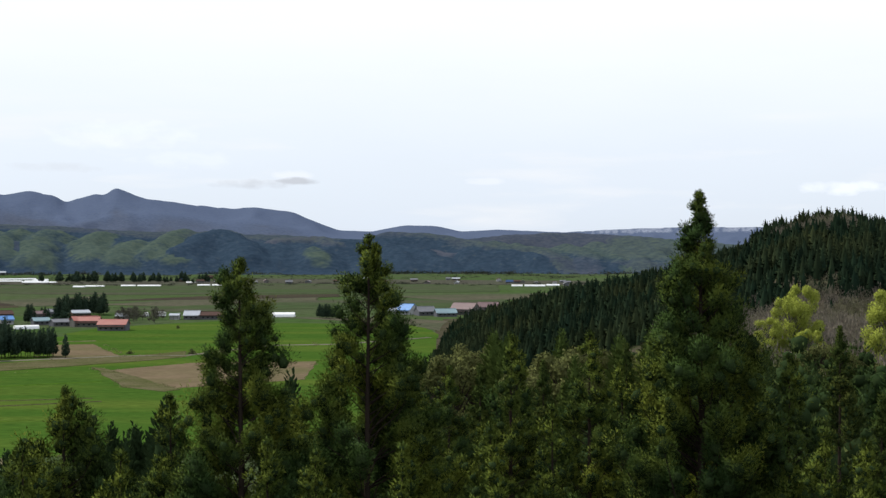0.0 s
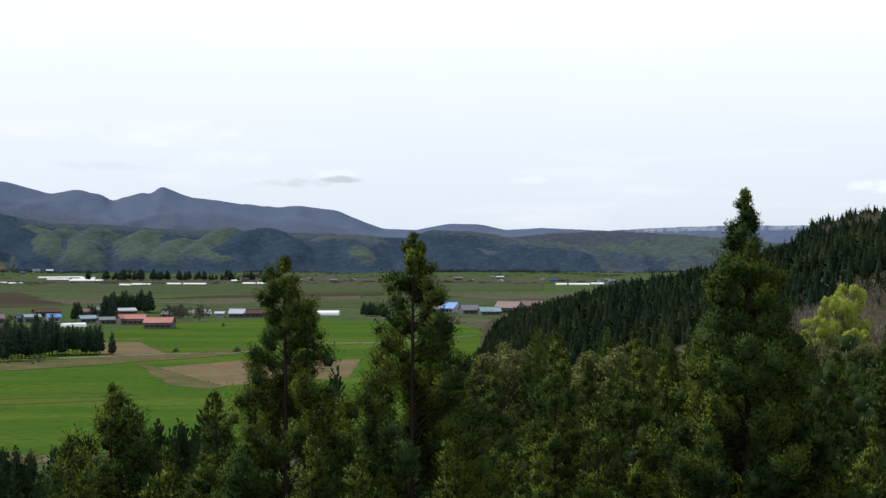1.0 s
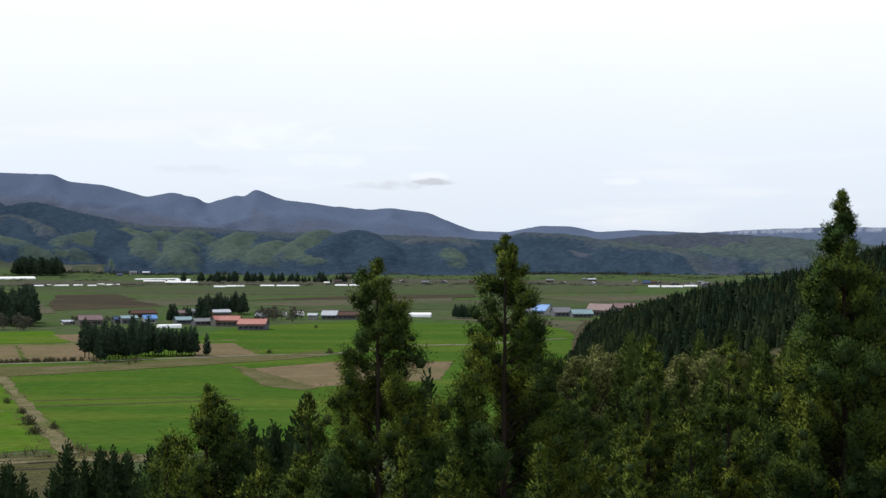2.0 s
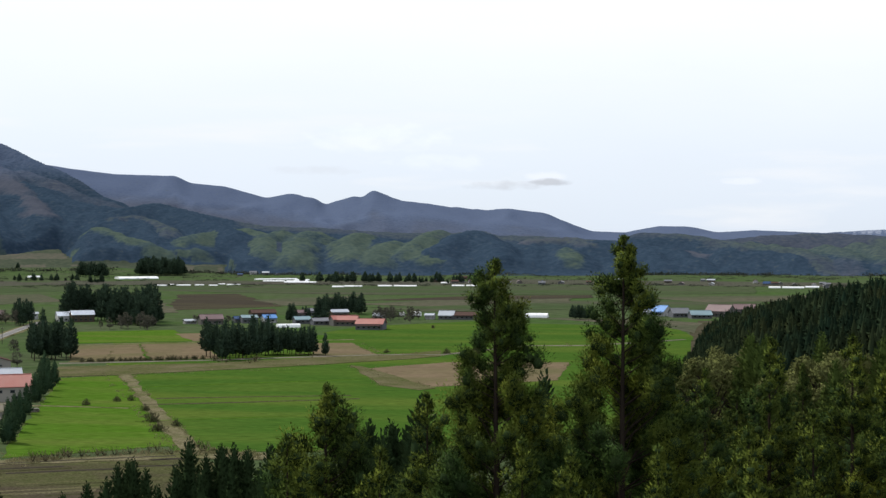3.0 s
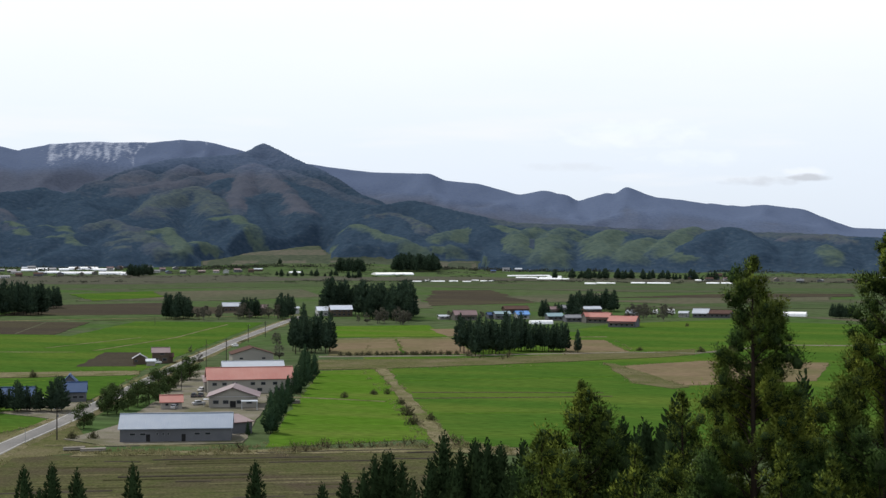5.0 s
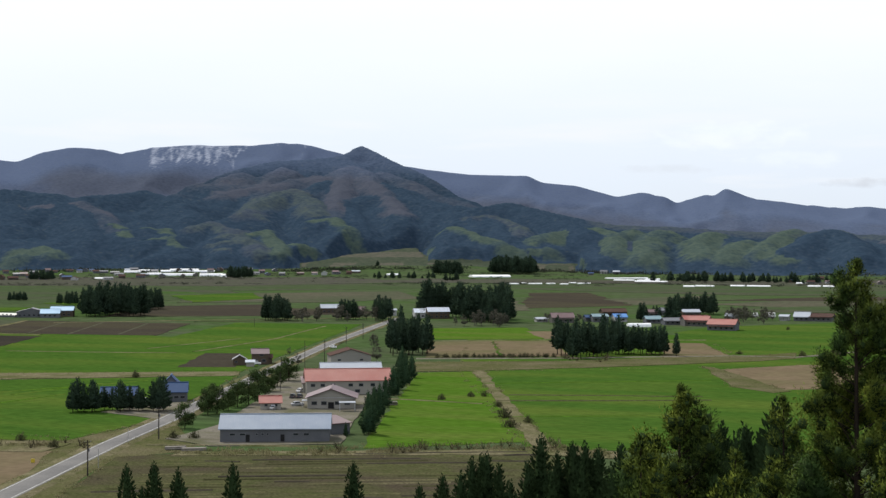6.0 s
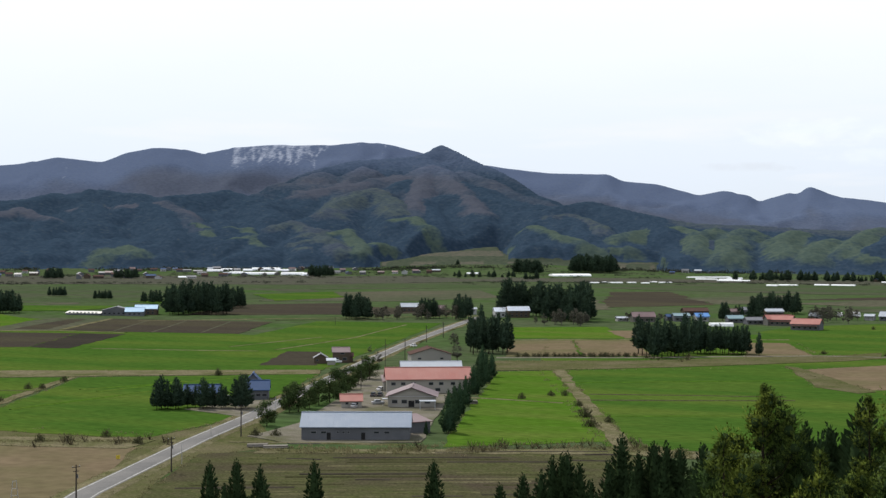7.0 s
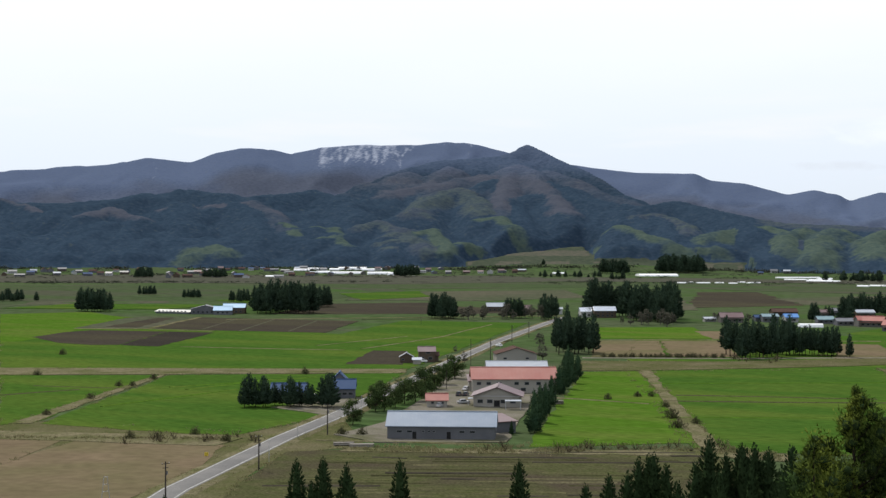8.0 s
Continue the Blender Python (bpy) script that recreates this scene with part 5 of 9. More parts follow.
def trestle(x, y, h, label):
    """A slender steel frame of two legs and cross bars."""
    ob = thing("steel_frame", pose(x, y, height(x, y), 0, 0, math.degrees(math.atan2(-x, y)) + 25), label, "frame")
    for s in (-1, 1):
        v, q = tube([(s * 0.9, 0, -0.3), (s * 0.35, 0, h)], [0.07, 0.06], 6)
        part("leg", raw_mesh("leg", v, q), M["metal"], ob)
    for f in (0.35, 0.65, 0.97):
        w = 0.9 - 0.55 * f
        v, q = tube([(-w, 0, h * f), (w, 0, h * f)], [0.05, 0.05], 6)
        part("crossbar", raw_mesh("crossbar", v, q), M["metal"], ob)
    return ob


def timber_pile(x, y, yaw, L, n, label):
    """Logs stacked in rows."""
    ob = thing("log_pile", pose(x, y, height(x, y) + 0.15, 0, 0, yaw), label, "log pile")
    rng = random.Random(int(L * 10))
    for k in range(n):
        row, col = divmod(k, 4)
        r = rng.uniform(0.16, 0.24)
        v, q = tube([(-L / 2 + rng.uniform(-0.2, 0.2), (col - 1.5 + 0.5 * (row % 2)) * 0.45, 0.2 + row * 0.38), (L / 2 + rng.uniform(-0.2, 0.2), (col - 1.5 + 0.5 * (row % 2)) * 0.45, 0.2 + row * 0.38)], [r, r], 7)
        part("log", raw_mesh("log", v, q), M["timber_pale"], ob)
    return ob


# ---- the valley floor ----
field("meadow", "grass", "green meadow between the tilled plots", [(-330, 820), (-110, 880), (10, 880), (10, 480), (-58, 366), (-128, 356), (-230, 560)], 0.04, category="meadow")
field("field", "grass", "even green crop field in young growth", [(-221.7, 566.7), (-145.5, 621.3), (-95.9, 526.6), (-63.0, 368.9), (-118.4, 354.5), (-124.5, 363.0)], 0.1)
field("field", "grass_light", "bright green rough meadow beside a path", [(-244.0, 550.0), (-225.6, 564.3), (-130.2, 365.8), (-164.3, 337.0), (-175.9, 365.9)], 0.1)
field("field", "soil_pale", "pale tilled plot with dry soil", [(-136.5, 614.3), (-109.2, 653.7), (-55.9, 662.6), (-52.5, 571.5), (-97.5, 535.1)], 0.11)
field("field", "grass", "even green crop field in young growth", [(-79.9, 552.8), (-47.4, 561.8), (-11.0, 662.2), (-15.0, 473.6), (-60.6, 442.4)], 0.1)
field("field", "soil_pale", "pale tilled plot with dry soil", [(-319.3, 734.5), (-290.0, 752.6), (-245.2, 646.2), (-274.7, 628.1)], 0.1)
field("field", "soil_pale", "pale tilled plot with dry soil", [(-289.0, 753.2), (-261.2, 770.5), (-215.3, 660.3), (-243.8, 647.0)], 0.11)
field("field", "soil_pale", "pale tilled plot with dry soil", [(-199.8, 776.1), (-181.8, 780.4), (-145.7, 683.9), (-173.4, 663.7)], 0.12)
field("field", "soil_pale", "pale tilled plot with dry soil", [(-305.3, 849.3), (-284.6, 862.3), (-261.8, 793.1), (-270.2, 782.0)], 0.12)
field("field", "grass_light", "even green crop field in young growth", [(-371.2, 859.0), (-320.9, 890.7), (-272.9, 786.2), (-327.1, 752.5)], 0.1)
field("field", "grass", "even green crop field in young growth", [(-221.4, 872.9), (-215.3, 947.2), (-171.5, 1003.6), (-149.5, 1034.5), (-90.0, 980.3), (-64.9, 770.1), (-121.2, 709.1), (-144.4, 687.4), (-181.7, 799.1)], 0.1)
field("field", "grass", "even green crop field in young growth", [(-111.0, 1002.7), (-16.3, 979.2), (1.9, 837.1), (-85.3, 798.0)], 0.11)
field("field", "far_fallow", "fallow plot of straw and grass", [(-115.9, 1084.5), (-25.7, 1065.7), (24.8, 1000.7), (5.3, 881.5), (-23.6, 979.3)], 0.12)
field("field", "grass", "even green crop field in young growth", [(-449.2, 438.5), (-776.3, 757.7), (-737.6, 823.2), (-467.6, 714.2), (-516.9, 866.7), (-431.9, 885.4), (-309.7, 523.0)], 0.1)
field("field", "grass_light", "even green crop field in young growth beside brown soil", [(-814.6, 795.0), (-786.0, 858.5), (-678.3, 782.2), (-574.3, 576.3), (-577.4, 563.6)], 0.14)
field("field", "soil", "freshly tilled brown field in several beds", [(-597.8, 706.2), (-660.4, 832.4), (-539.2, 846.8), (-482.6, 722.4), (-552.2, 708.1)], 0.16)
field("field", "far_fallow", "fallow plot of dry grass beside tilled soil", [(-638.1, 683.1), (-697.1, 796.2), (-701.3, 821.8), (-660.9, 832.1), (-598.6, 705.8)], 0.17)
field("field", "soil", "narrow tilled bed on a fallow plot", [(-632.7, 703.3), (-682.0, 812.6), (-670.4, 818.3), (-611.5, 710.0)], 0.20)
field("field", "soil", "tilled brown bed", [(-595.4, 604.6), (-612.5, 646.4), (-613.9, 671.4), (-567.3, 684.3), (-512.4, 580.3), (-523.5, 572.5), (-547.2, 575.5)], 0.18)
field("field", "soil_dark", "freshly turned dark brown bed", [(-566.4, 684.7), (-536.9, 689.5), (-487.2, 580.7), (-510.1, 579.0)], 0.19)
field("field", "soil", "small brown plot beside a farmhouse", [(-346.6, 534.6), (-380.5, 610.8), (-364.7, 615.9), (-324.6, 544.5)], 0.16)
field("field", "grass", "even green crop field in young growth", [(-431.6, 421.3), (-379.7, 452.7), (-307.8, 313.4), (-312.0, 304.7)], 0.1)
field("field", "grass", "even green crop field in young growth", [(-376.0, 454.9), (-301.8, 508.8), (-244.0, 360.9), (-241.6, 320.1), (-254.7, 315.2), (-304.3, 312.4)], 0.1)
field("field", "soil_pale", "broad pale brown field by the road", [(-269.6, 288.9), (-231.7, 302.3), (-212.3, 267.1), (-198.9, 227.9), (-183.7, 187.1), (-205.0, 174.8), (-245.0, 220.4)], 0.1)
field("field", "soil_pale", "pale brown field with a grass edge", [(-311.1, 272.3), (-273.4, 288.0), (-254.4, 248.5), (-237.9, 208.3)], 0.12)
field("field", "stubble", "mown field with long windrows", [(-211.7, 299.7), (-196.6, 315.6), (-125.6, 350.3), (-111.8, 338.0), (-81.6, 259.7), (-86.3, 243.5), (-162.3, 199.5), (-182.9, 237.3), (-195.2, 262.8)], 0.1)
field("rough_grass", "rough", "rough grass with dry straw beside the road", [(-358.2, 293.3), (-317.3, 314.2), (-262.5, 324.9), (-243.0, 322.0), (-243.2, 371.5), (-200.0, 318.5), (-210.5, 298.0), (-193.9, 259.0), (-177.7, 228.5), (-164.0, 198.6), (-209.9, 172.0)], 0.05)
field("grass_bank", "straw", "strip of dry straw-coloured grass", [(-461.4, 444.2), (-311.5, 525.2), (-302.2, 508.6), (-435.3, 419.1)], 0.2)
field("grass_bank", "straw", "strip of dry straw-coloured grass", [(-310.4, 290.8), (-253.1, 313.3), (-236.1, 315.2), (-232.8, 299.2), (-269.6, 288.9), (-297.6, 278.9)], 0.2)
field("grass_bank", "rough", "strip of rough straw-coloured grass beside a track", [(-267.3, 601.3), (-208.9, 633.0), (-189.3, 653.7), (-136.9, 705.3), (-124.5, 728.6), (-118.0, 690.7), (-129.9, 669.2), (-173.7, 617.1), (-225.1, 567.8), (-247.0, 554.6)], 0.2)
field("grass_bank", "straw", "strip of dry straw-coloured grass", [(-226.6, 566.9), (-222.7, 569.2), (-168.7, 454.8), (-121.2, 357.6), (-124.5, 353.3), (-148.2, 401.7), (-168.8, 444.9)], 0.2)
field("grass_bank", "straw", "strip of dry straw-coloured grass", [(-311.6, 308.1), (-380.6, 455.1), (-377.1, 454.3), (-306.7, 311.0)], 0.2)
field("grass_bank", "straw", "strip of dry straw-coloured grass", [(-202.0, 313.7), (-166.2, 329.9), (-119.0, 356.5), (-103.0, 355.6), (-99.6, 344.1), (-122.8, 342.7), (-180.5, 315.7), (-200.4, 306.3)], 0.2)
field("scrub", "scrub", "broad strip of grey-brown scrub along the river", [(-1947.4, 1848.3), (-1325.9, 2200.3), (-1069.6, 2334.7), (-656.1, 2265.2), (-290.6, 2311.3), (-259.1, 2060.4), (-593.0, 2047.3), (-896.8, 1957.6), (-1027.9, 1705.8), (-1533.0, 1455.1)], 0.3, rough=4.0)
field("scrub", "scrub", "strip of grey-brown scrub below the far village", [(-331.2, 2484.9), (217.3, 2255.1), (194.2, 2015.6), (-283.4, 2126.9)], 0.32, rough=4.0)
field("grass_bank", "rough", "narrow rough grass strip between plots", [(-147.6, 630.4), (-138.3, 620.0), (-92.7, 530.8), (-97.1, 522.5), (-115.1, 539.1)], 0.2)
field("field", "soil", "far strip of tilled brown soil", [(-632.5, 957.9), (-637.1, 1113.4), (-483.1, 1054.7), (-540.2, 961.0)], 0.12, rough=3.0)
field("field", "soil", "far strip of tilled brown soil", [(-649.7, 901.3), (-731.5, 1081.3), (-661.8, 1158.7), (-551.1, 964.9)], 0.13999999999999999, rough=3.0)
field("field", "far_fallow", "far strip of dry grass", [(-930.2, 920.4), (-1128.5, 1148.2), (-1023.7, 1219.9), (-853.2, 1031.9)], 0.16, rough=3.0)
field("field", "meadow", "far muted green meadow", [(-860.4, 833.9), (-979.6, 996.7), (-828.7, 1097.3), (-792.9, 1210.7), (-799.4, 1373.1), (-905.7, 1503.1), (-641.4, 1809.0), (-843.2, 1955.0), (-1407.9, 1364.3)], 0.18, rough=3.0)
field("field", "soil", "far strip of tilled brown soil", [(-426.0, 1167.5), (-564.0, 1581.7), (-508.8, 1619.6), (-356.5, 1268.6)], 0.2, rough=3.0)
field("field", "far_fallow", "far strip of dry grass", [(-755.5, 1163.1), (-869.5, 1372.0), (-721.9, 1575.8), (-598.8, 1360.5), (-639.9, 1223.0)], 0.22, rough=3.0)
field("field", "far_fallow", "far strip of dry grass", [(-461.0, 1069.0), (-573.3, 1527.5), (-403.2, 1130.8)], 0.24, rough=3.0)
field("field", "far_fallow", "far strip of dry grass", [(-428.6, 1417.5), (-356.1, 1564.8), (-300.4, 1320.1), (-357.9, 1282.3)], 0.26, rough=3.0)
field("field", "meadow", "far muted green meadow", [(-817.1, 1894.6), (-477.9, 2100.0), (-201.8, 2118.6), (75.7, 2064.2), (62.6, 1707.7), (-335.7, 1601.1), (-550.5, 1667.6)], 0.28, rough=3.0)
field("field", "meadow", "far muted green meadow", [(-277.4, 1261.8), (-204.3, 1377.7), (-47.4, 1498.5), (63.8, 1463.0), (46.2, 1280.0), (-130.9, 1224.4), (-213.5, 1172.0)], 0.3, rough=3.0)
field("field", "far_fallow", "far strip of dry grass", [(-306.2, 1325.0), (-228.0, 1537.1), (-132.5, 1571.2), (-119.8, 1420.0), (-234.2, 1285.3)], 0.32, rough=3.0)
field("field", "soil", "far strip of tilled brown soil", [(-323.8, 1424.3), (-230.2, 1592.2), (-112.8, 1628.4), (-106.3, 1534.3), (-215.5, 1453.0)], 0.33999999999999997, rough=3.0)
field("field", "far_fallow", "far strip of dry grass", [(-54.9, 1551.1), (135.2, 1663.1), (121.5, 1494.8), (8.5, 1417.4)], 0.36, rough=3.0)
field("field", "grass", "far strip of green meadow", [(-887.5, 866.1), (-904.5, 967.0), (-777.1, 1021.2), (-766.1, 919.8)], 0.38, rough=3.0)
field("field", "grass", "far green meadow", [(-742.6, 1171.8), (-736.6, 1287.4), (-839.6, 1442.0), (-868.4, 1325.9)], 0.4, rough=3.0)
field("field", "grass", "far strip of green meadow", [(-854.3, 1097.2), (-819.8, 1211.7), (-760.6, 1142.6), (-753.3, 1036.9)], 0.42, rough=3.0)
field("field", "soil_pale", "far pale fallow field", [(-1291.9, 2685.7), (-1195.7, 2729.9), (-1210.8, 2723.1), (-1311.9, 2675.8)], 0.44, rough=3.0)

# ---- roads and tracks ----
ROAD = [(-178.7, 190.0), (-188.8, 222.0), (-197.8, 241.3), (-210.0, 274.5), (-226.6, 319.5), (-242.7, 368.4), (-273.6, 454.2), (-315.7, 571.7), (-361.1, 703.0), (-420.9, 892.4), (-444.4, 970.3)]
strip("road", "asphalt", "narrow worn grey asphalt road between fields", ROAD, 6.0, 0.28, crown=0.08)
strip("verge", "straw", "dry grass verge along the road", ROAD, 10.5, 0.22, category="verge", wobble=0.7)
for off in (-2.55, 2.55):     # worn painted lines along both edges of the road
    line = []
    for i, (x, y) in enumerate(ROAD):
        way = (Vector(ROAD[min(i + 1, len(ROAD) - 1)]) - Vector(ROAD[max(i - 1, 0)])).normalized()
        line.append((x + off * way.y, y - off * way.x))
    strip("edge_line", "worn_line", "worn white line along the edge of the road", line, 0.22, 0.315, category="road marking", wobble=0.04)
strip("track", "gravel", "thin pale farm track", [(-275.4, 619.6), (-214.2, 649.0), (-188.2, 668.7), (-145.7, 695.1), (-119.3, 698.0), (-88.2, 770.3), (-54.0, 779.0), (-7.6, 837.3)], 3.0, 0.30, wobble=0.3)
field("yard", "gravel", "pale gravel yard around the low farm buildings", [(-219.7, 333.0), (-222.8, 363.8), (-250.3, 437.7), (-287.5, 520.6), (-290.2, 544.7), (-256.7, 539.2), (-199.8, 407.8), (-173.1, 341.9), (-201.6, 325.1)], 0.25, category="yard")
field("yard", "gravel", "small gravel yard in front of a farmhouse", [(-273.1, 379.0), (-270.6, 400.1), (-265.8, 419.7), (-252.1, 391.5), (-243.0, 368.2), (-256.9, 373.9)], 0.25, category="yard")
strip("furrow", "soil", "dark furrow of bare soil on a mown field", [(-161.5, 326.8), (-143.0, 337.1), (-124.3, 346.6)], 1.03, 0.26, category="bank", wobble=0.26)
strip("windrow", "rough", "low windrow of cut straw on a mown field", [(-198.1, 297.6), (-194.4, 299.8), (-190.3, 301.3)], 0.95, 0.27, category="bank", wobble=0.24)
strip("furrow", "soil", "dark furrow of bare soil on a mown field", [(-188.2, 301.9), (-184.4, 303.3), (-180.1, 304.1)], 0.47, 0.24, category="bank", wobble=0.12)
strip("furrow", "soil", "dark furrow of bare soil on a mown field", [(-179.0, 307.9), (-161.4, 317.2), (-143.7, 325.9)], 1.02, 0.24, category="bank", wobble=0.26)
strip("windrow", "rough", "low windrow of cut straw on a mown field", [(-142.9, 330.4), (-137.0, 333.5), (-130.7, 335.6)], 0.88, 0.24, category="bank", wobble=0.22)
strip("furrow", "soil", "dark furrow of bare soil on a mown field", [(-127.6, 339.1), (-124.0, 341.5), (-120.1, 342.8)], 1.08, 0.29, category="bank", wobble=0.27)
strip("windrow", "rough", "low windrow of cut straw on a mown field", [(-194.7, 293.8), (-184.9, 298.0), (-175.7, 302.9)], 0.82, 0.21, category="bank", wobble=0.20)
strip("furrow", "stubble_dark", "dark furrow of bare soil on a mown field", [(-173.7, 306.4), (-157.1, 314.7), (-140.7, 323.5)], 0.43, 0.30, category="bank", wobble=0.11)
strip("furrow", "stubble_dark", "dark furrow of bare soil on a mown field", [(-132.2, 329.7), (-128.1, 331.7), (-123.7, 333.0)], 0.62, 0.23, category="bank", wobble=0.15)
strip("furrow", "stubble_dark", "dark furrow of bare soil on a mown field", [(-193.6, 288.9), (-185.2, 293.1), (-176.4, 296.4)], 0.47, 0.32, category="bank", wobble=0.12)
strip("furrow", "stubble_dark", "dark furrow of bare soil on a mown field", [(-172.3, 302.5), (-162.7, 308.0), (-152.6, 312.6)], 0.67, 0.31, category="bank", wobble=0.17)
strip("furrow", "soil", "dark furrow of bare soil on a mown field", [(-151.8, 313.3), (-140.7, 319.4), (-129.4, 324.6)], 0.94, 0.25, category="bank", wobble=0.23)
strip("furrow", "soil", "dark furrow of bare soil on a mown field", [(-128.3, 328.2), (-122.4, 330.4), (-116.5, 332.6)], 0.69, 0.29, category="bank", wobble=0.17)
strip("windrow", "rough", "low windrow of cut straw on a mown field", [(-173.3, 295.7), (-160.2, 302.5), (-147.2, 309.5)], 0.74, 0.26, category="bank", wobble=0.18)
strip("windrow", "rough", "low windrow of cut straw on a mown field", [(-146.7, 311.5), (-130.9, 319.5), (-115.4, 327.8)], 0.62, 0.23, category="bank", wobble=0.15)
strip("windrow", "rough", "low windrow of cut straw on a mown field", [(-189.4, 278.2), (-181.6, 282.2), (-173.6, 286.0)], 0.93, 0.23, category="bank", wobble=0.23)
strip("furrow", "stubble_dark", "dark furrow of bare soil on a mown field", [(-171.2, 289.3), (-160.1, 294.6), (-149.3, 300.4)], 0.9, 0.24, category="bank", wobble=0.23)
strip("furrow", "soil", "dark furrow of bare soil on a mown field", [(-172.6, 282.3), (-159.0, 289.4), (-145.5, 296.5)], 1.05, 0.31, category="bank", wobble=0.26)
strip("windrow", "rough", "low windrow of cut straw on a mown field", [(-142.7, 299.5), (-131.2, 305.7), (-119.9, 312.0)], 0.79, 0.22, category="bank", wobble=0.20)
strip("windrow", "rough", "low windrow of cut straw on a mown field", [(-184.7, 270.0), (-179.6, 272.2), (-174.7, 274.7)], 0.61, 0.21, category="bank", wobble=0.15)
strip("furrow", "stubble_dark", "dark furrow of bare soil on a mown field", [(-173.4, 277.7), (-159.4, 284.7), (-145.6, 291.9)], 1.0, 0.27, category="bank", wobble=0.25)
strip("furrow", "stubble_dark", "dark furrow of bare soil on a mown field", [(-137.2, 299.0), (-125.7, 304.8), (-114.2, 310.2)], 0.57, 0.22, category="bank", wobble=0.14)
strip("windrow", "rough", "low windrow of cut straw on a mown field", [(-185.9, 264.9), (-175.6, 269.7), (-165.4, 274.7)], 1.08, 0.24, category="bank", wobble=0.27)
strip("furrow", "soil", "dark furrow of bare soil on a mown field", [(-158.0, 281.3), (-154.6, 282.7), (-151.2, 284.2)], 1.01, 0.25, category="bank", wobble=0.25)
strip("windrow", "rough", "low windrow of cut straw on a mown field", [(-142.1, 289.9), (-131.6, 294.8), (-121.2, 299.9)], 1.04, 0.23, category="bank", wobble=0.26)
strip("furrow", "stubble_dark", "dark furrow of bare soil on a mown field", [(-112.6, 307.2), (-110.3, 307.9), (-108.1, 308.5)], 0.56, 0.21, category="bank", wobble=0.14)
strip("furrow", "stubble_dark", "dark furrow of bare soil on a mown field", [(-185.1, 258.8), (-171.2, 266.9), (-156.9, 274.4)], 0.71, 0.26, category="bank", wobble=0.18)
strip("windrow", "rough", "low windrow of cut straw on a mown field", [(-149.7, 280.4), (-136.2, 287.2), (-122.9, 294.7)], 1.0, 0.31, category="bank", wobble=0.25)
strip("furrow", "stubble_dark", "dark furrow of bare soil on a mown field", [(-122.7, 296.2), (-117.6, 298.4), (-112.4, 300.4)], 0.37, 0.28, category="bank", wobble=0.09)
strip("furrow", "soil", "dark furrow of bare soil on a mown field", [(-185.6, 254.4), (-174.9, 260.5), (-164.2, 266.5)], 0.93, 0.27, category="bank", wobble=0.23)
strip("furrow", "stubble_dark", "dark furrow of bare soil on a mown field", [(-130.3, 286.5), (-121.7, 291.1), (-113.0, 295.3)], 0.92, 0.20, category="bank", wobble=0.23)
strip("windrow", "rough", "low windrow of cut straw on a mown field", [(-180.3, 252.7), (-170.5, 257.5), (-160.6, 262.1)], 0.75, 0.26, category="bank", wobble=0.19)
strip("windrow", "rough", "low windrow of cut straw on a mown field", [(-160.6, 264.2), (-147.3, 271.0), (-134.1, 278.2)], 0.37, 0.32, category="bank", wobble=0.09)
strip("windrow", "rough", "low windrow of cut straw on a mown field", [(-176.9, 249.4), (-164.4, 256.5), (-151.7, 263.5)], 0.81, 0.22, category="bank", wobble=0.20)
strip("windrow", "rough", "low windrow of cut straw on a mown field", [(-146.3, 267.3), (-142.7, 269.3), (-138.8, 270.8)], 0.78, 0.25, category="bank", wobble=0.20)
strip("windrow", "rough", "low windrow of cut straw on a mown field", [(-133.4, 274.8), (-130.1, 276.3), (-126.8, 277.5)], 1.05, 0.21, category="bank", wobble=0.26)
strip("furrow", "soil", "dark furrow of bare soil on a mown field", [(-120.5, 281.5), (-115.5, 284.3), (-110.3, 286.6)], 0.76, 0.29, category="bank", wobble=0.19)
strip("windrow", "rough", "low windrow of cut straw on a mown field", [(-105.9, 290.7), (-104.0, 291.2), (-102.3, 292.1)], 0.88, 0.21, category="bank", wobble=0.22)
strip("windrow", "rough", "low windrow of cut straw on a mown field", [(-154.1, 257.8), (-146.7, 261.5), (-139.6, 265.8)], 0.46, 0.28, category="bank", wobble=0.12)
strip("furrow", "soil", "dark furrow of bare soil on a mown field", [(-137.3, 267.3), (-132.8, 269.8), (-128.2, 272.1)], 0.82, 0.23, category="bank", wobble=0.20)
strip("furrow", "soil", "dark furrow of bare soil on a mown field", [(-125.5, 275.2), (-114.2, 281.2), (-102.8, 286.9)], 0.62, 0.28, category="bank", wobble=0.15)
strip("bund", "stubble", "narrow grassy bund between plots", [(-175.1, 459.1), (-142.7, 473.2), (-111.2, 489.0)], 0.8, 0.31, category="bank", wobble=0.20)
strip("bund", "straw", "pale grassy strip between tilled beds", [(-635.9, 680.7), (-594.8, 700.8), (-546.6, 700.9)], 3.0, 0.30, category="bank", wobble=0.5)
strip("bund", "straw", "pale grassy strip between tilled beds", [(-598.6, 705.8), (-630.1, 769.1), (-660.9, 832.1)], 3.2, 0.30, category="bank", wobble=0.5)
strip("bund", "far_fallow", "thin grassy strip between tilled beds", [(-564.1, 712.4), (-592.4, 765.7), (-624.8, 826.9)], 0.9, 0.26, category="bank", wobble=0.2)
strip("bund", "far_fallow", "thin grassy strip between tilled beds", [(-534.8, 709.9), (-563.8, 766.3), (-597.4, 831.4)], 0.9, 0.26, category="bank", wobble=0.2)
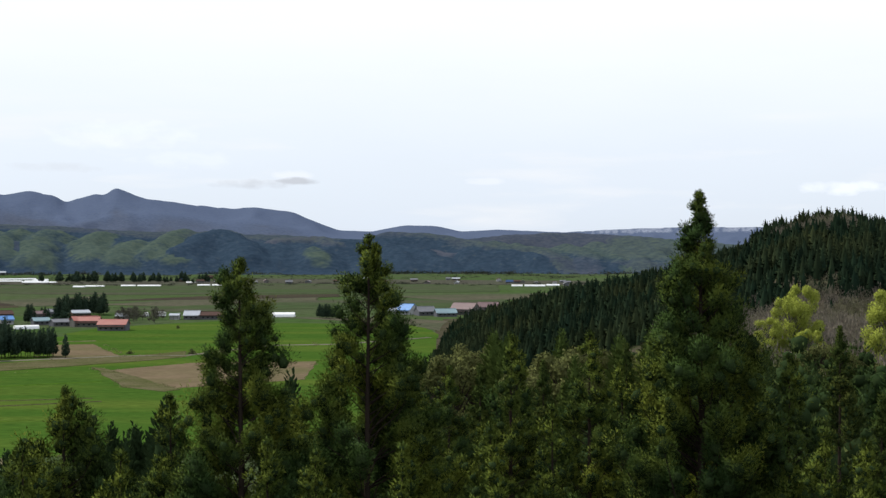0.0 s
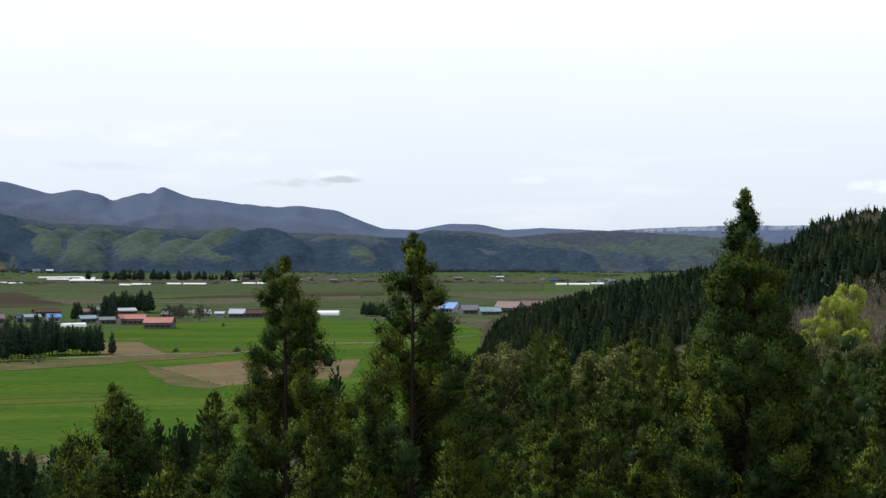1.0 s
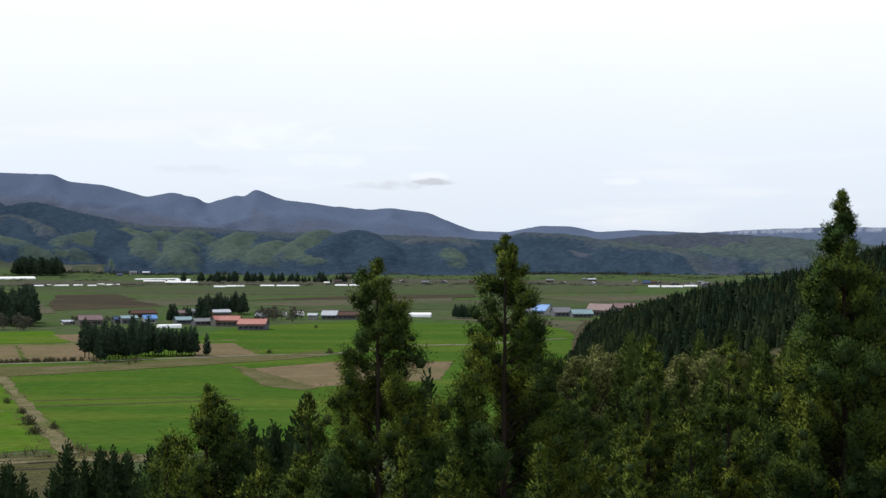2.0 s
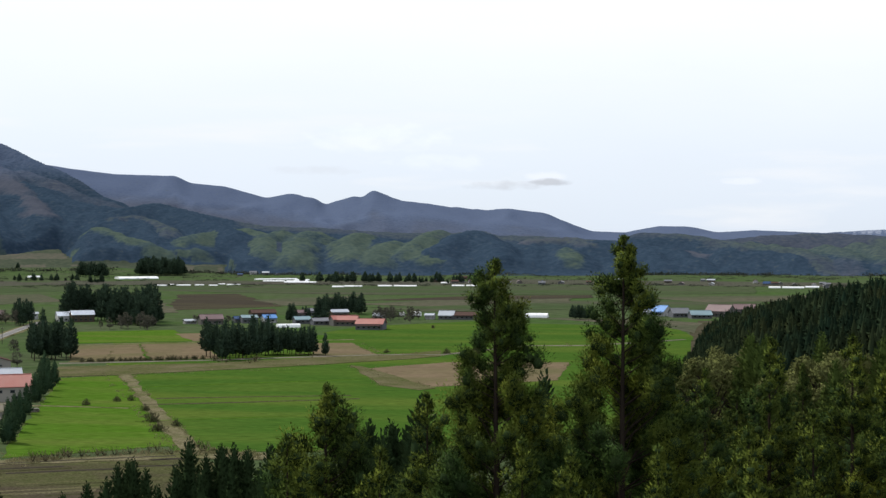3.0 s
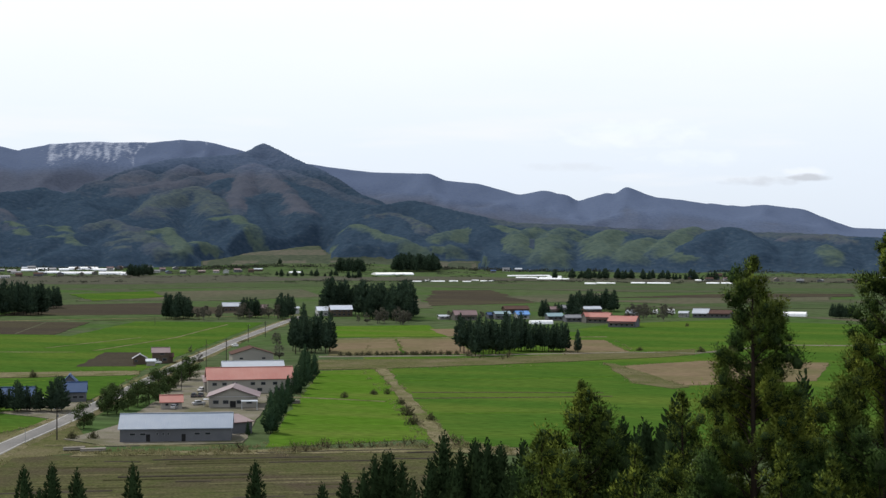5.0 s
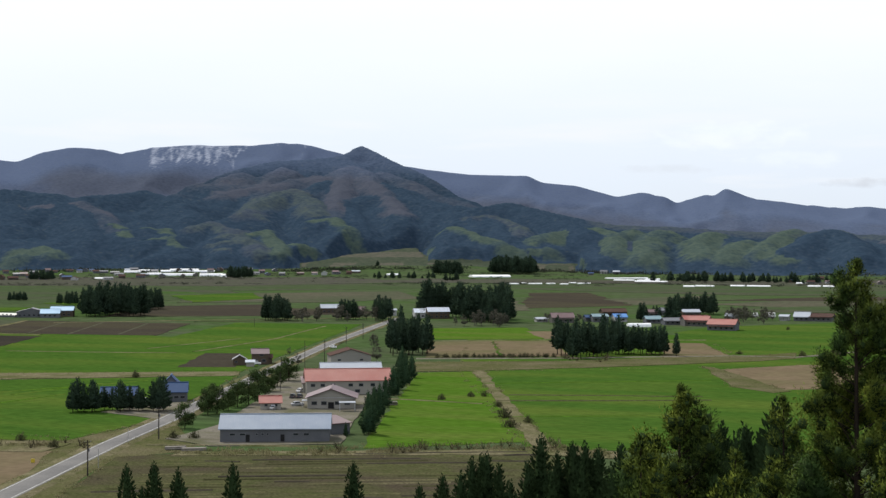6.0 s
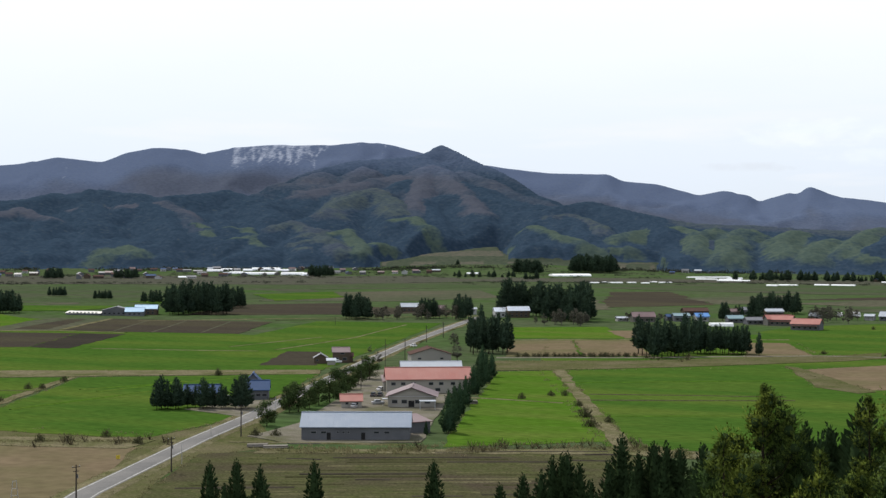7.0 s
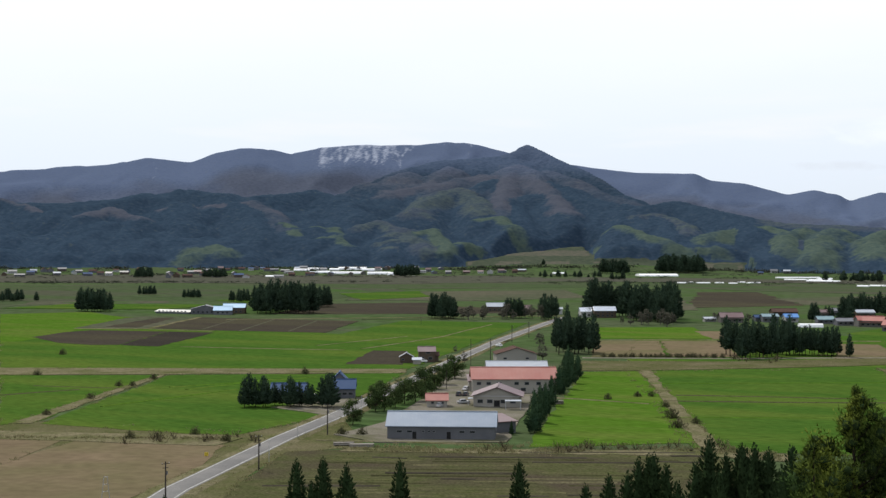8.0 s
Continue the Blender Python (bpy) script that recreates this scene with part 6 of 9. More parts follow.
strip("bund", "far_fallow", "thin grassy strip between tilled beds", [(-507.2, 720.1), (-533.8, 773.4), (-564.4, 834.5)], 0.9, 0.26, category="bank", wobble=0.2)
strip("bund", "straw", "narrow grassy bund between plots", [(-226.7, 451.9), (-200.7, 450.5), (-175.9, 448.5)], 1.0, 0.26, category="bank", wobble=0.25)
strip("bund", "stubble", "narrow grassy bund between plots", [(-178.5, 479.1), (-147.9, 489.9), (-116.5, 499.3)], 0.8, 0.28, category="bank", wobble=0.20)
strip("bund", "straw", "narrow grassy bund between plots", [(-188.4, 691.4), (-158.4, 696.6), (-127.2, 698.1)], 0.8, 0.30, category="bank", wobble=0.20)
strip("bund", "straw", "narrow grassy bund between plots", [(-476.4, 584.9), (-433.6, 594.7), (-394.2, 607.0)], 1.0, 0.26, category="bank", wobble=0.25)
strip("bund", "straw", "narrow grassy bund between plots", [(-424.1, 627.1), (-424.0, 669.2), (-424.1, 716.1)], 1.0, 0.21, category="bank", wobble=0.25)
strip("bund", "grass_light", "narrow grassy bund between plots", [(-343.0, 415.1), (-332.3, 443.6), (-321.8, 475.9)], 0.8, 0.29, category="bank", wobble=0.20)
strip("bund", "stubble", "narrow grassy bund between plots", [(-388.4, 395.3), (-369.8, 399.7), (-352.1, 404.7)], 0.8, 0.20, category="bank", wobble=0.20)
strip("bund", "grass_light", "narrow grassy bund between plots", [(-332.6, 411.6), (-331.1, 433.6), (-330.8, 459.1)], 1.6, 0.24, category="bank", wobble=0.35)
strip("bund", "straw", "narrow grassy bund between plots", [(-391.5, 617.9), (-397.4, 665.3), (-405.6, 721.6)], 1.2, 0.24, category="bank", wobble=0.30)
strip("bund", "straw", "narrow grassy bund between plots", [(-405.6, 721.6), (-424.2, 785.4), (-442.5, 853.6)], 1.2, 0.20, category="bank", wobble=0.30)
strip("bund", "grass_light", "narrow grassy bund between plots", [(-320.1, 354.8), (-318.9, 385.9), (-317.5, 420.6)], 0.8, 0.30, category="bank", wobble=0.20)
strip("bund", "stubble", "narrow grassy bund between plots", [(-373.1, 364.3), (-369.4, 378.7), (-364.4, 392.5)], 0.8, 0.29, category="bank", wobble=0.20)
strip("bund", "straw", "narrow grassy bund between plots", [(-625.6, 815.8), (-542.6, 900.6), (-451.7, 986.1)], 2.0, 0.32, category="bank", wobble=0.35)
strip("bund", "stubble", "narrow grassy bund between plots", [(-548.2, 865.2), (-519.6, 888.7), (-486.4, 904.6)], 1.0, 0.29, category="bank", wobble=0.25)
strip("bund", "grass_light", "narrow grassy bund between plots", [(-160.5, 413.8), (-130.8, 429.6), (-101.3, 445.5)], 0.5, 0.28, category="bank", wobble=0.12)
strip("bund", "grass_light", "narrow grassy bund between plots", [(-202.0, 515.1), (-165.0, 538.2), (-127.9, 562.2)], 0.5, 0.31, category="bank", wobble=0.12)
strip("bund", "straw", "narrow grassy bund between plots", [(-320.4, 739.4), (-291.0, 760.6), (-259.6, 777.1)], 1.4, 0.32, category="bank", wobble=0.35)
strip("bund", "straw", "narrow grassy bund between plots", [(-205.8, 799.4), (-196.5, 804.3), (-186.9, 808.9)], 1.2, 0.29, category="bank", wobble=0.30)
strip("bund", "grass_light", "narrow grassy bund between plots", [(-178.2, 839.3), (-129.6, 862.6), (-77.8, 882.6)], 1.0, 0.23, category="bank", wobble=0.25)
strip("bund", "straw", "narrow grassy bund between plots", [(-217.1, 321.1), (-195.7, 329.2), (-174.2, 336.2)], 1.0, 0.27, category="bank", wobble=0.25)

# ---- farm buildings by the road ----
house("shed", "long low shed with a pale blue-grey sheet roof", -192.7, 343.8, 25.7, 27.9, 12, 3.6, 3.0, "wall_grey", "roof_blue_grey", category="shed", seams=30, windows=[("f", -10.8, 1.8, 1.5, 0.7), ("f", -8.2, 1.8, 1.5, 0.7), ("f", 5.4, 1.8, 1.5, 0.7), ("f", 8.1, 1.8, 1.5, 0.7), ("f", -4.6, 1.9, 0.7, 0.6), ("f", -3.1, 1.9, 0.7, 0.6), ("f", -1.8, 1.9, 0.7, 0.6)], doors=[("f", -6.9, 0, 1.0, 2.1), ("f", 2.0, 0, 1.0, 2.1)])
house("lean_to", "small annex with a pinkish sloping roof", -185.2, 361.7, 56.3, 5.8, 8, 3.0, 1.2, "wall_grey", "roof_pink", ridge="flat", category="annex")
house("small_shed", "small hut with a salmon red roof", -230.6, 407.8, 30.7, 6.3, 6, 2.4, 1.7, "wall_light", "roof_red", category="shed", windows=[("f", -1.4, 1.2, 1.0, 0.8), ("f", 1.6, 1.2, 1.0, 0.8)])
house("hall", "gabled single-storey hall with a weathered pinkish roof", -216.4, 421.8, 24.6, 14.6, 14, 3.6, 2.6, "wall_light", "roof_mauve", ridge="y", pediment="wall_light", over=0.9, category="hall", windows=[("f", -5.2, 1.3, 1.8, 1.2), ("f", -2.2, 1.3, 1.8, 1.2), ("f", 2.0, 1.3, 1.8, 1.2), ("f", 5.0, 1.3, 1.8, 1.2)], doors=[("f", 0, 0, 1.8, 2.2)])
house("main_building", "long two-storey building with a salmon red roof", -231.8, 463.2, 31.0, 28.7, 13, 5.0, 3.4, "wall_light", "roof_red", category="building", seams=22, windows=[("f", -12.1, 2.9, 1.6, 1.1), ("f", -8.8, 2.9, 1.6, 1.1), ("f", -5.3, 2.9, 1.6, 1.1), ("f", 0.7, 2.9, 1.6, 1.1), ("f", 4.2, 2.9, 1.6, 1.1), ("f", 8.2, 2.9, 1.6, 1.1), ("f", -9.0, 0.8, 1.8, 1.2), ("f", -3.0, 0.8, 1.8, 1.2), ("f", 3.0, 0.8, 1.8, 1.2), ("f", 9.0, 0.8, 1.8, 1.2)])
house("long_shed", "long shed with a whitish sheet roof", -258.5, 519.3, 31.3, 22.9, 9, 3.6, 2.2, "wall_grey", "roof_white", category="shed", seams=14)
house("workshop", "grey gabled workshop with a dark-edged roof", -289.1, 579.4, 33.5, 17.2, 14, 4.2, 2.6, "wall_light", "roof_brown", ridge="y", category="workshop", windows=[("f", -5.0, 2.0, 1.5, 0.8), ("f", 4.5, 2.0, 1.5, 0.8)])
house("farmhouse", "two-storey wooden farmhouse with a dull grey roof", -325.4, 566.3, 32.0, 7.0, 8, 4.6, 1.8, "wall_wood", "roof_mauve", windows=[("f", -2.0, 1.0, 1.8, 1.3), ("f", 1.5, 1.0, 1.8, 1.3), ("f", 0.5, 3.6, 2.0, 1.1)])
house("outbuilding", "low gabled outbuilding beside a farmhouse", -329.6, 556.3, 30.8, 5.6, 6, 2.6, 1.6, "wall_wood", "roof_grey", ridge="y", windows=[("f", -1.5, 1.2, 1.2, 0.8)])
house("farmhouse", "farmhouse with dull navy blue roofs behind trees", -271.0, 417.6, 30.8, 6.6, 9, 3.4, 2.6, "wall_grey", "roof_navy", windows=[("f", 0.0, 1.2, 1.6, 1.0), ("f", 2.0, 1.2, 1.6, 1.0)])
house("farmhouse", "farmhouse wing with a dull navy blue roof", -278.1, 425.2, 30.5, 4.5, 7, 5.4, 2.2, "wall_grey", "roof_navy", ridge="y")
house("outbuilding", "dark wooden barn behind garden trees", -282.4, 401.8, 31.1, 10.9, 8, 3.2, 2.2, "wall_wood", "roof_navy")
canopy(-205.9, 411.5, 29, 5.0, 4.0, 2.6, "roof_white", "open carport with a whitish flat roof beside the hall")
canopy(-222.7, 416.7, 29, 3.0, 3.0, 2.0, "roof_white", "small open shelter with a white cover in the yard")
house("outbuilding", "low annex with a dark red roof beside the long building", -246.1, 459.8, 31.0, 2.3, 10, 3.6, 1.4, "wall_light", "roof_pink", ridge="flat")
house("outbuilding", "low white lean-to in front of a farmhouse", -321.5, 551.3, 31.3, 3.3, 4, 1.8, 0.7, "wall_light", "roof_white", ridge="flat", category="annex")
house("outbuilding", "small dark shed beside a farmhouse", -322.7, 569.8, 34.5, 1.9, 4, 2.6, 1.2, "wall_wood", "roof_brown", category="shed")
TALL_GRASS = [(-202.7, 309.7), (-170.6, 326.2), (-154.3, 336.9), (-118.4, 354.5), (-101.3, 349.7)]
BANK_GRASS = [(-301.2, 282.2), (-273.8, 293.0), (-248.7, 307.8), (-233.3, 311.6)]

# ---- hamlets on the plain ----
house("barn", "wide gabled barn with a grey roof", -694.1, 881.1, 32.9, 20.6, 14, 3.8, 2.6, "wall_grey", "roof_grey", ridge="y")
house("farmhouse", "farmhouse with a light blue roof", -676.6, 879.1, 32.8, 13.1, 12, 3.2, 2.8, "wall_grey", "roof_sky")
house("farmhouse", "farmhouse with a bright blue roof", -679.0, 896.0, 30, 16.0, 10, 4.6, 2.6, "wall_wood", "roof_sky")
house("long_shed", "long low shed with a whitish roof", -716.2, 873.7, 4, 30.2, 9, 1.4, 1.3, "wall_grey", "film_dull", category="shed")
house("farmhouse", "farmhouse with a shining pale roof beside a cedar grove", -433.4, 984.5, 32.7, 11.3, 12, 4.0, 2.6, "wall_white", "roof_shine")
house("farmhouse", "long farmhouse with a whitish roof beside a cedar grove", -419.7, 982.1, 32.6, 15.2, 10, 5.0, 2.8, "wall_wood", "roof_shine")
house("outbuilding", "small white outbuilding by the road", -467.8, 1010.6, 32.6, 4.3, 5, 4.0, 1.0, "wall_white", "roof_white")
house("farmhouse", "distant farmhouse behind garden trees", -530.2, 1030.1, 33.2, 14.8, 10, 4.0, 2.6, "wall_wood", "roof_white")
house("farmhouse", "distant brown farmhouse behind garden trees", -490.8, 998.2, 32.9, 8.5, 9, 4.0, 2.6, "wall_wood", "roof_pink")
house("farmhouse", "small white-roofed hut in the hamlet", -336.8, 967.3, 32.3, 8.0, 6.8, 2.1, 0.8, "wall_white", "roof_white", porch=True, group="houses of the hamlet")
house("farmhouse", "farmhouse with a broad pinkish roof in the hamlet", -320.5, 962.1, 32.5, 15.1, 10.2, 3.7, 2.8, "wall_cream", "roof_pink", porch=True, group="houses of the hamlet")
house("farmhouse", "low house with a navy roof in the hamlet", -308.9, 985.6, 32.3, 5.8, 7.6499999999999995, 2.9, 1.4, "wall_grey", "roof_navy", porch=True, group="houses of the hamlet")
house("farmhouse", "house with a teal roof in the hamlet", -300.5, 982.6, 32.1, 10.7, 8.5, 3.8, 1.5, "wall_grey", "roof_teal", porch=True, group="houses of the hamlet")
house("farmhouse", "farmhouse with a dark brown roof in the hamlet", -313.6, 1060.1, 32.5, 18.0, 10.2, 3.8, 2.1, "wall_wood", "roof_brown", porch=True, group="houses of the hamlet")
house("farmhouse", "house with a strong blue roof in the hamlet", -288.5, 990.2, 32.4, 8.8, 8.5, 3.4, 2.0, "wall_white", "roof_blue", porch=True, group="houses of the hamlet")
house("farmhouse", "house with a grey-teal roof in the hamlet", -262.8, 980.2, 32.2, 10.5, 7.6499999999999995, 3.0, 1.8, "wall_grey", "roof_teal", porch=True, group="houses of the hamlet")
house("farmhouse", "house with a reddish roof in the hamlet", -287.5, 1065.3, 32.6, 10.6, 7.6499999999999995, 3.8, 1.7, "wall_cream", "roof_pink", porch=True, group="houses of the hamlet")
house("farmhouse", "house with a grey roof in the hamlet", -285.2, 1097.5, 32.7, 8.0, 7.6499999999999995, 3.8, 1.8, "wall_grey", "roof_grey", porch=True, group="houses of the hamlet")
house("farmhouse", "low grey house in the hamlet", -245.3, 967.0, 32.4, 14.0, 8.5, 2.8, 1.7, "wall_grey", "roof_grey", porch=True, group="houses of the hamlet")
house("farmhouse", "farmhouse with a salmon red roof in the hamlet", -229.4, 961.7, 32.5, 16.9, 9.35, 4.1, 2.4, "wall_cream", "roof_red", porch=True, group="houses of the hamlet")
house("farmhouse", "wooden farmhouse with a whitish roof in the hamlet", -264.0, 1090.9, 32.6, 13.2, 8.5, 3.4, 1.7, "wall_wood", "roof_white", porch=True, group="houses of the hamlet")
house("farmhouse", "large farmhouse with a salmon red roof in the hamlet", -200.5, 914.2, -1.0, 17.1, 11.9, 3.8, 2.9, "wall_grey", "roof_red", porch=True, group="houses of the hamlet")
house("farmhouse", "farmhouse with a salmon red roof in the hamlet", -226.5, 958.8, -0.8, 15.2, 9.35, 3.9, 2.5, "wall_cream", "roof_red", porch=True, group="houses of the hamlet")
house("farmhouse", "house with a whitish roof in the hamlet", -221.9, 1039.4, -0.8, 7.4, 7.6499999999999995, 3.4, 1.5, "wall_white", "roof_white", porch=True, group="houses of the hamlet")
house("farmhouse", "small white hut in the hamlet", -188.3, 1054.7, -0.9, 6.4, 6.8, 3.0, 1.1, "wall_white", "roof_white", porch=True, group="houses of the hamlet")
house("farmhouse", "barn with a pale roof in the hamlet", -176.2, 1056.3, -1.1, 10.7, 10.2, 3.1, 2.9, "wall_grey", "roof_white", porch=True, group="houses of the hamlet")
house("farmhouse", "barn with a dark roof in the hamlet", -162.9, 1056.1, -0.7, 15.8, 10.2, 3.1, 2.2, "wall_grey", "roof_brown", porch=True, group="houses of the hamlet")
house("farmhouse", "barn with a strong blue roof in the hamlet", -28.2, 1135.0, -32, 14.8, 12.5, 3.6, 4.2, "wall_white", "roof_blue", porch=True, group="houses of the hamlet")
house("farmhouse", "white farm building in the hamlet", -37.8, 1133.1, -1.0, 5.9, 7.6499999999999995, 3.1, 1.5, "wall_white", "roof_white", porch=True, group="houses of the hamlet")
house("farmhouse", "farm building with a dark grey roof in the hamlet", -13.5, 1116.1, 20, 13.0, 11.5, 3.2, 3.4, "wall_grey", "roof_grey", porch=True, group="houses of the hamlet")
house("farmhouse", "farm building with a pale blue roof in the hamlet", 1.6, 1098.6, 14, 15.0, 10.5, 2.8, 2.8, "wall_grey", "roof_teal", porch=True, group="houses of the hamlet")
house("farmhouse", "large farmhouse with a brownish pink roof in the hamlet", 16.6, 1128.4, -28, 18.5, 13, 4.4, 4.4, "wall_cream", "roof_pink", porch=True, group="houses of the hamlet")
house("farmhouse", "farmhouse with a brownish pink roof in the hamlet", 35.0, 1160.2, -10, 16.0, 11.2, 4.6, 3.4, "wall_cream", "roof_pink", porch=True, group="houses of the hamlet")
greenhouse(-258.1, 930.2, 32.2, 15.0, 5, 2.4)
greenhouse(-115.8, 1093.4, -0.7, 16.1, 8, 3.2)
greenhouse(-207.9, 1104.0, -0.8, 7.1, 8, 3.4)
greenhouse(-218.4, 1104.1, 0.0, 3.0, 7, 3)
greenhouse(-923.6, 2385.9, 37.2, 66.9, 30, 4)
greenhouse(-1122.2, 2420.8, 37.7, 20.5, 10, 3)
greenhouse(-686.0, 2396.9, 36.7, 73.1, 8, 2.0)
greenhouse(-626.8, 2338.4, 36.5, 23.9, 8, 2.0)
greenhouse(-724.0, 1961.7, 35.8, 15.9, 6, 1.6)
greenhouse(-723.5, 2001.2, 35.9, 8.0, 6, 1.6)
greenhouse(-698.7, 1979.8, 35.7, 19.2, 6, 1.6)
greenhouse(-654.0, 1973.8, 35.4, 11.0, 6, 1.6)
greenhouse(-664.8, 2043.6, 35.5, 9.8, 6, 1.6)
greenhouse(-640.3, 2021.7, 35.6, 18.6, 6, 1.6)
greenhouse(-680.1, 1993.1, 35.8, 12.0, 6, 1.6)
greenhouse(-465.1, 1918.4, -1.6, 14.5, 7, 2.0)
greenhouse(-450.9, 1945.9, -1.7, 24.3, 7, 2.0)
greenhouse(-413.5, 1973.5, -1.5, 18.7, 7, 2.0)
greenhouse(-385.8, 1972.8, -1.7, 30.6, 7, 2.0)
greenhouse(-363.7, 2163.8, -1.4, 12.2, 7, 2.0)
greenhouse(-318.5, 2000.3, -1.7, 16.7, 7, 2.0)
greenhouse(-300.0, 1999.8, -2.0, 14.4, 7, 2.0)
greenhouse(-645.8, 2245.5, -2.0, 34.2, 7, 2.0)
greenhouse(-607.8, 2244.2, -1.8, 34.9, 7, 2.0)
greenhouse(-583.5, 2170.8, -1.9, 49.5, 7, 2.0)
greenhouse(96.6, 1958.9, -1.6, 14.7, 7, 2.2)
greenhouse(119.8, 1958.2, -1.5, 27.3, 7, 2.2)
greenhouse(145.4, 1986.8, -1.7, 17.2, 7, 2.2)
greenhouse(-1562, 2432, 33.5, 53.6, 16, 5.5)
greenhouse(-1582.2, 2398.8, 35.0, 18.3, 16, 4)
greenhouse(-1477.9, 2277.8, 36.8, 58.2, 16, 4.5)
greenhouse(-1544.8, 2305.3, 35.5, 24.9, 16, 4)
greenhouse(-1403.2, 2270.2, 37.8, 40.3, 16, 5)
greenhouse(-1343.8, 2250.1, 37.6, 48.6, 16, 5)
greenhouse(-1623.6, 2350.2, 35.9, 29.9, 16, 4)
greenhouse(-1435.0, 1998.3, 37.2, 27.5, 16, 2.5)
greenhouse(-1624, 2391, 36.8, 22.7, 16, 4)
greenhouse(-1523.1, 2439.4, 34.0, 39.0, 16, 3.5)

# ---- villages at the foot of the mountains ----
house("farmhouse", "distant village house with a grey roof below the mountains", -1835, 1800, 133, 15.1, 8.0, 4.0, 2.2, "wall_wood", "roof_grey", group="village houses")
house("farmhouse", "distant village house with a grey roof below the mountains", -1960, 1941, 51, 16.1, 8.6, 4.2, 2.3, "wall_white", "roof_grey", group="village houses")
house("farmhouse", "distant village house with a grey roof below the mountains", -1777, 1776, 49, 16.2, 7.1, 3.1, 1.7, "wall_grey", "roof_grey", group="village houses")
house("farmhouse", "distant village house with a navy blue roof below the mountains", -1852, 1877, 38, 13.2, 10.1, 4.9, 2.7, "wall_grey", "roof_navy", group="village houses")
house("farmhouse", "distant village house with a whitish roof below the mountains", -1939, 1972, 48, 11.3, 7.1, 4.7, 2.6, "wall_grey", "roof_white", group="village houses")
house("farmhouse", "distant village house with a dark brown roof below the mountains", -1957, 2016, 142, 14.9, 10.6, 4.9, 2.7, "wall_grey", "roof_brown", group="village houses")
house("farmhouse", "distant village house with a dark brown roof below the mountains", -1947, 2022, 142, 13.7, 10.5, 4.7, 2.6, "wall_grey", "roof_brown", group="village houses")
house("farmhouse", "distant village house with a whitish roof below the mountains", -1810, 1895, 48, 12.2, 9.7, 3.7, 2.1, "wall_grey", "roof_white", group="village houses")
house("farmhouse", "distant village house with a grey roof below the mountains", -1955, 2060, 48, 15.7, 8.5, 4.5, 2.5, "wall_wood", "roof_grey", group="village houses")
house("farmhouse", "distant village house with a navy blue roof below the mountains", -1851, 1980, 143, 12.1, 7.7, 4.0, 2.2, "wall_white", "roof_navy", group="village houses")
house("farmhouse", "distant village house with a grey roof below the mountains", -1892, 2036, 50, 11.8, 10.4, 3.7, 2.0, "wall_grey", "roof_grey", group="village houses")
house("farmhouse", "distant village house with a navy blue roof below the mountains", -1714, 1865, 53, 14.9, 10.2, 4.0, 2.2, "wall_grey", "roof_navy", group="village houses")
house("farmhouse", "distant village house with a dark brown roof below the mountains", -1880, 2060, 30, 13.4, 10.8, 3.8, 2.1, "wall_grey", "roof_brown", group="village houses")
house("farmhouse", "distant village house with a dark brown roof below the mountains", -1736, 1920, 49, 11.6, 9.4, 4.6, 2.5, "wall_cream", "roof_brown", group="village houses")
house("farmhouse", "distant village house with a grey roof below the mountains", -1713, 1916, 30, 11.0, 10.4, 4.3, 2.4, "wall_white", "roof_grey", group="village houses")
house("farmhouse", "distant village house with a dark brown roof below the mountains", -1869, 2109, 36, 9.9, 9.5, 3.7, 2.0, "wall_white", "roof_brown", group="village houses")
house("farmhouse", "distant village house with a grey roof below the mountains", -1757, 2004, 30, 14.2, 8.2, 4.4, 2.4, "wall_wood", "roof_grey", group="village houses")
house("farmhouse", "distant village house with a navy blue roof below the mountains", -1822, 2088, 129, 10.5, 7.4, 4.8, 2.6, "wall_grey", "roof_navy", group="village houses")
house("farmhouse", "distant village house with a dark brown roof below the mountains", -1842, 2140, 139, 12.2, 7.1, 4.9, 2.7, "wall_wood", "roof_brown", group="village houses")
house("farmhouse", "distant village house with a dark brown roof below the mountains", -1738, 2039, 132, 14.6, 8.8, 4.0, 2.2, "wall_white", "roof_brown", group="village houses")
house("farmhouse", "distant village house with a pinkish roof below the mountains", -1512, 1826, 123, 9.5, 7.3, 4.7, 2.6, "wall_grey", "roof_pink", group="village houses")
house("farmhouse", "distant village house with a grey roof below the mountains", -1641, 1985, 140, 17.0, 9.6, 4.6, 2.5, "wall_grey", "roof_grey", group="village houses")
house("farmhouse", "distant village house with a dark brown roof below the mountains", -1523, 1859, 121, 16.0, 8.5, 4.9, 2.7, "wall_wood", "roof_brown", group="village houses")
house("farmhouse", "distant village house with a dark brown roof below the mountains", -1793, 2200, 46, 10.4, 7.7, 4.0, 2.2, "wall_grey", "roof_brown", group="village houses")
house("farmhouse", "distant village house with a dark brown roof below the mountains", -1507, 1866, 44, 15.1, 10.2, 3.7, 2.0, "wall_wood", "roof_brown", group="village houses")
house("farmhouse", "distant village house with a grey roof below the mountains", -1695, 2110, 35, 12.9, 10.7, 4.0, 2.2, "wall_grey", "roof_grey", group="village houses")
house("farmhouse", "distant village house with a pinkish roof below the mountains", -1671, 2098, 34, 12.7, 9.6, 4.9, 2.7, "wall_cream", "roof_pink", group="village houses")
house("farmhouse", "distant village house with a dark brown roof below the mountains", -1583, 2003, 44, 13.0, 9.1, 4.3, 2.4, "wall_grey", "roof_brown", group="village houses")
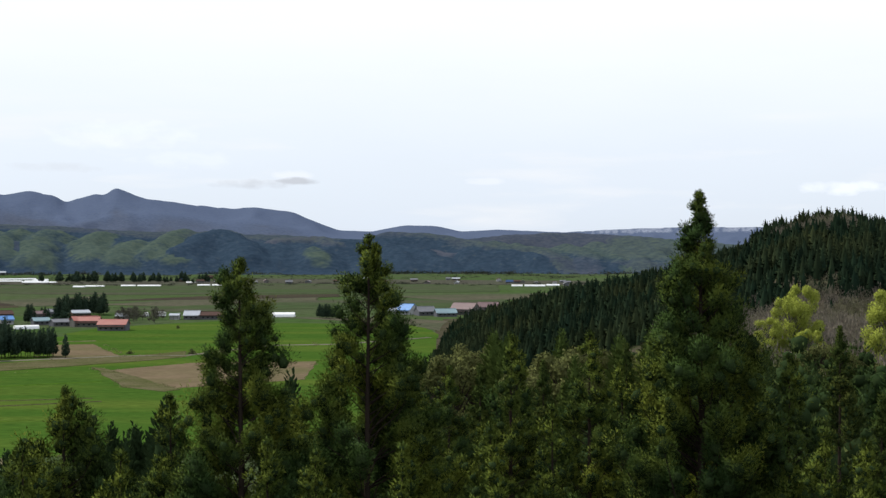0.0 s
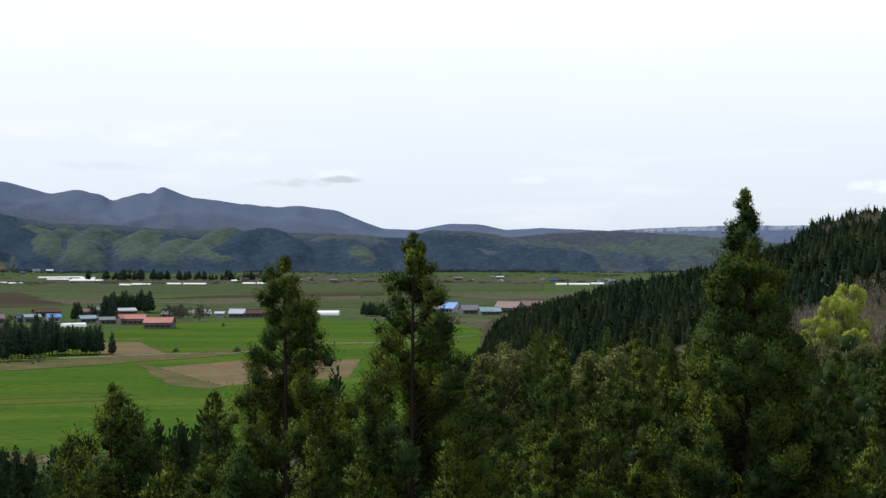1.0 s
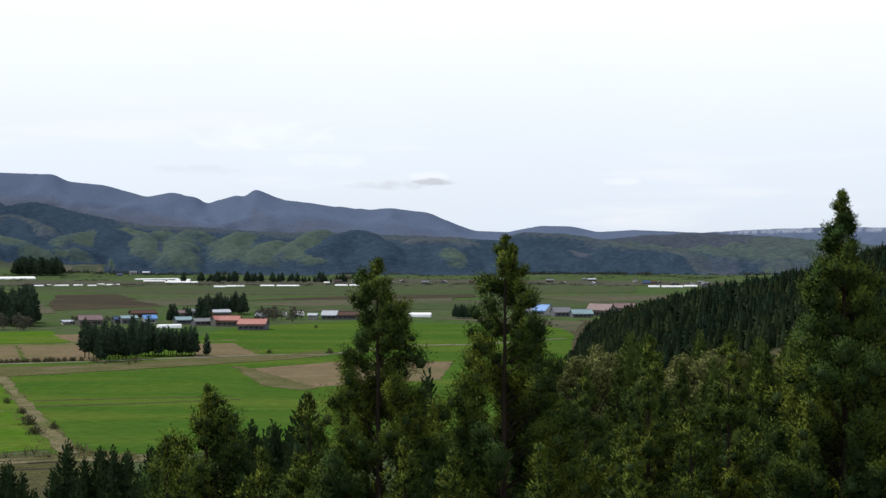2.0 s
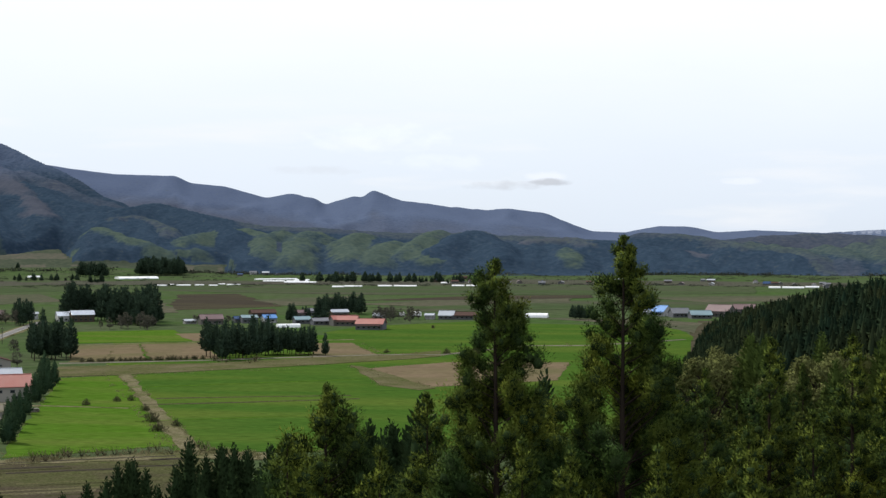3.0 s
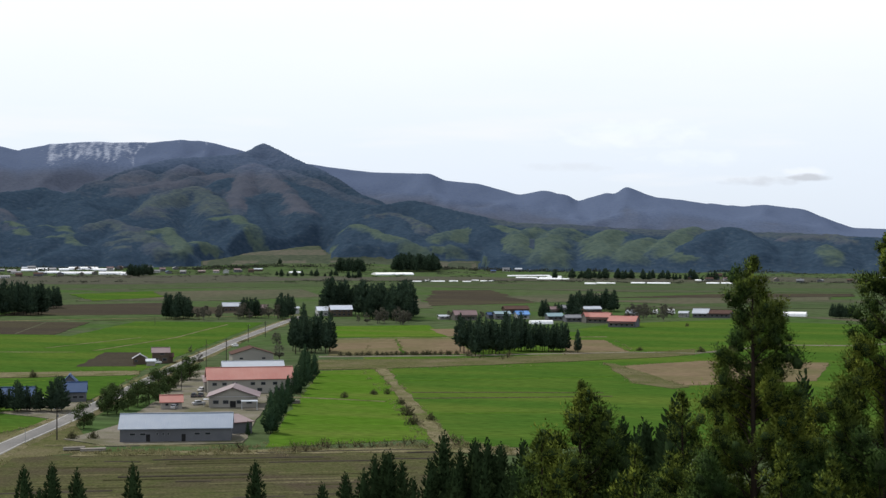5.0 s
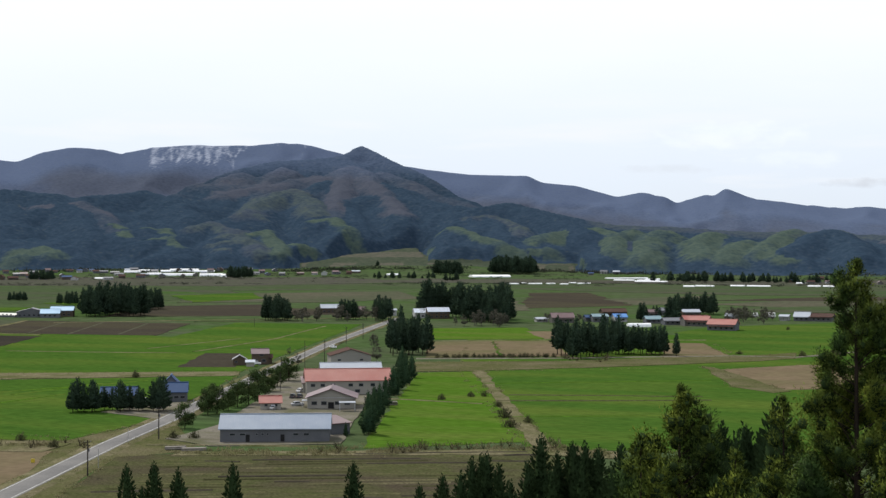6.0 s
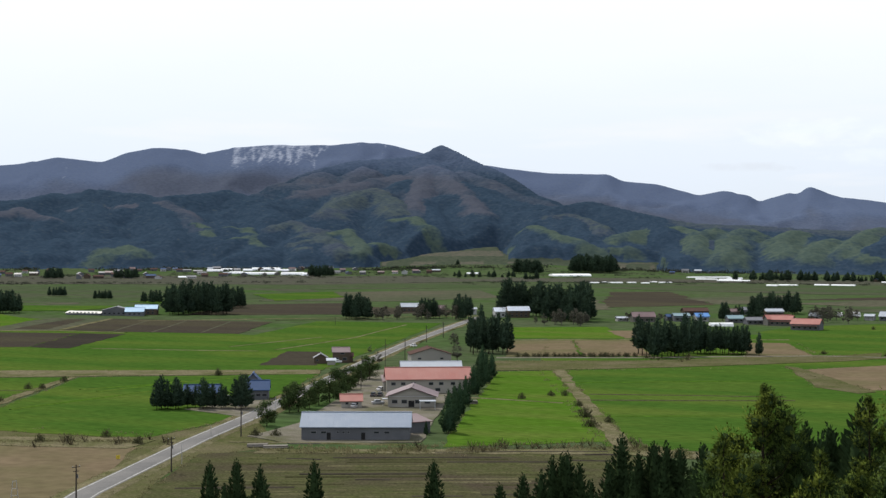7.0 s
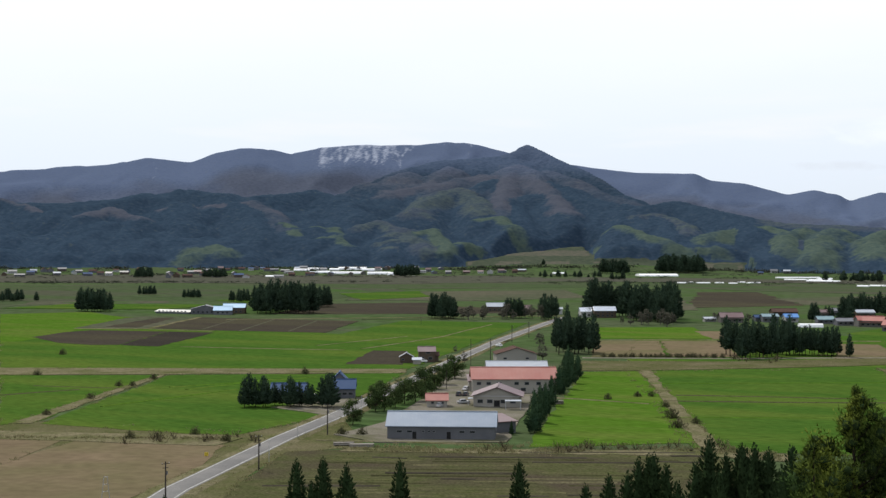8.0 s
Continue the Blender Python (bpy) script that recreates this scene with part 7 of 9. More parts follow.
house("farmhouse", "distant village house with a grey roof below the mountains", -1725, 2193, 50, 14.5, 10.5, 4.6, 2.5, "wall_grey", "roof_grey", group="village houses")
house("farmhouse", "distant village house with a dark brown roof below the mountains", -1644, 2099, 32, 9.4, 9.4, 4.4, 2.4, "wall_white", "roof_brown", group="village houses")
house("farmhouse", "distant village house with a grey roof below the mountains", -1483, 1908, 32, 12.4, 9.9, 3.1, 1.7, "wall_grey", "roof_grey", group="village houses")
house("farmhouse", "distant village house with a pinkish roof below the mountains", -1755, 2272, 45, 9.5, 7.2, 4.8, 2.7, "wall_grey", "roof_pink", group="village houses")
house("farmhouse", "distant village house with a dark brown roof below the mountains", -1736, 2264, 26, 14.5, 8.5, 3.1, 1.7, "wall_cream", "roof_brown", group="village houses")
house("farmhouse", "distant village house with a grey roof below the mountains", -1583, 2087, 134, 15.0, 8.1, 4.0, 2.2, "wall_grey", "roof_grey", group="village houses")
house("farmhouse", "distant village house with a navy blue roof below the mountains", -1445, 1917, 41, 15.0, 10.4, 4.4, 2.4, "wall_wood", "roof_navy", group="village houses")
house("farmhouse", "distant village house with a dark brown roof below the mountains", -1726, 2299, 37, 12.6, 10.5, 3.3, 1.8, "wall_grey", "roof_brown", group="village houses")
house("farmhouse", "distant village house with a dark brown roof below the mountains", -1411, 1891, 116, 11.1, 9.4, 3.8, 2.1, "wall_white", "roof_brown", group="village houses")
house("farmhouse", "distant village house with a navy blue roof below the mountains", -1703, 2297, 42, 9.8, 9.5, 4.0, 2.2, "wall_white", "roof_navy", group="village houses")
house("farmhouse", "distant village house with a pinkish roof below the mountains", -1709, 2322, 125, 10.8, 10.2, 4.2, 2.3, "wall_grey", "roof_pink", group="village houses")
house("farmhouse", "distant village house with a navy blue roof below the mountains", -1703, 2335, 26, 9.3, 8.6, 3.2, 1.8, "wall_white", "roof_navy", group="village houses")
house("farmhouse", "distant village house with a dark brown roof below the mountains", -1667, 2298, 40, 10.7, 9.1, 3.9, 2.2, "wall_grey", "roof_brown", group="village houses")
house("farmhouse", "distant village house with a grey roof below the mountains", -1660, 2312, 46, 15.4, 8.7, 3.0, 1.7, "wall_grey", "roof_grey", group="village houses")
house("farmhouse", "distant village house with a grey roof below the mountains", -1387, 1944, 40, 14.3, 8.9, 3.0, 1.7, "wall_white", "roof_grey", group="village houses")
house("farmhouse", "distant village house with a grey roof below the mountains", -1624, 2297, 25, 16.0, 8.6, 3.2, 1.8, "wall_cream", "roof_grey", group="village houses")
house("farmhouse", "distant village house with a grey roof below the mountains", -1582, 2249, 46, 16.1, 9.5, 3.0, 1.7, "wall_white", "roof_grey", group="village houses")
house("farmhouse", "distant village house with a dark brown roof below the mountains", -1443, 2060, 32, 10.5, 9.3, 3.8, 2.1, "wall_wood", "roof_brown", group="village houses")
house("farmhouse", "distant village house with a whitish roof below the mountains", -1639, 2357, 38, 9.6, 10.4, 4.3, 2.4, "wall_cream", "roof_white", group="village houses")
house("farmhouse", "distant village house with a grey roof below the mountains", -1640, 2380, 34, 14.6, 8.2, 4.9, 2.7, "wall_cream", "roof_grey", group="village houses")
house("farmhouse", "distant village house with a dark brown roof below the mountains", -1435, 2102, 26, 14.8, 8.7, 4.0, 2.2, "wall_grey", "roof_brown", group="village houses")
house("farmhouse", "distant village house with a whitish roof below the mountains", -1514, 2230, 31, 14.6, 9.8, 3.2, 1.7, "wall_grey", "roof_white", group="village houses")
house("farmhouse", "distant village house with a grey roof below the mountains", -1582, 2363, 28, 12.0, 9.4, 4.3, 2.3, "wall_white", "roof_grey", group="village houses")
house("farmhouse", "distant village house with a navy blue roof below the mountains", -1416, 2136, 115, 12.8, 10.3, 4.0, 2.2, "wall_cream", "roof_navy", group="village houses")
house("farmhouse", "distant village house with a grey roof below the mountains", -1581, 2419, 40, 9.1, 10.1, 3.3, 1.8, "wall_grey", "roof_grey", group="village houses")
house("farmhouse", "distant village house with a dark brown roof below the mountains", -1571, 2425, 130, 13.8, 10.7, 3.8, 2.1, "wall_wood", "roof_brown", group="village houses")
house("farmhouse", "distant village house with a pinkish roof below the mountains", -1418, 2203, 121, 16.0, 7.4, 3.3, 1.8, "wall_cream", "roof_pink", group="village houses")
house("farmhouse", "distant village house with a dark brown roof below the mountains", -1552, 2438, 116, 13.1, 8.5, 3.7, 2.0, "wall_grey", "roof_brown", group="village houses")
house("farmhouse", "distant village house with a grey roof below the mountains", -1411, 2232, 132, 9.2, 8.1, 4.2, 2.3, "wall_cream", "roof_grey", group="village houses")
house("farmhouse", "distant village house with a whitish roof below the mountains", -1474, 2359, 32, 10.7, 10.3, 4.1, 2.3, "wall_grey", "roof_white", group="village houses")
house("farmhouse", "distant village house with a pinkish roof below the mountains", -1507, 2436, 38, 11.8, 7.3, 4.8, 2.6, "wall_white", "roof_pink", group="village houses")
house("farmhouse", "distant village house with a pinkish roof below the mountains", -1508, 2466, 115, 13.9, 7.2, 4.4, 2.4, "wall_grey", "roof_pink", group="village houses")
house("farmhouse", "distant village house with a pinkish roof below the mountains", -1504, 2468, 116, 9.9, 9.1, 4.9, 2.7, "wall_wood", "roof_pink", group="village houses")
house("farmhouse", "distant village house with a dark brown roof below the mountains", -1332, 2218, 40, 11.7, 8.4, 3.3, 1.8, "wall_wood", "roof_brown", group="village houses")
house("farmhouse", "distant village house with a pinkish roof below the mountains", -1380, 2315, 34, 14.4, 7.4, 4.9, 2.7, "wall_grey", "roof_pink", group="village houses")
house("farmhouse", "distant village house with a grey roof below the mountains", -1334, 2267, 42, 12.5, 8.0, 3.6, 2.0, "wall_grey", "roof_grey", group="village houses")
house("farmhouse", "distant village house with a grey roof below the mountains", -1459, 2495, 35, 13.7, 7.5, 4.3, 2.3, "wall_grey", "roof_grey", group="village houses")
house("farmhouse", "distant village house with a grey roof below the mountains", -1398, 2415, 33, 14.9, 7.1, 3.1, 1.7, "wall_white", "roof_grey", group="village houses")
house("farmhouse", "distant village house with a pinkish roof below the mountains", -1408, 2456, 37, 10.4, 7.7, 4.5, 2.5, "wall_grey", "roof_pink", group="village houses")
house("farmhouse", "distant village house with a navy blue roof below the mountains", -1354, 2383, 127, 16.8, 9.7, 3.3, 1.8, "wall_grey", "roof_navy", group="village houses")
house("farmhouse", "distant village house with a grey roof below the mountains", -1416, 2519, 127, 12.5, 9.8, 3.2, 1.8, "wall_grey", "roof_grey", group="village houses")
house("farmhouse", "distant village house with a grey roof below the mountains", -1319, 2374, 22, 10.4, 8.3, 4.3, 2.4, "wall_grey", "roof_grey", group="village houses")
house("farmhouse", "distant village house with a pinkish roof below the mountains", -1309, 2425, 22, 12.2, 7.6, 3.1, 1.7, "wall_wood", "roof_pink", group="village houses")
house("farmhouse", "distant village house with a pinkish roof below the mountains", -1280, 2425, 20, 10.4, 7.4, 3.4, 1.9, "wall_white", "roof_pink", group="village houses")
house("farmhouse", "distant village house with a grey roof below the mountains", -1247, 2399, 115, 14.9, 10.4, 4.8, 2.6, "wall_white", "roof_grey", group="village houses")
house("farmhouse", "distant village house with a pinkish roof below the mountains", -1250, 2448, 37, 11.2, 10.8, 4.6, 2.5, "wall_grey", "roof_pink", group="village houses")
house("farmhouse", "distant village house with a navy blue roof below the mountains", -387, 2222, 89, 11.1, 7.8, 3.2, 1.8, "wall_wood", "roof_navy", group="village houses")
house("farmhouse", "distant village house with a grey roof below the mountains", -409, 2368, 93, 11.5, 6.1, 2.3, 1.3, "wall_cream", "roof_grey", group="village houses")
house("farmhouse", "distant village house with a dark brown roof below the mountains", -349, 2158, 21, 10.9, 5.5, 3.3, 1.8, "wall_cream", "roof_brown", group="village houses")
house("farmhouse", "distant village house with a navy blue roof below the mountains", -346, 2208, 108, 12.0, 5.5, 2.4, 1.3, "wall_grey", "roof_navy", group="village houses")
house("farmhouse", "distant village house with a dark brown roof below the mountains", -381, 2449, 3, 12.1, 5.6, 3.5, 2.0, "wall_wood", "roof_brown", group="village houses")
house("farmhouse", "distant village house with a pinkish roof below the mountains", -329, 2192, 16, 9.9, 6.8, 3.2, 1.7, "wall_white", "roof_pink", group="village houses")
house("farmhouse", "distant village house with a dark brown roof below the mountains", -344, 2389, 9, 9.3, 7.1, 2.2, 1.2, "wall_grey", "roof_brown", group="village houses")
house("farmhouse", "distant village house with a navy blue roof below the mountains", -331, 2363, 14, 11.3, 6.3, 3.2, 1.7, "wall_grey", "roof_navy", group="village houses")
house("farmhouse", "distant village house with a grey roof below the mountains", -269, 2141, 2, 9.3, 5.8, 2.2, 1.2, "wall_grey", "roof_grey", group="village houses")
house("farmhouse", "distant village house with a pinkish roof below the mountains", -255, 2166, 104, 8.9, 6.6, 3.1, 1.7, "wall_cream", "roof_pink", group="village houses")
house("farmhouse", "distant village house with a navy blue roof below the mountains", -218, 2133, 99, 8.4, 5.3, 3.3, 1.8, "wall_white", "roof_navy", group="village houses")
house("farmhouse", "distant village house with a grey roof below the mountains", -216, 2104, 6, 9.9, 5.6, 3.1, 1.7, "wall_grey", "roof_grey", group="village houses")
house("farmhouse", "distant village house with a grey roof below the mountains", -195, 2173, 86, 11.1, 7.9, 2.2, 1.2, "wall_grey", "roof_grey", group="village houses")
house("farmhouse", "distant village house with a dark brown roof below the mountains", -155, 2177, -3, 7.6, 6.8, 2.5, 1.4, "wall_cream", "roof_brown", group="village houses")
house("farmhouse", "distant village house with a pinkish roof below the mountains", -133, 2133, 1, 11.5, 6.5, 2.4, 1.3, "wall_grey", "roof_pink", group="village houses")
house("farmhouse", "distant village house with a whitish roof below the mountains", -121, 2346, -3, 12.2, 5.2, 2.8, 1.5, "wall_wood", "roof_white", group="village houses")
house("farmhouse", "distant village house with a dark brown roof below the mountains", -84, 2116, -2, 10.3, 7.6, 2.8, 1.5, "wall_grey", "roof_brown", group="village houses")
house("farmhouse", "distant village house with a grey roof below the mountains", -92, 2103, 3, 7.6, 7.0, 2.8, 1.5, "wall_cream", "roof_grey", group="village houses")
house("farmhouse", "distant village house with a grey roof below the mountains", -97, 2141, 5, 7.6, 6.5, 2.6, 1.4, "wall_wood", "roof_grey", group="village houses")
house("farmhouse", "distant village house with a grey roof below the mountains", -43, 2228, 5, 10.6, 6.5, 3.1, 1.7, "wall_wood", "roof_grey", group="village houses")
house("farmhouse", "distant village house with a pinkish roof below the mountains", -22, 2106, 79, 8.6, 6.8, 2.6, 1.4, "wall_cream", "roof_pink", group="village houses")
house("farmhouse", "distant village house with a grey roof below the mountains", 8, 2364, 8, 6.7, 7.3, 2.3, 1.3, "wall_grey", "roof_grey", group="village houses")
house("farmhouse", "distant village house with a whitish roof below the mountains", 20, 2319, -7, 11.9, 6.8, 2.8, 1.5, "wall_wood", "roof_white", group="village houses")
house("farmhouse", "distant village house with a whitish roof below the mountains", 19, 2094, 80, 10.4, 5.7, 2.6, 1.4, "wall_white", "roof_white", group="village houses")
house("farmhouse", "distant village house with a dark brown roof below the mountains", 83, 2233, 91, 11.7, 6.9, 3.2, 1.7, "wall_white", "roof_brown", group="village houses")
house("farmhouse", "distant village house with a navy blue roof below the mountains", 94, 2125, -3, 10.2, 6.5, 2.2, 1.2, "wall_cream", "roof_navy", group="village houses")
house("farmhouse", "distant village house with a navy blue roof below the mountains", 96, 2147, -12, 10.2, 5.2, 2.9, 1.6, "wall_grey", "roof_navy", group="village houses")
house("farmhouse", "distant village house with a grey roof below the mountains", 113, 2125, 89, 9.7, 5.2, 3.0, 1.6, "wall_cream", "roof_grey", group="village houses")
house("farmhouse", "distant village house with a dark brown roof below the mountains", 105, 2130, -1, 9.7, 5.4, 2.8, 1.5, "wall_grey", "roof_brown", group="village houses")
house("farmhouse", "distant village house with a grey roof below the mountains", 130, 2094, 87, 9.6, 5.2, 2.2, 1.2, "wall_cream", "roof_grey", group="village houses")
house("farmhouse", "distant village house with a pinkish roof below the mountains", 154, 2072, 86, 11.8, 6.1, 2.5, 1.4, "wall_white", "roof_pink", group="village houses")
house("farmhouse", "distant village house with a grey roof below the mountains", 171, 2075, 6, 10.0, 5.3, 2.9, 1.6, "wall_cream", "roof_grey", group="village houses")
house("farmhouse", "distant village house with a grey roof below the mountains", 161, 1965, 92, 6.9, 6.6, 3.3, 1.8, "wall_grey", "roof_grey", group="village houses")
house("farmhouse", "distant village house with a grey roof below the mountains", 172, 2159, 1, 8.0, 7.0, 2.3, 1.2, "wall_grey", "roof_grey", group="village houses")
house("farmhouse", "distant village house with a navy blue roof below the mountains", -835, 2677, 21, 10.0, 9.8, 3.2, 1.7, "wall_cream", "roof_navy", group="village houses")
house("farmhouse", "distant village house with a grey roof below the mountains", -837, 2766, 23, 13.0, 7.8, 4.7, 2.6, "wall_white", "roof_grey", group="village houses")
house("farmhouse", "distant village house with a whitish roof below the mountains", -814, 2773, 14, 12.8, 10.6, 4.5, 2.4, "wall_grey", "roof_white", group="village houses")
house("farmhouse", "distant village house with a navy blue roof below the mountains", -792, 2779, 113, 9.5, 7.9, 3.2, 1.7, "wall_grey", "roof_navy", group="village houses")
house("farmhouse", "distant village house with a grey roof below the mountains", -1255, 2467, 107, 10.1, 10.5, 3.0, 1.7, "wall_grey", "roof_grey", group="village houses")
house("farmhouse", "distant village house with a dark brown roof below the mountains", -1219, 2443, 19, 9.3, 8.5, 4.4, 2.4, "wall_wood", "roof_brown", group="village houses")
house("farmhouse", "distant village house with a whitish roof below the mountains", -1236, 2505, 19, 16.0, 11.0, 3.1, 1.7, "wall_wood", "roof_white", group="village houses")

# ---- poles, cables, cars ----
utility_pole(-192.4, 231.7, 75, 7.5)
utility_pole(-199.7, 272.5, 71, 7.9)
utility_pole(-221.1, 332.2, 69, 8.4)
utility_pole(-292.8, 563.8, 62, 11.0)
utility_pole(-279.0, 501.7, 64, 8.6)
utility_pole(-362.0, 742.7, 61, 8.7)
utility_pole(-352.4, 702.9, 62, 8.9)
car(-342.0, 667.8, 152, "paint_white", "white car driving on the narrow road")
car(-240.0, 439.4, 109, "paint_dark", "dark grey car parked in the yard")
car(-238.1, 440.6, 108, "paint_dark", "dark grey car parked in the yard")
car(-247.1, 458.0, 88, "paint_white", "white car parked in the yard")
car(-226.8, 418.2, 48, "paint_silver", "silver car parked beside the hall")
car(-323.5, 559.6, 60, "paint_white", "white car parked by a farmhouse")
car(-277.2, 408.6, 54, "paint_silver", "silver car parked under garden trees")
car(-228.2, 405.7, 99, "paint_silver", "silver van parked by a hut")
post(-205.0, 283.7, 4.6, 0.07, "metal", "thin steel roadside marker post")
post(-223.8, 322.4, 3.8, 0.07, "metal", "thin steel roadside marker post")
post(-231.5, 312.7, 1.5, 0.12, "wood_pole", "short dark wooden post on the verge")
post(-250.9, 298.6, 1.5, 0.12, "wood_pole", "short dark wooden post on a field bank")
post(-223.3, 283.8, 1.1, 0.07, "metal", "small yellow roadside sign on a thin post", cap="sign_yellow")
post(-238.3, 376.2, 5.9, 0.07, "metal", "thin steel lamp post in the yard")
post(-255.1, 458.0, 6.9, 0.12, "wood_pole", "slender pole at the yard entrance")
post(-297.1, 554.2, 11.4, 0.12, "wood_pole", "tall slender pole by the road")
post(-480.7, 829.4, 5.4, 0.12, "wood_pole", "slender pole beside the road")
post(-441.3, 992.7, 16.4, 0.12, "wood_pole", "slender pole beside a farmhouse")
trestle(-202.6, 225.8, 4.6, "slender grey steel frame standing in a bare field")
timber_pile(-201.4, 433.3, 20, 4.0, 11, "stack of weathered logs at the meadow edge")
timber_pile(-205.7, 316.4, 35, 5.0, 7, "low stack of pale weathered timber on rough grass")
timber_pile(-200.1, 316.0, 32, 6.0, 8, "long low stack of weathered timber on rough grass")


# ---- cedars of the plain ----
small = [cedar_small_meshes(100 + k, 10, 2.3, 480, 1.05, 0.10, 0.6) for k in range(5)]
slim = [cedar_small_meshes(120 + k, 10, 1.55, 520, 0.85, 0.10 + 0.10 * (k % 2), 0.55) for k in range(4)]
plant_row("cedar", slim, "cedar_dark", [
    (-225.9, 671.9, 18.4), (-220.4, 661.2, 16.5), (-221.9, 671.9, 15.0), (-221.4, 674.1, 16.7), (-210.3, 647.6, 16.1), (-211.4, 655.9, 18.8), (-207.6, 650.3, 14.1), (-216.1, 681.3, 16.6),
    (-209.5, 664.8, 14.4), (-208.3, 666.1, 16.8), (-204.7, 660.1, 15.2), (-203.7, 663.1, 14.3), (-204.6, 673.0, 17.6), (-208.2, 688.2, 19.2), (-200.0, 667.0, 17.9), (-204.1, 688.3, 16.9),
    (-199.9, 680.3, 16.1), (-200.7, 688.3, 19.0), (-200.8, 694.7, 12.6), (-199.5, 693.0, 14.2), (-194.9, 683.8, 13.7), (-195.2, 689.9, 12.7), (-193.0, 687.0, 14.0), (-194.3, 698.7, 13.8),
    (-189.7, 686.1, 12.3), (-189.9, 690.5, 13.1), (-186.5, 685.0, 13.1), (-185.3, 687.3, 12.4), (-185.6, 691.5, 12.9), (-184.9, 695.0, 13.5), (-180.9, 687.0, 13.7), (-180.9, 690.2, 14.3),
    (-179.9, 692.9, 13.9), (-171.7, 682.9, 11.2),
], "tall dark cedar in a windbreak on the plain", "windbreak of cedars", seed=11)
plant_row("cedar", small, "cedar_dark", [
    (-438.0, 1000.3, 26.5), (-435.5, 1001.4, 27.5), (-434.6, 1001.8, 27.8), (-431.7, 1003.0, 21.1), (-429.9, 1003.8, 24.6), (-427.8, 1004.7, 22.0), (-426.0, 1005.5, 26.3), (-424.1, 1006.3, 21.4),
    (-421.5, 1007.4, 20.2), (-419.1, 1008.4, 21.9), (-416.9, 1009.3, 22.6), (-414.9, 1010.1, 25.6), (-403.9, 986.4, 25.9), (-400.2, 985.6, 22.7), (-382.5, 945.8, 20.6), (-384.2, 954.3, 24.3),
    (-390.8, 976.4, 22.8), (-391.7, 985.5, 24.1), (-382.4, 968.0, 25.4), (-391.7, 996.5, 20.6), (-386.2, 990.8, 20.4), (-373.9, 965.3, 24.3), (-366.1, 948.0, 20.8), (-366.5, 958.1, 25.4),
    (-380.7, 1001.0, 23.2), (-370.5, 978.4, 26.1), (-373.7, 991.9, 26.6), (-356.1, 953.7, 26.7), (-370.6, 946.4, 18.0), (-367.2, 946.1, 20.0), (-362.3, 937.8, 19.7), (-361.9, 945.2, 19.2),
    (-358.9, 941.2, 19.7), (-358.0, 944.8, 19.5), (-352.4, 936.9, 18.0), (-354.2, 948.0, 20.2),
], "tall dark cedar in a grove behind a farmhouse", "cedar grove", seed=12)
plant_row("cedar", slim, "cedar_dark", [
    (-303.0, 651.4, 17.1), (-293.3, 633.4, 17.6), (-299.5, 651.7, 16.4), (-292.7, 641.7, 18.5), (-292.8, 645.8, 17.2), (-289.0, 641.6, 17.1), (-288.2, 644.3, 18.6), (-292.7, 658.3, 16.3),
    (-291.3, 657.9, 18.9), (-282.3, 642.8, 15.1), (-282.6, 648.4, 19.4), (-362.2, 793.2, 17.2), (-446.0, 933.7, 15.1), (-446.5, 940.6, 18.1), (-437.6, 924.2, 15.1), (-433.9, 920.5, 16.8),
    (-442.3, 943.0, 17.4), (-432.5, 926.3, 15.9), (-437.4, 940.2, 15.7),
], "tall slim cedar with a bare lower trunk by the road", "cedars by the road", seed=13)
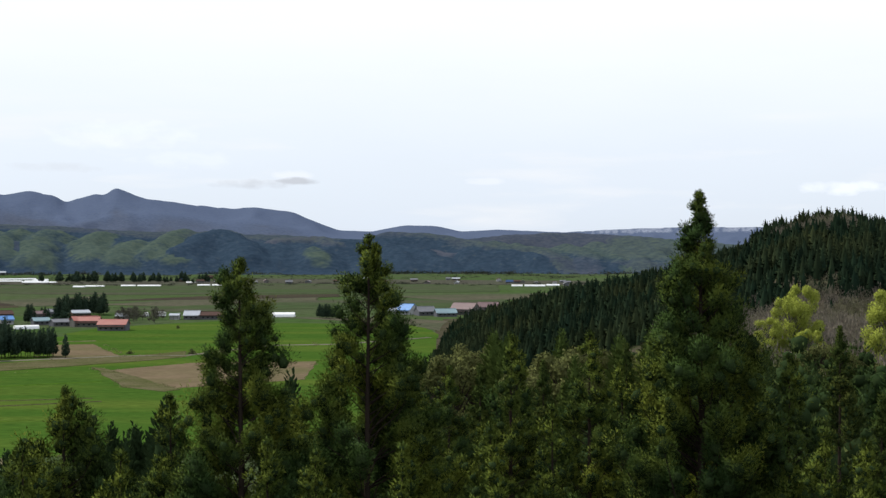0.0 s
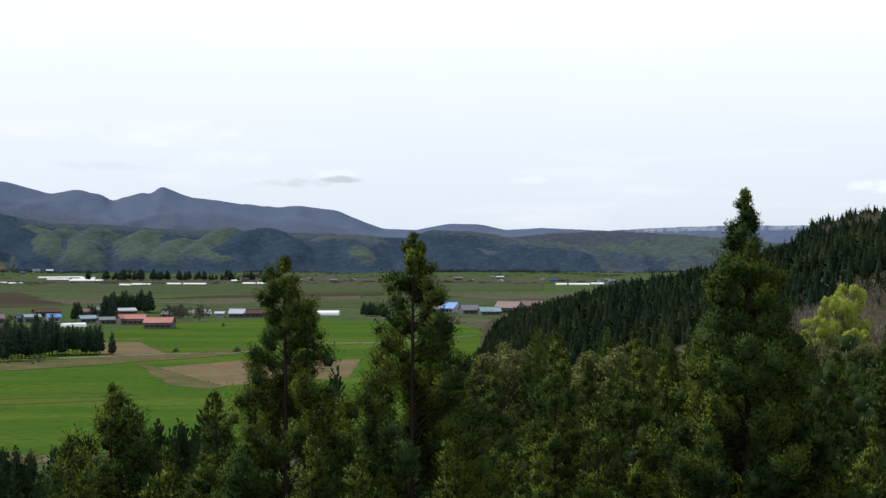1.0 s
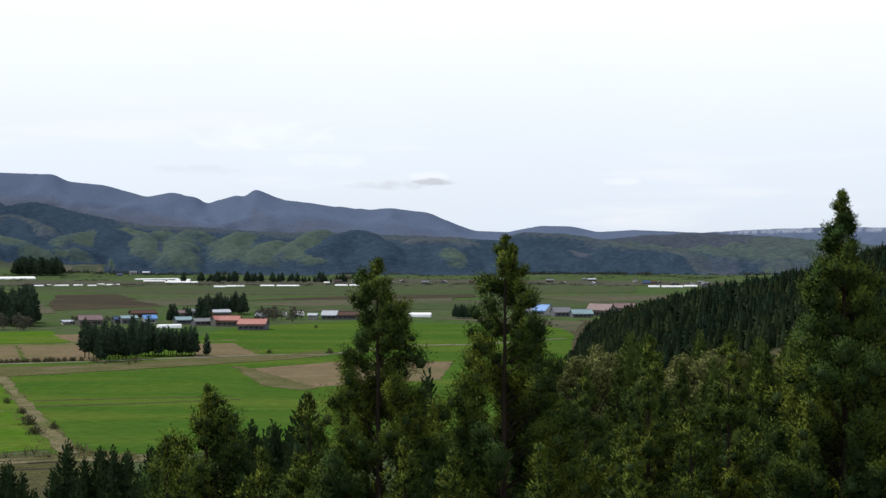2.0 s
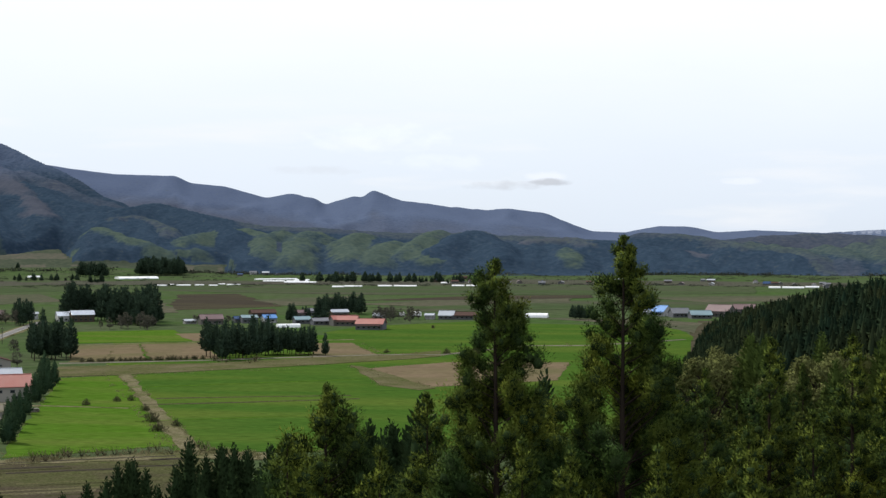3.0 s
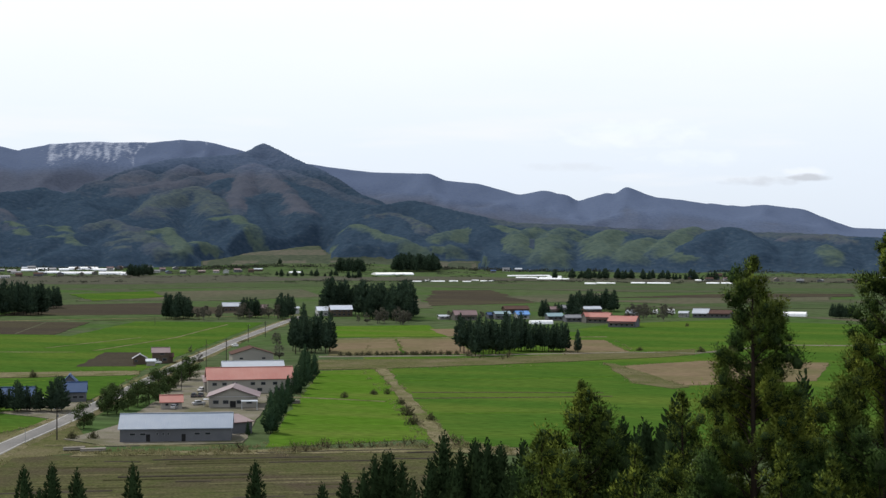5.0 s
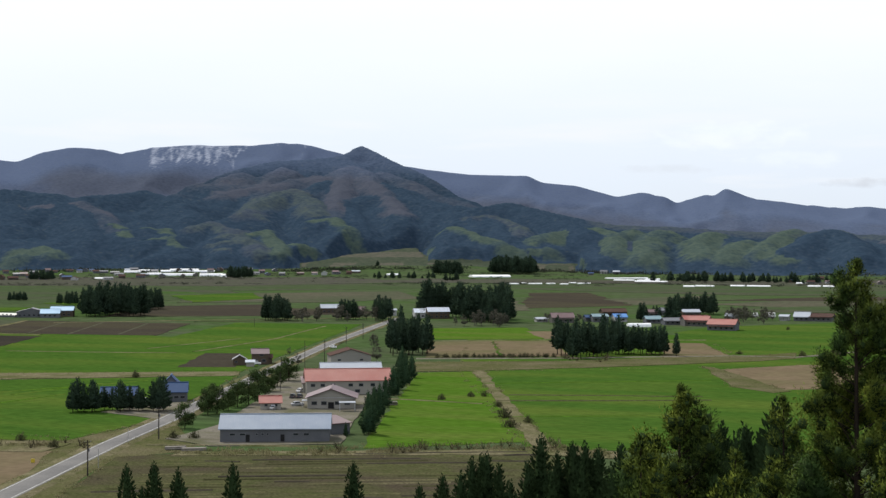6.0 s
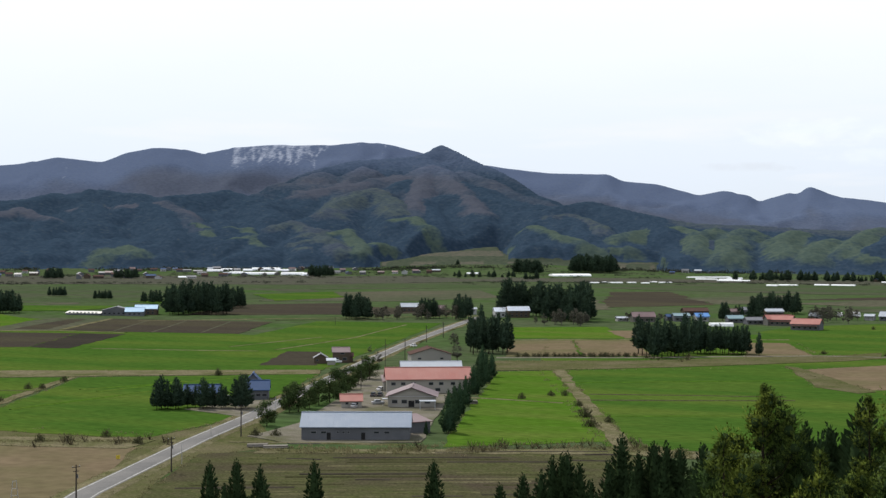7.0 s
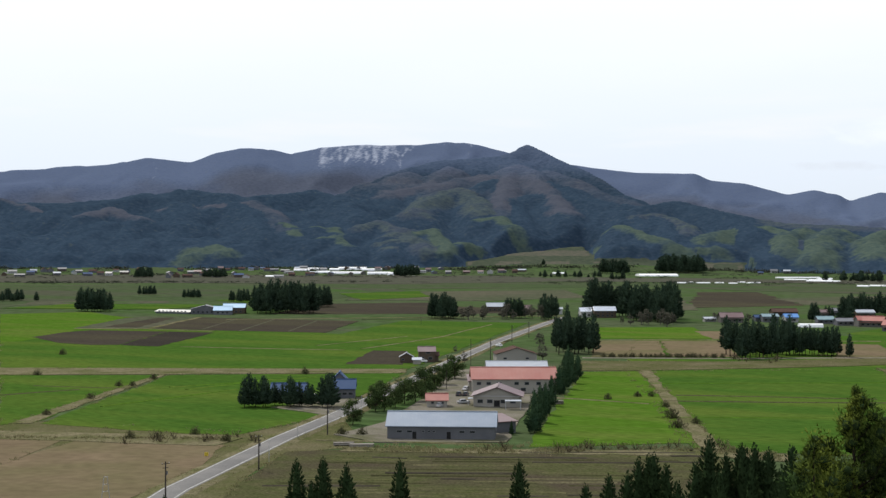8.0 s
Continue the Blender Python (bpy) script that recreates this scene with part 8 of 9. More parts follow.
plant_row("cedar", small, "cedar_dark", [
    (-700.0, 948.9, 19.4), (-661.7, 900.7, 19.4), (-665.2, 908.7, 22.7), (-674.3, 923.2, 21.9), (-688.6, 945.3, 18.9), (-653.7, 900.4, 19.4), (-688.4, 951.5, 21.5), (-660.8, 915.7, 25.7),
    (-674.2, 937.1, 21.1), (-660.7, 922.5, 23.3), (-672.0, 941.0, 25.5), (-649.9, 913.0, 17.9), (-662.2, 934.0, 19.4), (-664.4, 940.1, 24.0), (-651.1, 924.1, 20.5), (-643.6, 916.5, 23.6),
    (-665.1, 948.8, 23.9), (-669.1, 959.0, 22.4), (-640.5, 919.7, 21.7), (-635.6, 916.3, 24.6), (-659.3, 953.5, 19.9), (-630.7, 914.6, 20.0), (-645.6, 939.2, 20.8), (-662.1, 967.6, 19.7),
    (-632.4, 926.3, 22.8), (-631.8, 929.7, 23.7), (-697.9, 1021.0, 15.6), (-687.5, 1010.3, 16.4), (-687.4, 1013.9, 16.6), (-685.1, 1013.5, 16.1), (-692.5, 1028.3, 17.3), (-686.6, 1022.0, 15.4),
    (-699.7, 1046.1, 17.2), (-685.8, 1029.5, 17.3), (-682.6, 1027.1, 17.1), (-801.9, 863.3, 16.5), (-808.2, 872.8, 18.1), (-792.5, 859.9, 16.0), (-792.8, 862.9, 18.6), (-785.9, 860.1, 18.0),
    (-791.3, 868.6, 14.7), (-790.8, 871.4, 17.1), (-782.4, 865.6, 17.5), (-796.9, 885.6, 16.9), (-776.7, 864.7, 13.6), (-779.8, 873.2, 15.1), (-516.1, 905.5, 17.9), (-513.7, 905.3, 16.9),
    (-512.5, 906.2, 17.0), (-504.1, 896.7, 15.9), (-513.7, 916.0, 17.3), (-514.6, 921.5, 18.2), (-507.1, 913.3, 15.7), (-504.8, 911.7, 15.4), (-498.8, 905.3, 15.2), (-810.8, 1075.7, 12.1),
    (-801.4, 1066.5, 11.4), (-808.8, 1080.7, 12.1), (-803.3, 1078.4, 12.0), (-826.9, 1085.8, 10.2), (-823.7, 1084.9, 9.4), (-1013.1, 1178.6, 9.8), (-1003.9, 1174.4, 9.1), (-1006.9, 1181.7, 9.2),
    (-1001.2, 1179.2, 10.0), (-997.5, 1177.6, 10.2), (-995.3, 1180.1, 10.0), (-915.6, 1128.5, 8.8), (-927.0, 1144.2, 7.8), (-920.6, 1141.3, 9.0), (-913.0, 1135.7, 8.2), (-912.0, 1137.4, 8.1),
    (-917.9, 1147.3, 9.1), (-907.5, 1139.0, 9.1), (-906.1, 1140.1, 8.4),
], "tall dark cedar in a windbreak on the plain", "windbreaks of cedars", seed=14)
plant_row("cedar", small, "cedar_dark", [
    (-283.3, 1123.7, 14.9), (-280.4, 1120.9, 16.2), (-280.6, 1129.7, 12.5), (-275.6, 1118.0, 13.2), (-272.6, 1117.0, 16.9), (-269.7, 1114.8, 17.4), (-271.6, 1130.9, 12.6), (-269.5, 1129.2, 14.2),
    (-264.8, 1116.9, 13.8), (-262.3, 1118.3, 14.8), (-265.7, 1141.6, 14.3), (-264.6, 1142.7, 17.5), (-257.4, 1125.0, 13.7), (-254.1, 1116.5, 14.9), (-255.6, 1131.9, 16.7), (-257.2, 1003.6, 17.5),
    (-255.2, 1003.2, 16.7), (-251.1, 998.2, 14.7), (-276.4, 1000.2, 12.8), (-273.9, 999.5, 13.2), (-285.6, 1068.8, 8.1), (-282.2, 1065.0, 8.7), (-279.3, 1062.5, 7.6), (-88.4, 1075.3, 10.2),
    (-85.6, 1064.6, 9.9), (-84.9, 1079.8, 10.0), (-83.0, 1068.4, 10.6), (-80.9, 1066.1, 10.5), (-78.4, 1063.2, 9.4), (-76.2, 1066.4, 9.6), (-75.4, 1078.1, 9.8), (-73.7, 1072.2, 9.0),
    (-477.8, 945.5, 14.2), (-471.5, 938.3, 14.4), (-472.2, 944.9, 13.8), (-466.5, 936.5, 13.4), (-465.1, 938.9, 14.4), (-465.3, 942.7, 12.6),
], "dark cedar beside the hamlet", "cedars of the hamlet", seed=15)
FAR_CONIFERS = []
FAR_CONIFERS += [
    (-1059, 2241, 8.6), (-1048, 2223, 7.9), (-1032, 2201, 7.5), (-1031, 2209, 7.9), (-1024, 2203, 8.2), (-1031, 2230, 8.4),
    (-1016, 2208, 8.3), (-1027, 2244, 8.2), (-1015, 2231, 8.4), (-1018, 2244, 8.3), (-1003, 2220, 7.9), (-1011, 2251, 8.0),
    (-997, 2231, 7.5), (-1010, 2268, 7.7), (-989, 2231, 7.3), (-997, 2260, 8.5), (-988, 2251, 7.7), (-994, 2276, 8.2),
    (-975, 2242, 8.4), (-988, 2285, 7.8), (-905, 2126, 7.9), (-890, 2105, 8.5), (-897, 2127, 7.9), (-892, 2129, 8.8),
    (-891, 2137, 9.1), (-883, 2126, 9.0), (-1063, 2481, 27.0), (-1058, 2480, 26.0), (-1057, 2488, 24.4), (-1038, 2457, 25.6),
]
FAR_CONIFERS += [
    (-1042, 2477, 26.8), (-1040, 2487, 26.0), (-1019, 2451, 24.4), (-1014, 2448, 27.1), (-1010, 2451, 25.4), (-1009, 2459, 23.6),
    (-1002, 2603, 28.8), (-994, 2593, 31.7), (-991, 2595, 31.2), (-1007, 2647, 33.3), (-996, 2631, 32.5), (-1011, 2680, 28.6),
    (-984, 2620, 28.5), (-1001, 2674, 33.6), (-998, 2675, 28.5), (-977, 2633, 30.8), (-967, 2613, 27.7), (-979, 2660, 32.6),
    (-972, 2651, 32.6), (-984, 2691, 29.8), (-964, 2653, 30.3), (-952, 2627, 28.2), (-968, 2685, 28.6), (-955, 2658, 32.3),
    (-942, 2637, 30.7), (-962, 2697, 33.6), (-951, 2683, 28.5), (-939, 2656, 28.4), (-584, 2231, 10.8), (-566, 2176, 10.3),
]
FAR_CONIFERS += [
    (-568, 2202, 10.4), (-576, 2249, 10.1), (-572, 2250, 10.2), (-565, 2243, 10.6), (-555, 2227, 10.9), (-559, 2254, 10.4),
    (-546, 2223, 9.7), (-542, 2231, 10.0), (-532, 2203, 9.5), (-537, 2250, 10.6), (-517, 2184, 10.1), (-530, 2256, 9.5),
    (-504, 2170, 10.2), (-512, 2219, 9.8), (-505, 2206, 10.4), (-498, 2200, 10.3), (-494, 2199, 9.8), (-485, 2183, 10.2),
    (-479, 2175, 9.4), (-480, 2198, 9.1), (-479, 2216, 10.2), (-472, 2208, 9.9), (-475, 2247, 9.5), (-463, 2216, 10.5),
    (-449, 2167, 8.9), (-449, 2193, 9.9), (-452, 2216, 9.7), (-436, 2166, 10.3), (-443, 2231, 10.1), (-431, 2183, 10.3),
]
FAR_CONIFERS += [
    (-429, 2200, 10.4), (-435, 2253, 9.4), (-417, 2191, 9.1), (-422, 2238, 9.2), (-418, 2241, 9.1), (-404, 2193, 9.7),
    (-401, 2204, 9.4), (-404, 2237, 9.3), (-400, 2253, 10.3), (-382, 2175, 9.8), (-377, 2171, 9.5), (-374, 2175, 9.4),
    (-382, 2246, 9.3), (-373, 2227, 9.0), (-370, 2245, 10.0), (-366, 2239, 10.1), (-363, 2246, 9.4), (-352, 2212, 10.2),
    (-349, 2220, 9.3), (-337, 2177, 9.3), (-340, 2227, 10.5), (-331, 2204, 9.0), (-329, 2214, 10.1), (-328, 2233, 9.2),
    (-324, 2250, 10.0), (-316, 2221, 9.1), (-313, 2238, 10.6), (-307, 2226, 10.6), (-1281, 2691, 11.0), (-1277, 2693, 10.8),
]
FAR_CONIFERS += [
    (-1285, 2138, 21.1), (-1287, 2149, 19.5), (-1297, 2175, 18.8), (-1270, 2140, 19.3), (-1269, 2149, 20.3), (-1278, 2172, 19.9),
    (-1266, 2159, 19.7), (-1265, 2169, 19.0), (-1565, 1813, 14.4), (-1559, 1812, 15.0), (-1574, 1833, 17.1), (-1585, 1851, 17.3),
    (-1547, 1811, 14.6), (-1564, 1838, 16.9), (-1563, 1842, 15.9), (-1537, 1814, 16.4), (-1474, 1868, 15.3), (-1470, 1873, 14.5),
    (-1491, 1904, 14.8), (-1483, 1903, 14.8), (-1472, 1895, 15.4), (-1455, 1882, 14.2), (-1463, 1899, 14.8), (-1459, 1898, 16.9),
    (-1014, 984, 7.4), (-1019, 994, 8.0), (-1019, 995, 8.2), (-1029, 1008, 8.4), (-1000, 983, 8.0), (-999, 985, 7.9),
]
FAR_CONIFERS += [
    (-1019, 1010, 8.4), (-997, 989, 7.1), (-995, 992, 7.2), (-992, 991, 7.0), (-993, 996, 7.4), (-990, 997, 8.1),
    (-1000, 1010, 7.8), (-998, 1012, 7.4), (-1270, 2127, 9.5), (-1270, 2128, 9.6),
]

# ---- garden and roadside trees ----
pine = [broadleaf_meshes(200 + k, 10, 4.6, 2600, 0.55, True, 0.04, 16) for k in range(4)]
bush = [shrub_meshes(220 + k, 420) for k in range(4)]
twiggy = [shrub_meshes(230 + k, 70) for k in range(4)]
bud = [broadleaf_meshes(240 + k, 10, 3.0, 800, 0.50, True, 0.10, 14) for k in range(3)]
plant_row("pine", small, "cedar_dark", [
    (-280.5, 375.3, 9.5), (-281.2, 378.6, 10.5), (-277.9, 377.3, 9.1), (-275.6, 378.2, 10.0), (-276.6, 380.9, 9.3), (-276.3, 385.3, 7.2), (-273.4, 385.5, 7.0), (-268.1, 382.0, 9.8),
    (-270.1, 386.7, 8.2), (-267.1, 385.7, 7.9), (-263.7, 385.3, 8.0), (-264.1, 388.2, 6.9), (-259.7, 387.2, 9.6), (-257.2, 386.5, 11.0), (-258.5, 390.8, 10.7),
], "dark conifer in a farmhouse garden", "garden conifers", seed=17)
plant_row("pine", pine, "garden_leaf", [
    (-227.9, 355.2, 7.3), (-240.0, 386.7, 8.1), (-239.1, 390.3, 9.2), (-240.4, 399.0, 6.7), (-243.1, 409.1, 8.6), (-243.9, 417.4, 7.9), (-252.4, 438.2, 9.5), (-259.0, 456.0, 8.5),
    (-265.1, 473.7, 8.4), (-272.6, 495.9, 9.2), (-246.1, 395.1, 5.5), (-288.5, 522.4, 4.7),
], "round-headed dark pine along the roadside yard", "pines by the yard", seed=18)
farm_conifers = [cedar_small_meshes(140 + k, 10, 2.7, 1000, 0.66, 0.03, 0.65) for k in range(3)]
plant_row("conifer", farm_conifers, "farm_conifer", [
    (-175.7, 363.8, 11.8), (-184.7, 386.2, 10.8), (-191.8, 404.8, 9.9), (-200.8, 428.1, 9.8), (-179.2, 357.3, 3.8), (-214.2, 463.2, 10.2),
    (-220.8, 482.2, 12.9), (-227.0, 501.6, 11.6), (-236.5, 528.0, 9.0), (-240.3, 527.4, 12.6),
], "dark green conifer beside the farm buildings", "conifers beside the farm", seed=19, wide=0.85)
plant_row("garden_tree", bud, "bud_leaf", [
    (-470.6, 964.6, 8.3), (-468.9, 921.1, 10.9), (-495.4, 913.6, 7.8), (-457.3, 914.2, 8.1), (-478.4, 909.5, 10.2), (-472.3, 930.4, 8.2), (-470.0, 929.5, 11.9), (-455.7, 949.8, 6.9),
    (-440.4, 924.0, 11.6), (-459.6, 937.5, 9.9), (-478.5, 909.3, 7.5), (-483.9, 899.4, 11.1), (-491.3, 911.7, 8.2), (-479.1, 939.3, 8.5), (-455.4, 939.6, 10.5), (-498.7, 916.9, 7.2),
    (-439.5, 924.5, 9.0), (-494.8, 926.9, 7.0), (-487.0, 929.4, 10.2), (-474.6, 944.3, 7.5), (-192.4, 1000.4, 9.9), (-216.6, 1035.5, 9.4), (-198.8, 1016.9, 7.1), (-201.5, 1063.1, 6.0),
    (-208.7, 1014.5, 12.0), (-208.6, 998.9, 11.7), (-233.1, 1074.1, 6.5), (-207.1, 1073.8, 9.2), (-218.6, 1070.3, 5.4), (-208.6, 1043.0, 8.8), (-221.6, 1037.4, 9.1), (-223.1, 1029.0, 7.6),
    (-234.0, 1077.6, 4.7), (-200.0, 1044.4, 10.3), (-203.5, 1085.0, 6.5), (-225.4, 1053.6, 9.0), (-220.6, 1037.0, 10.9), (-195.2, 1046.7, 7.4), (-211.2, 1067.8, 5.8), (-211.7, 1037.4, 9.9),
    (-214.9, 1055.4, 7.3), (-228.3, 1074.4, 6.4), (-361.3, 888.2, 8.1), (-370.2, 895.1, 5.9), (-349.3, 908.9, 11.1), (-343.8, 916.9, 7.3), (-356.7, 895.4, 9.6), (-345.1, 911.6, 8.4),
    (-339.6, 891.5, 10.5), (-337.3, 889.8, 8.8), (-344.0, 917.5, 8.6), (-360.5, 904.4, 9.1), (-359.1, 904.2, 8.6), (-346.9, 909.3, 5.9), (-338.2, 891.0, 9.4), (-353.9, 899.4, 10.9),
    (-327.6, 951.6, 7.4), (-309.1, 965.6, 6.7), (-314.6, 657.4, 9.2), (-282.3, 593.0, 9.0), (-304.5, 562.4, 5.8), (-340.4, 619.7, 4.0),
], "leafless brownish garden tree coming into bud", "bare garden trees", seed=20)
plant_row("bush", bush, "bush_leaf", [
    (-267.4, 625.5, 3.0), (-265.1, 627.8, 3.0), (-263.8, 628.2, 3.0), (-261.1, 629.6, 3.0), (-259.0, 630.6, 3.0), (-257.1, 632.7, 3.0), (-256.0, 632.8, 3.0), (-253.4, 635.2, 3.0),
    (-250.8, 634.7, 3.0), (-249.1, 636.0, 3.0), (-247.3, 637.7, 3.0), (-245.6, 639.7, 3.0), (-243.3, 640.6, 3.0), (-241.4, 641.0, 3.0), (-239.4, 643.6, 3.0), (-237.6, 644.2, 3.0),
    (-235.1, 645.5, 3.0), (-233.8, 647.2, 3.0), (-232.0, 646.4, 3.0), (-229.8, 647.4, 3.0), (-227.8, 649.8, 3.0), (-224.9, 650.6, 3.0), (-224.0, 651.0, 3.0), (-221.1, 652.9, 3.0),
    (-193.3, 455.5, 3.0), (-188.1, 468.4, 3.0), (-184.5, 471.7, 3.0), (-168.3, 442.7, 3.0), (-155.8, 414.5, 4.5), (-144.9, 405.0, 3.0), (-145.9, 393.1, 3.9), (-333.4, 485.1, 4.0),
    (-369.6, 438.0, 3.2), (-357.4, 412.2, 3.0), (-361.7, 409.7, 3.0), (-489.1, 515.7, 4.0), (-419.5, 428.8, 3.0), (-252.2, 315.6, 3.0), (-260.6, 299.7, 3.2), (-254.9, 303.6, 3.0),
    (-236.1, 308.1, 3.0), (-213.3, 336.8, 3.0), (-218.0, 334.4, 3.0), (-339.9, 371.5, 3.0), (-318.2, 329.0, 3.0), (-118.0, 706.2, 3.9), (-147.4, 707.1, 3.0), (-164.8, 934.0, 3.0),
    (-103.4, 705.9, 6.6),
], "low dark bush on a field bank", "bushes on the banks", seed=21, wide=0.62)
plant_row("shrub", twiggy, "dry_twig", [
    (-151.5, 333.2, 3.0), (-119.8, 353.3, 3.0), (-133.0, 352.0, 3.0), (-136.2, 347.9, 3.0), (-126.2, 349.2, 3.0), (-121.2, 360.0, 3.0), (-153.8, 331.4, 3.0), (-165.5, 326.3, 3.1),
    (-150.9, 342.2, 3.0), (-141.7, 344.4, 3.0), (-143.4, 344.7, 3.0), (-146.2, 342.0, 3.0), (-151.4, 344.0, 3.0), (-153.9, 336.8, 3.0), (-156.0, 336.5, 3.0), (-148.7, 340.2, 3.0),
    (-132.1, 355.5, 3.0), (-124.3, 363.1, 3.0), (-168.6, 331.9, 3.0), (-150.4, 337.0, 3.0), (-139.1, 345.2, 3.0), (-169.9, 325.1, 3.0), (-250.4, 304.8, 3.0), (-241.4, 307.8, 3.0),
    (-238.9, 316.5, 3.0), (-239.9, 304.2, 3.0), (-231.4, 312.8, 3.0), (-253.7, 300.5, 3.0), (-227.6, 309.1, 3.0), (-249.4, 298.2, 3.0), (-255.0, 291.3, 3.0), (-213.3, 647.7, 3.0),
    (-204.2, 634.8, 3.1), (-193.6, 644.2, 3.8), (-193.2, 633.2, 3.0), (-209.2, 639.5, 3.2), (-193.4, 641.0, 3.0), (-213.5, 645.4, 3.0), (-197.6, 658.0, 3.0),
], "thin leafless shrub on a straw-coloured bank", "thin shrubs", seed=22)

# ---- cedars on the lookout's slope ----
row = [cedar_small_meshes(300 + k, 10, 1.95, 2400, 0.42, 0.03, 0.75) for k in range(5)]
hill_row = [(t.copy(), c.copy()) for t, c in row]
for x, y, top in [
    (-128.7, 185.1, 18.3), (-129.3, 193.1, 17.6), (-120.9, 186.6, 18.0), (-117.2, 196.0, 17.8), (-100.5, 202.9, 18.1), (-87.0, 197.1, 16.3),
    (-86.7, 204.8, 16.7), (-84.2, 210.2, 18.6), (-81.4, 209.1, 19.7), (-73.2, 210.0, 22.7), (-72.1, 214.6, 19.7), (-71.4, 219.0, 20.5),
    (-68.8, 217.8, 20.8), (-66.3, 216.5, 20.5), (-60.1, 206.8, 22.6), (-81.6, 199.3, 18.1), (-78.2, 206.1, 18.7), (-73.0, 203.7, 19.7),
    (-68.4, 201.1, 19.2), (-65.3, 205.3, 19.7), (-58.4, 196.9, 20.9), (-147.3, 177.1, 12.6), (-118.2, 183.7, 16.1), (-125.2, 183.8, 15.5),
    (-50.5, 183.6, 24.9), (-73.9, 199.1, 17.5), (-83.5, 212.6, 18.8), (-69.8, 215.4, 21.0), (-44.3, 200.6, 26.7), (-42.0, 204.1, 26.4),
    (-37.1, 196.9, 27.3), (-44.0, 200.6, 26.5), (-41.4, 196.1, 26.0), (-41.4, 204.2, 26.0), (-39.1, 201.6, 25.7), (-17.1, 169.5, 36.3),
    (-23.6, 128.2, 37.5),
]:
    g = height(x, y)
    k = int(abs(x * 7 + y * 3)) % 5
    s = (top - g + 0.2) / 10
    plant("cedar", row[k], "cedar_row", x, y, g - 0.2, x * 37 % 360, "dark pointed cedar at the foot of the slope", "tree", "cedars at the slope's foot", (s * 1.05, s * 1.05, s))

near = [cedar_meshes(400 + k, 20, 0.37, 8.0, 7.2, 3.2, 190, 0.15, 0.05, 0.15) for k in range(5)]
thin = cedar_meshes(435, 20, 0.27, 14, 10.5, 3.2, 440, 0.13, 0.10, 0.55, hollow=0.42, thin_side=199)
broad = cedar_meshes(436, 20, 0.38, 12, 11.0, 3.4, 420, 0.13, 0.06, 0.25, hollow=0.36, thin_side=278)
tall = cedar_meshes(441, 22, 0.43, 13, 14.0, 3.4, 350, 0.13, 0.0, 0.0, hollow=0.25)
round_top = cedar_meshes(447, 20, 0.36, 9, 13.0, 4.0, 300, 0.12, 0.0, 0.60, hollow=0.2)
spire = [cedar_meshes(450 + k, 20, 0.24, 8, 8.0, 3.2, 80, 0.26, 0.0, 0.15) for k in range(2)]

SLOPE = "sunlit cedar with billowing yellow-green sprays on the slope"
plant("cedar", thin, "cedar_near", -8.04, 59.86, 29.50, 79, 'cedar with open crown and visible trunk on the slope', "tree", "cedars on the slope")
plant("cedar", broad, "cedar_near", -3.10, 62.32, 30.50, 355, SLOPE, "tree", "cedars on the slope")
plant("cedar", tall, "cedar_near", 10.09, 59.55, 30.16, 98, SLOPE, "tree", "cedars on the slope")
plant("cedar", round_top, "cedar_near", -11.24, 45.01, 25.80, 259, SLOPE, "tree", "cedars on the slope")
plant("cedar", near[2], "cedar_near", 3.27, 72.33, 25.78, 53, SLOPE, "tree", "cedars on the slope")
plant("cedar", near[3], "cedar_near", 6.45, 66.08, 26.27, 348, SLOPE, "tree", "cedars on the slope")
plant("cedar", near[4], "cedar_near", 8.27, 69.91, 24.74, 199, SLOPE, "tree", "cedars on the slope")
plant("cedar", near[0], "cedar_near", 0.34, 84.40, 23.34, 156, SLOPE, "tree", "cedars on the slope")
plant("cedar", near[2], "cedar_near", 13.47, 58.87, 25.75, 65, SLOPE, "tree", "cedars on the slope")
plant("cedar", near[3], "cedar_near", 14.14, 50.44, 23.57, 304, SLOPE, "tree", "cedars on the slope")
plant("cedar", near[1], "cedar_near", -11.84, 65.33, 23.64, 308, SLOPE, "tree", "cedars on the slope")
plant("cedar", near[4], "cedar_near", 15.82, 78.82, 23.77, 163, SLOPE, "tree", "cedars on the slope")
plant("cedar", near[2], "cedar_near", -6.93, 70.06, 22.64, 46, SLOPE, "tree", "cedars on the slope")
plant("cedar", near[3], "cedar_near", -1.41, 76.39, 23.11, 30, SLOPE, "tree", "cedars on the slope")
plant("cedar", near[1], "cedar_near", 4.30, 60.25, 23.67, 294, SLOPE, "tree", "cedars on the slope")
plant("cedar", near[3], "cedar_near", -11.33, 40.84, 24.67, 51, SLOPE, "tree", "cedars on the slope")
plant("cedar", near[0], "cedar_near", -9.22, 43.42, 24.16, 292, SLOPE, "tree", "cedars on the slope")
plant("cedar", near[1], "cedar_near", -4.04, 48.23, 23.51, 8, SLOPE, "tree", "cedars on the slope")
plant("cedar", near[2], "cedar_near", -9.81, 65.67, 21.88, 202, SLOPE, "tree", "cedars on the slope")
plant("cedar", near[3], "cedar_near", 1.61, 50.37, 23.78, 344, SLOPE, "tree", "cedars on the slope")
plant("cedar", near[0], "cedar_near", 13.31, 52.73, 23.67, 313, SLOPE, "tree", "cedars on the slope")
plant("cedar", near[2], "cedar_near", -5.26, 76.22, 22.56, 28, SLOPE, "tree", "cedars on the slope")
plant("cedar", near[4], "cedar_near", -1.34, 48.38, 23.67, 350, SLOPE, "tree", "cedars on the slope")
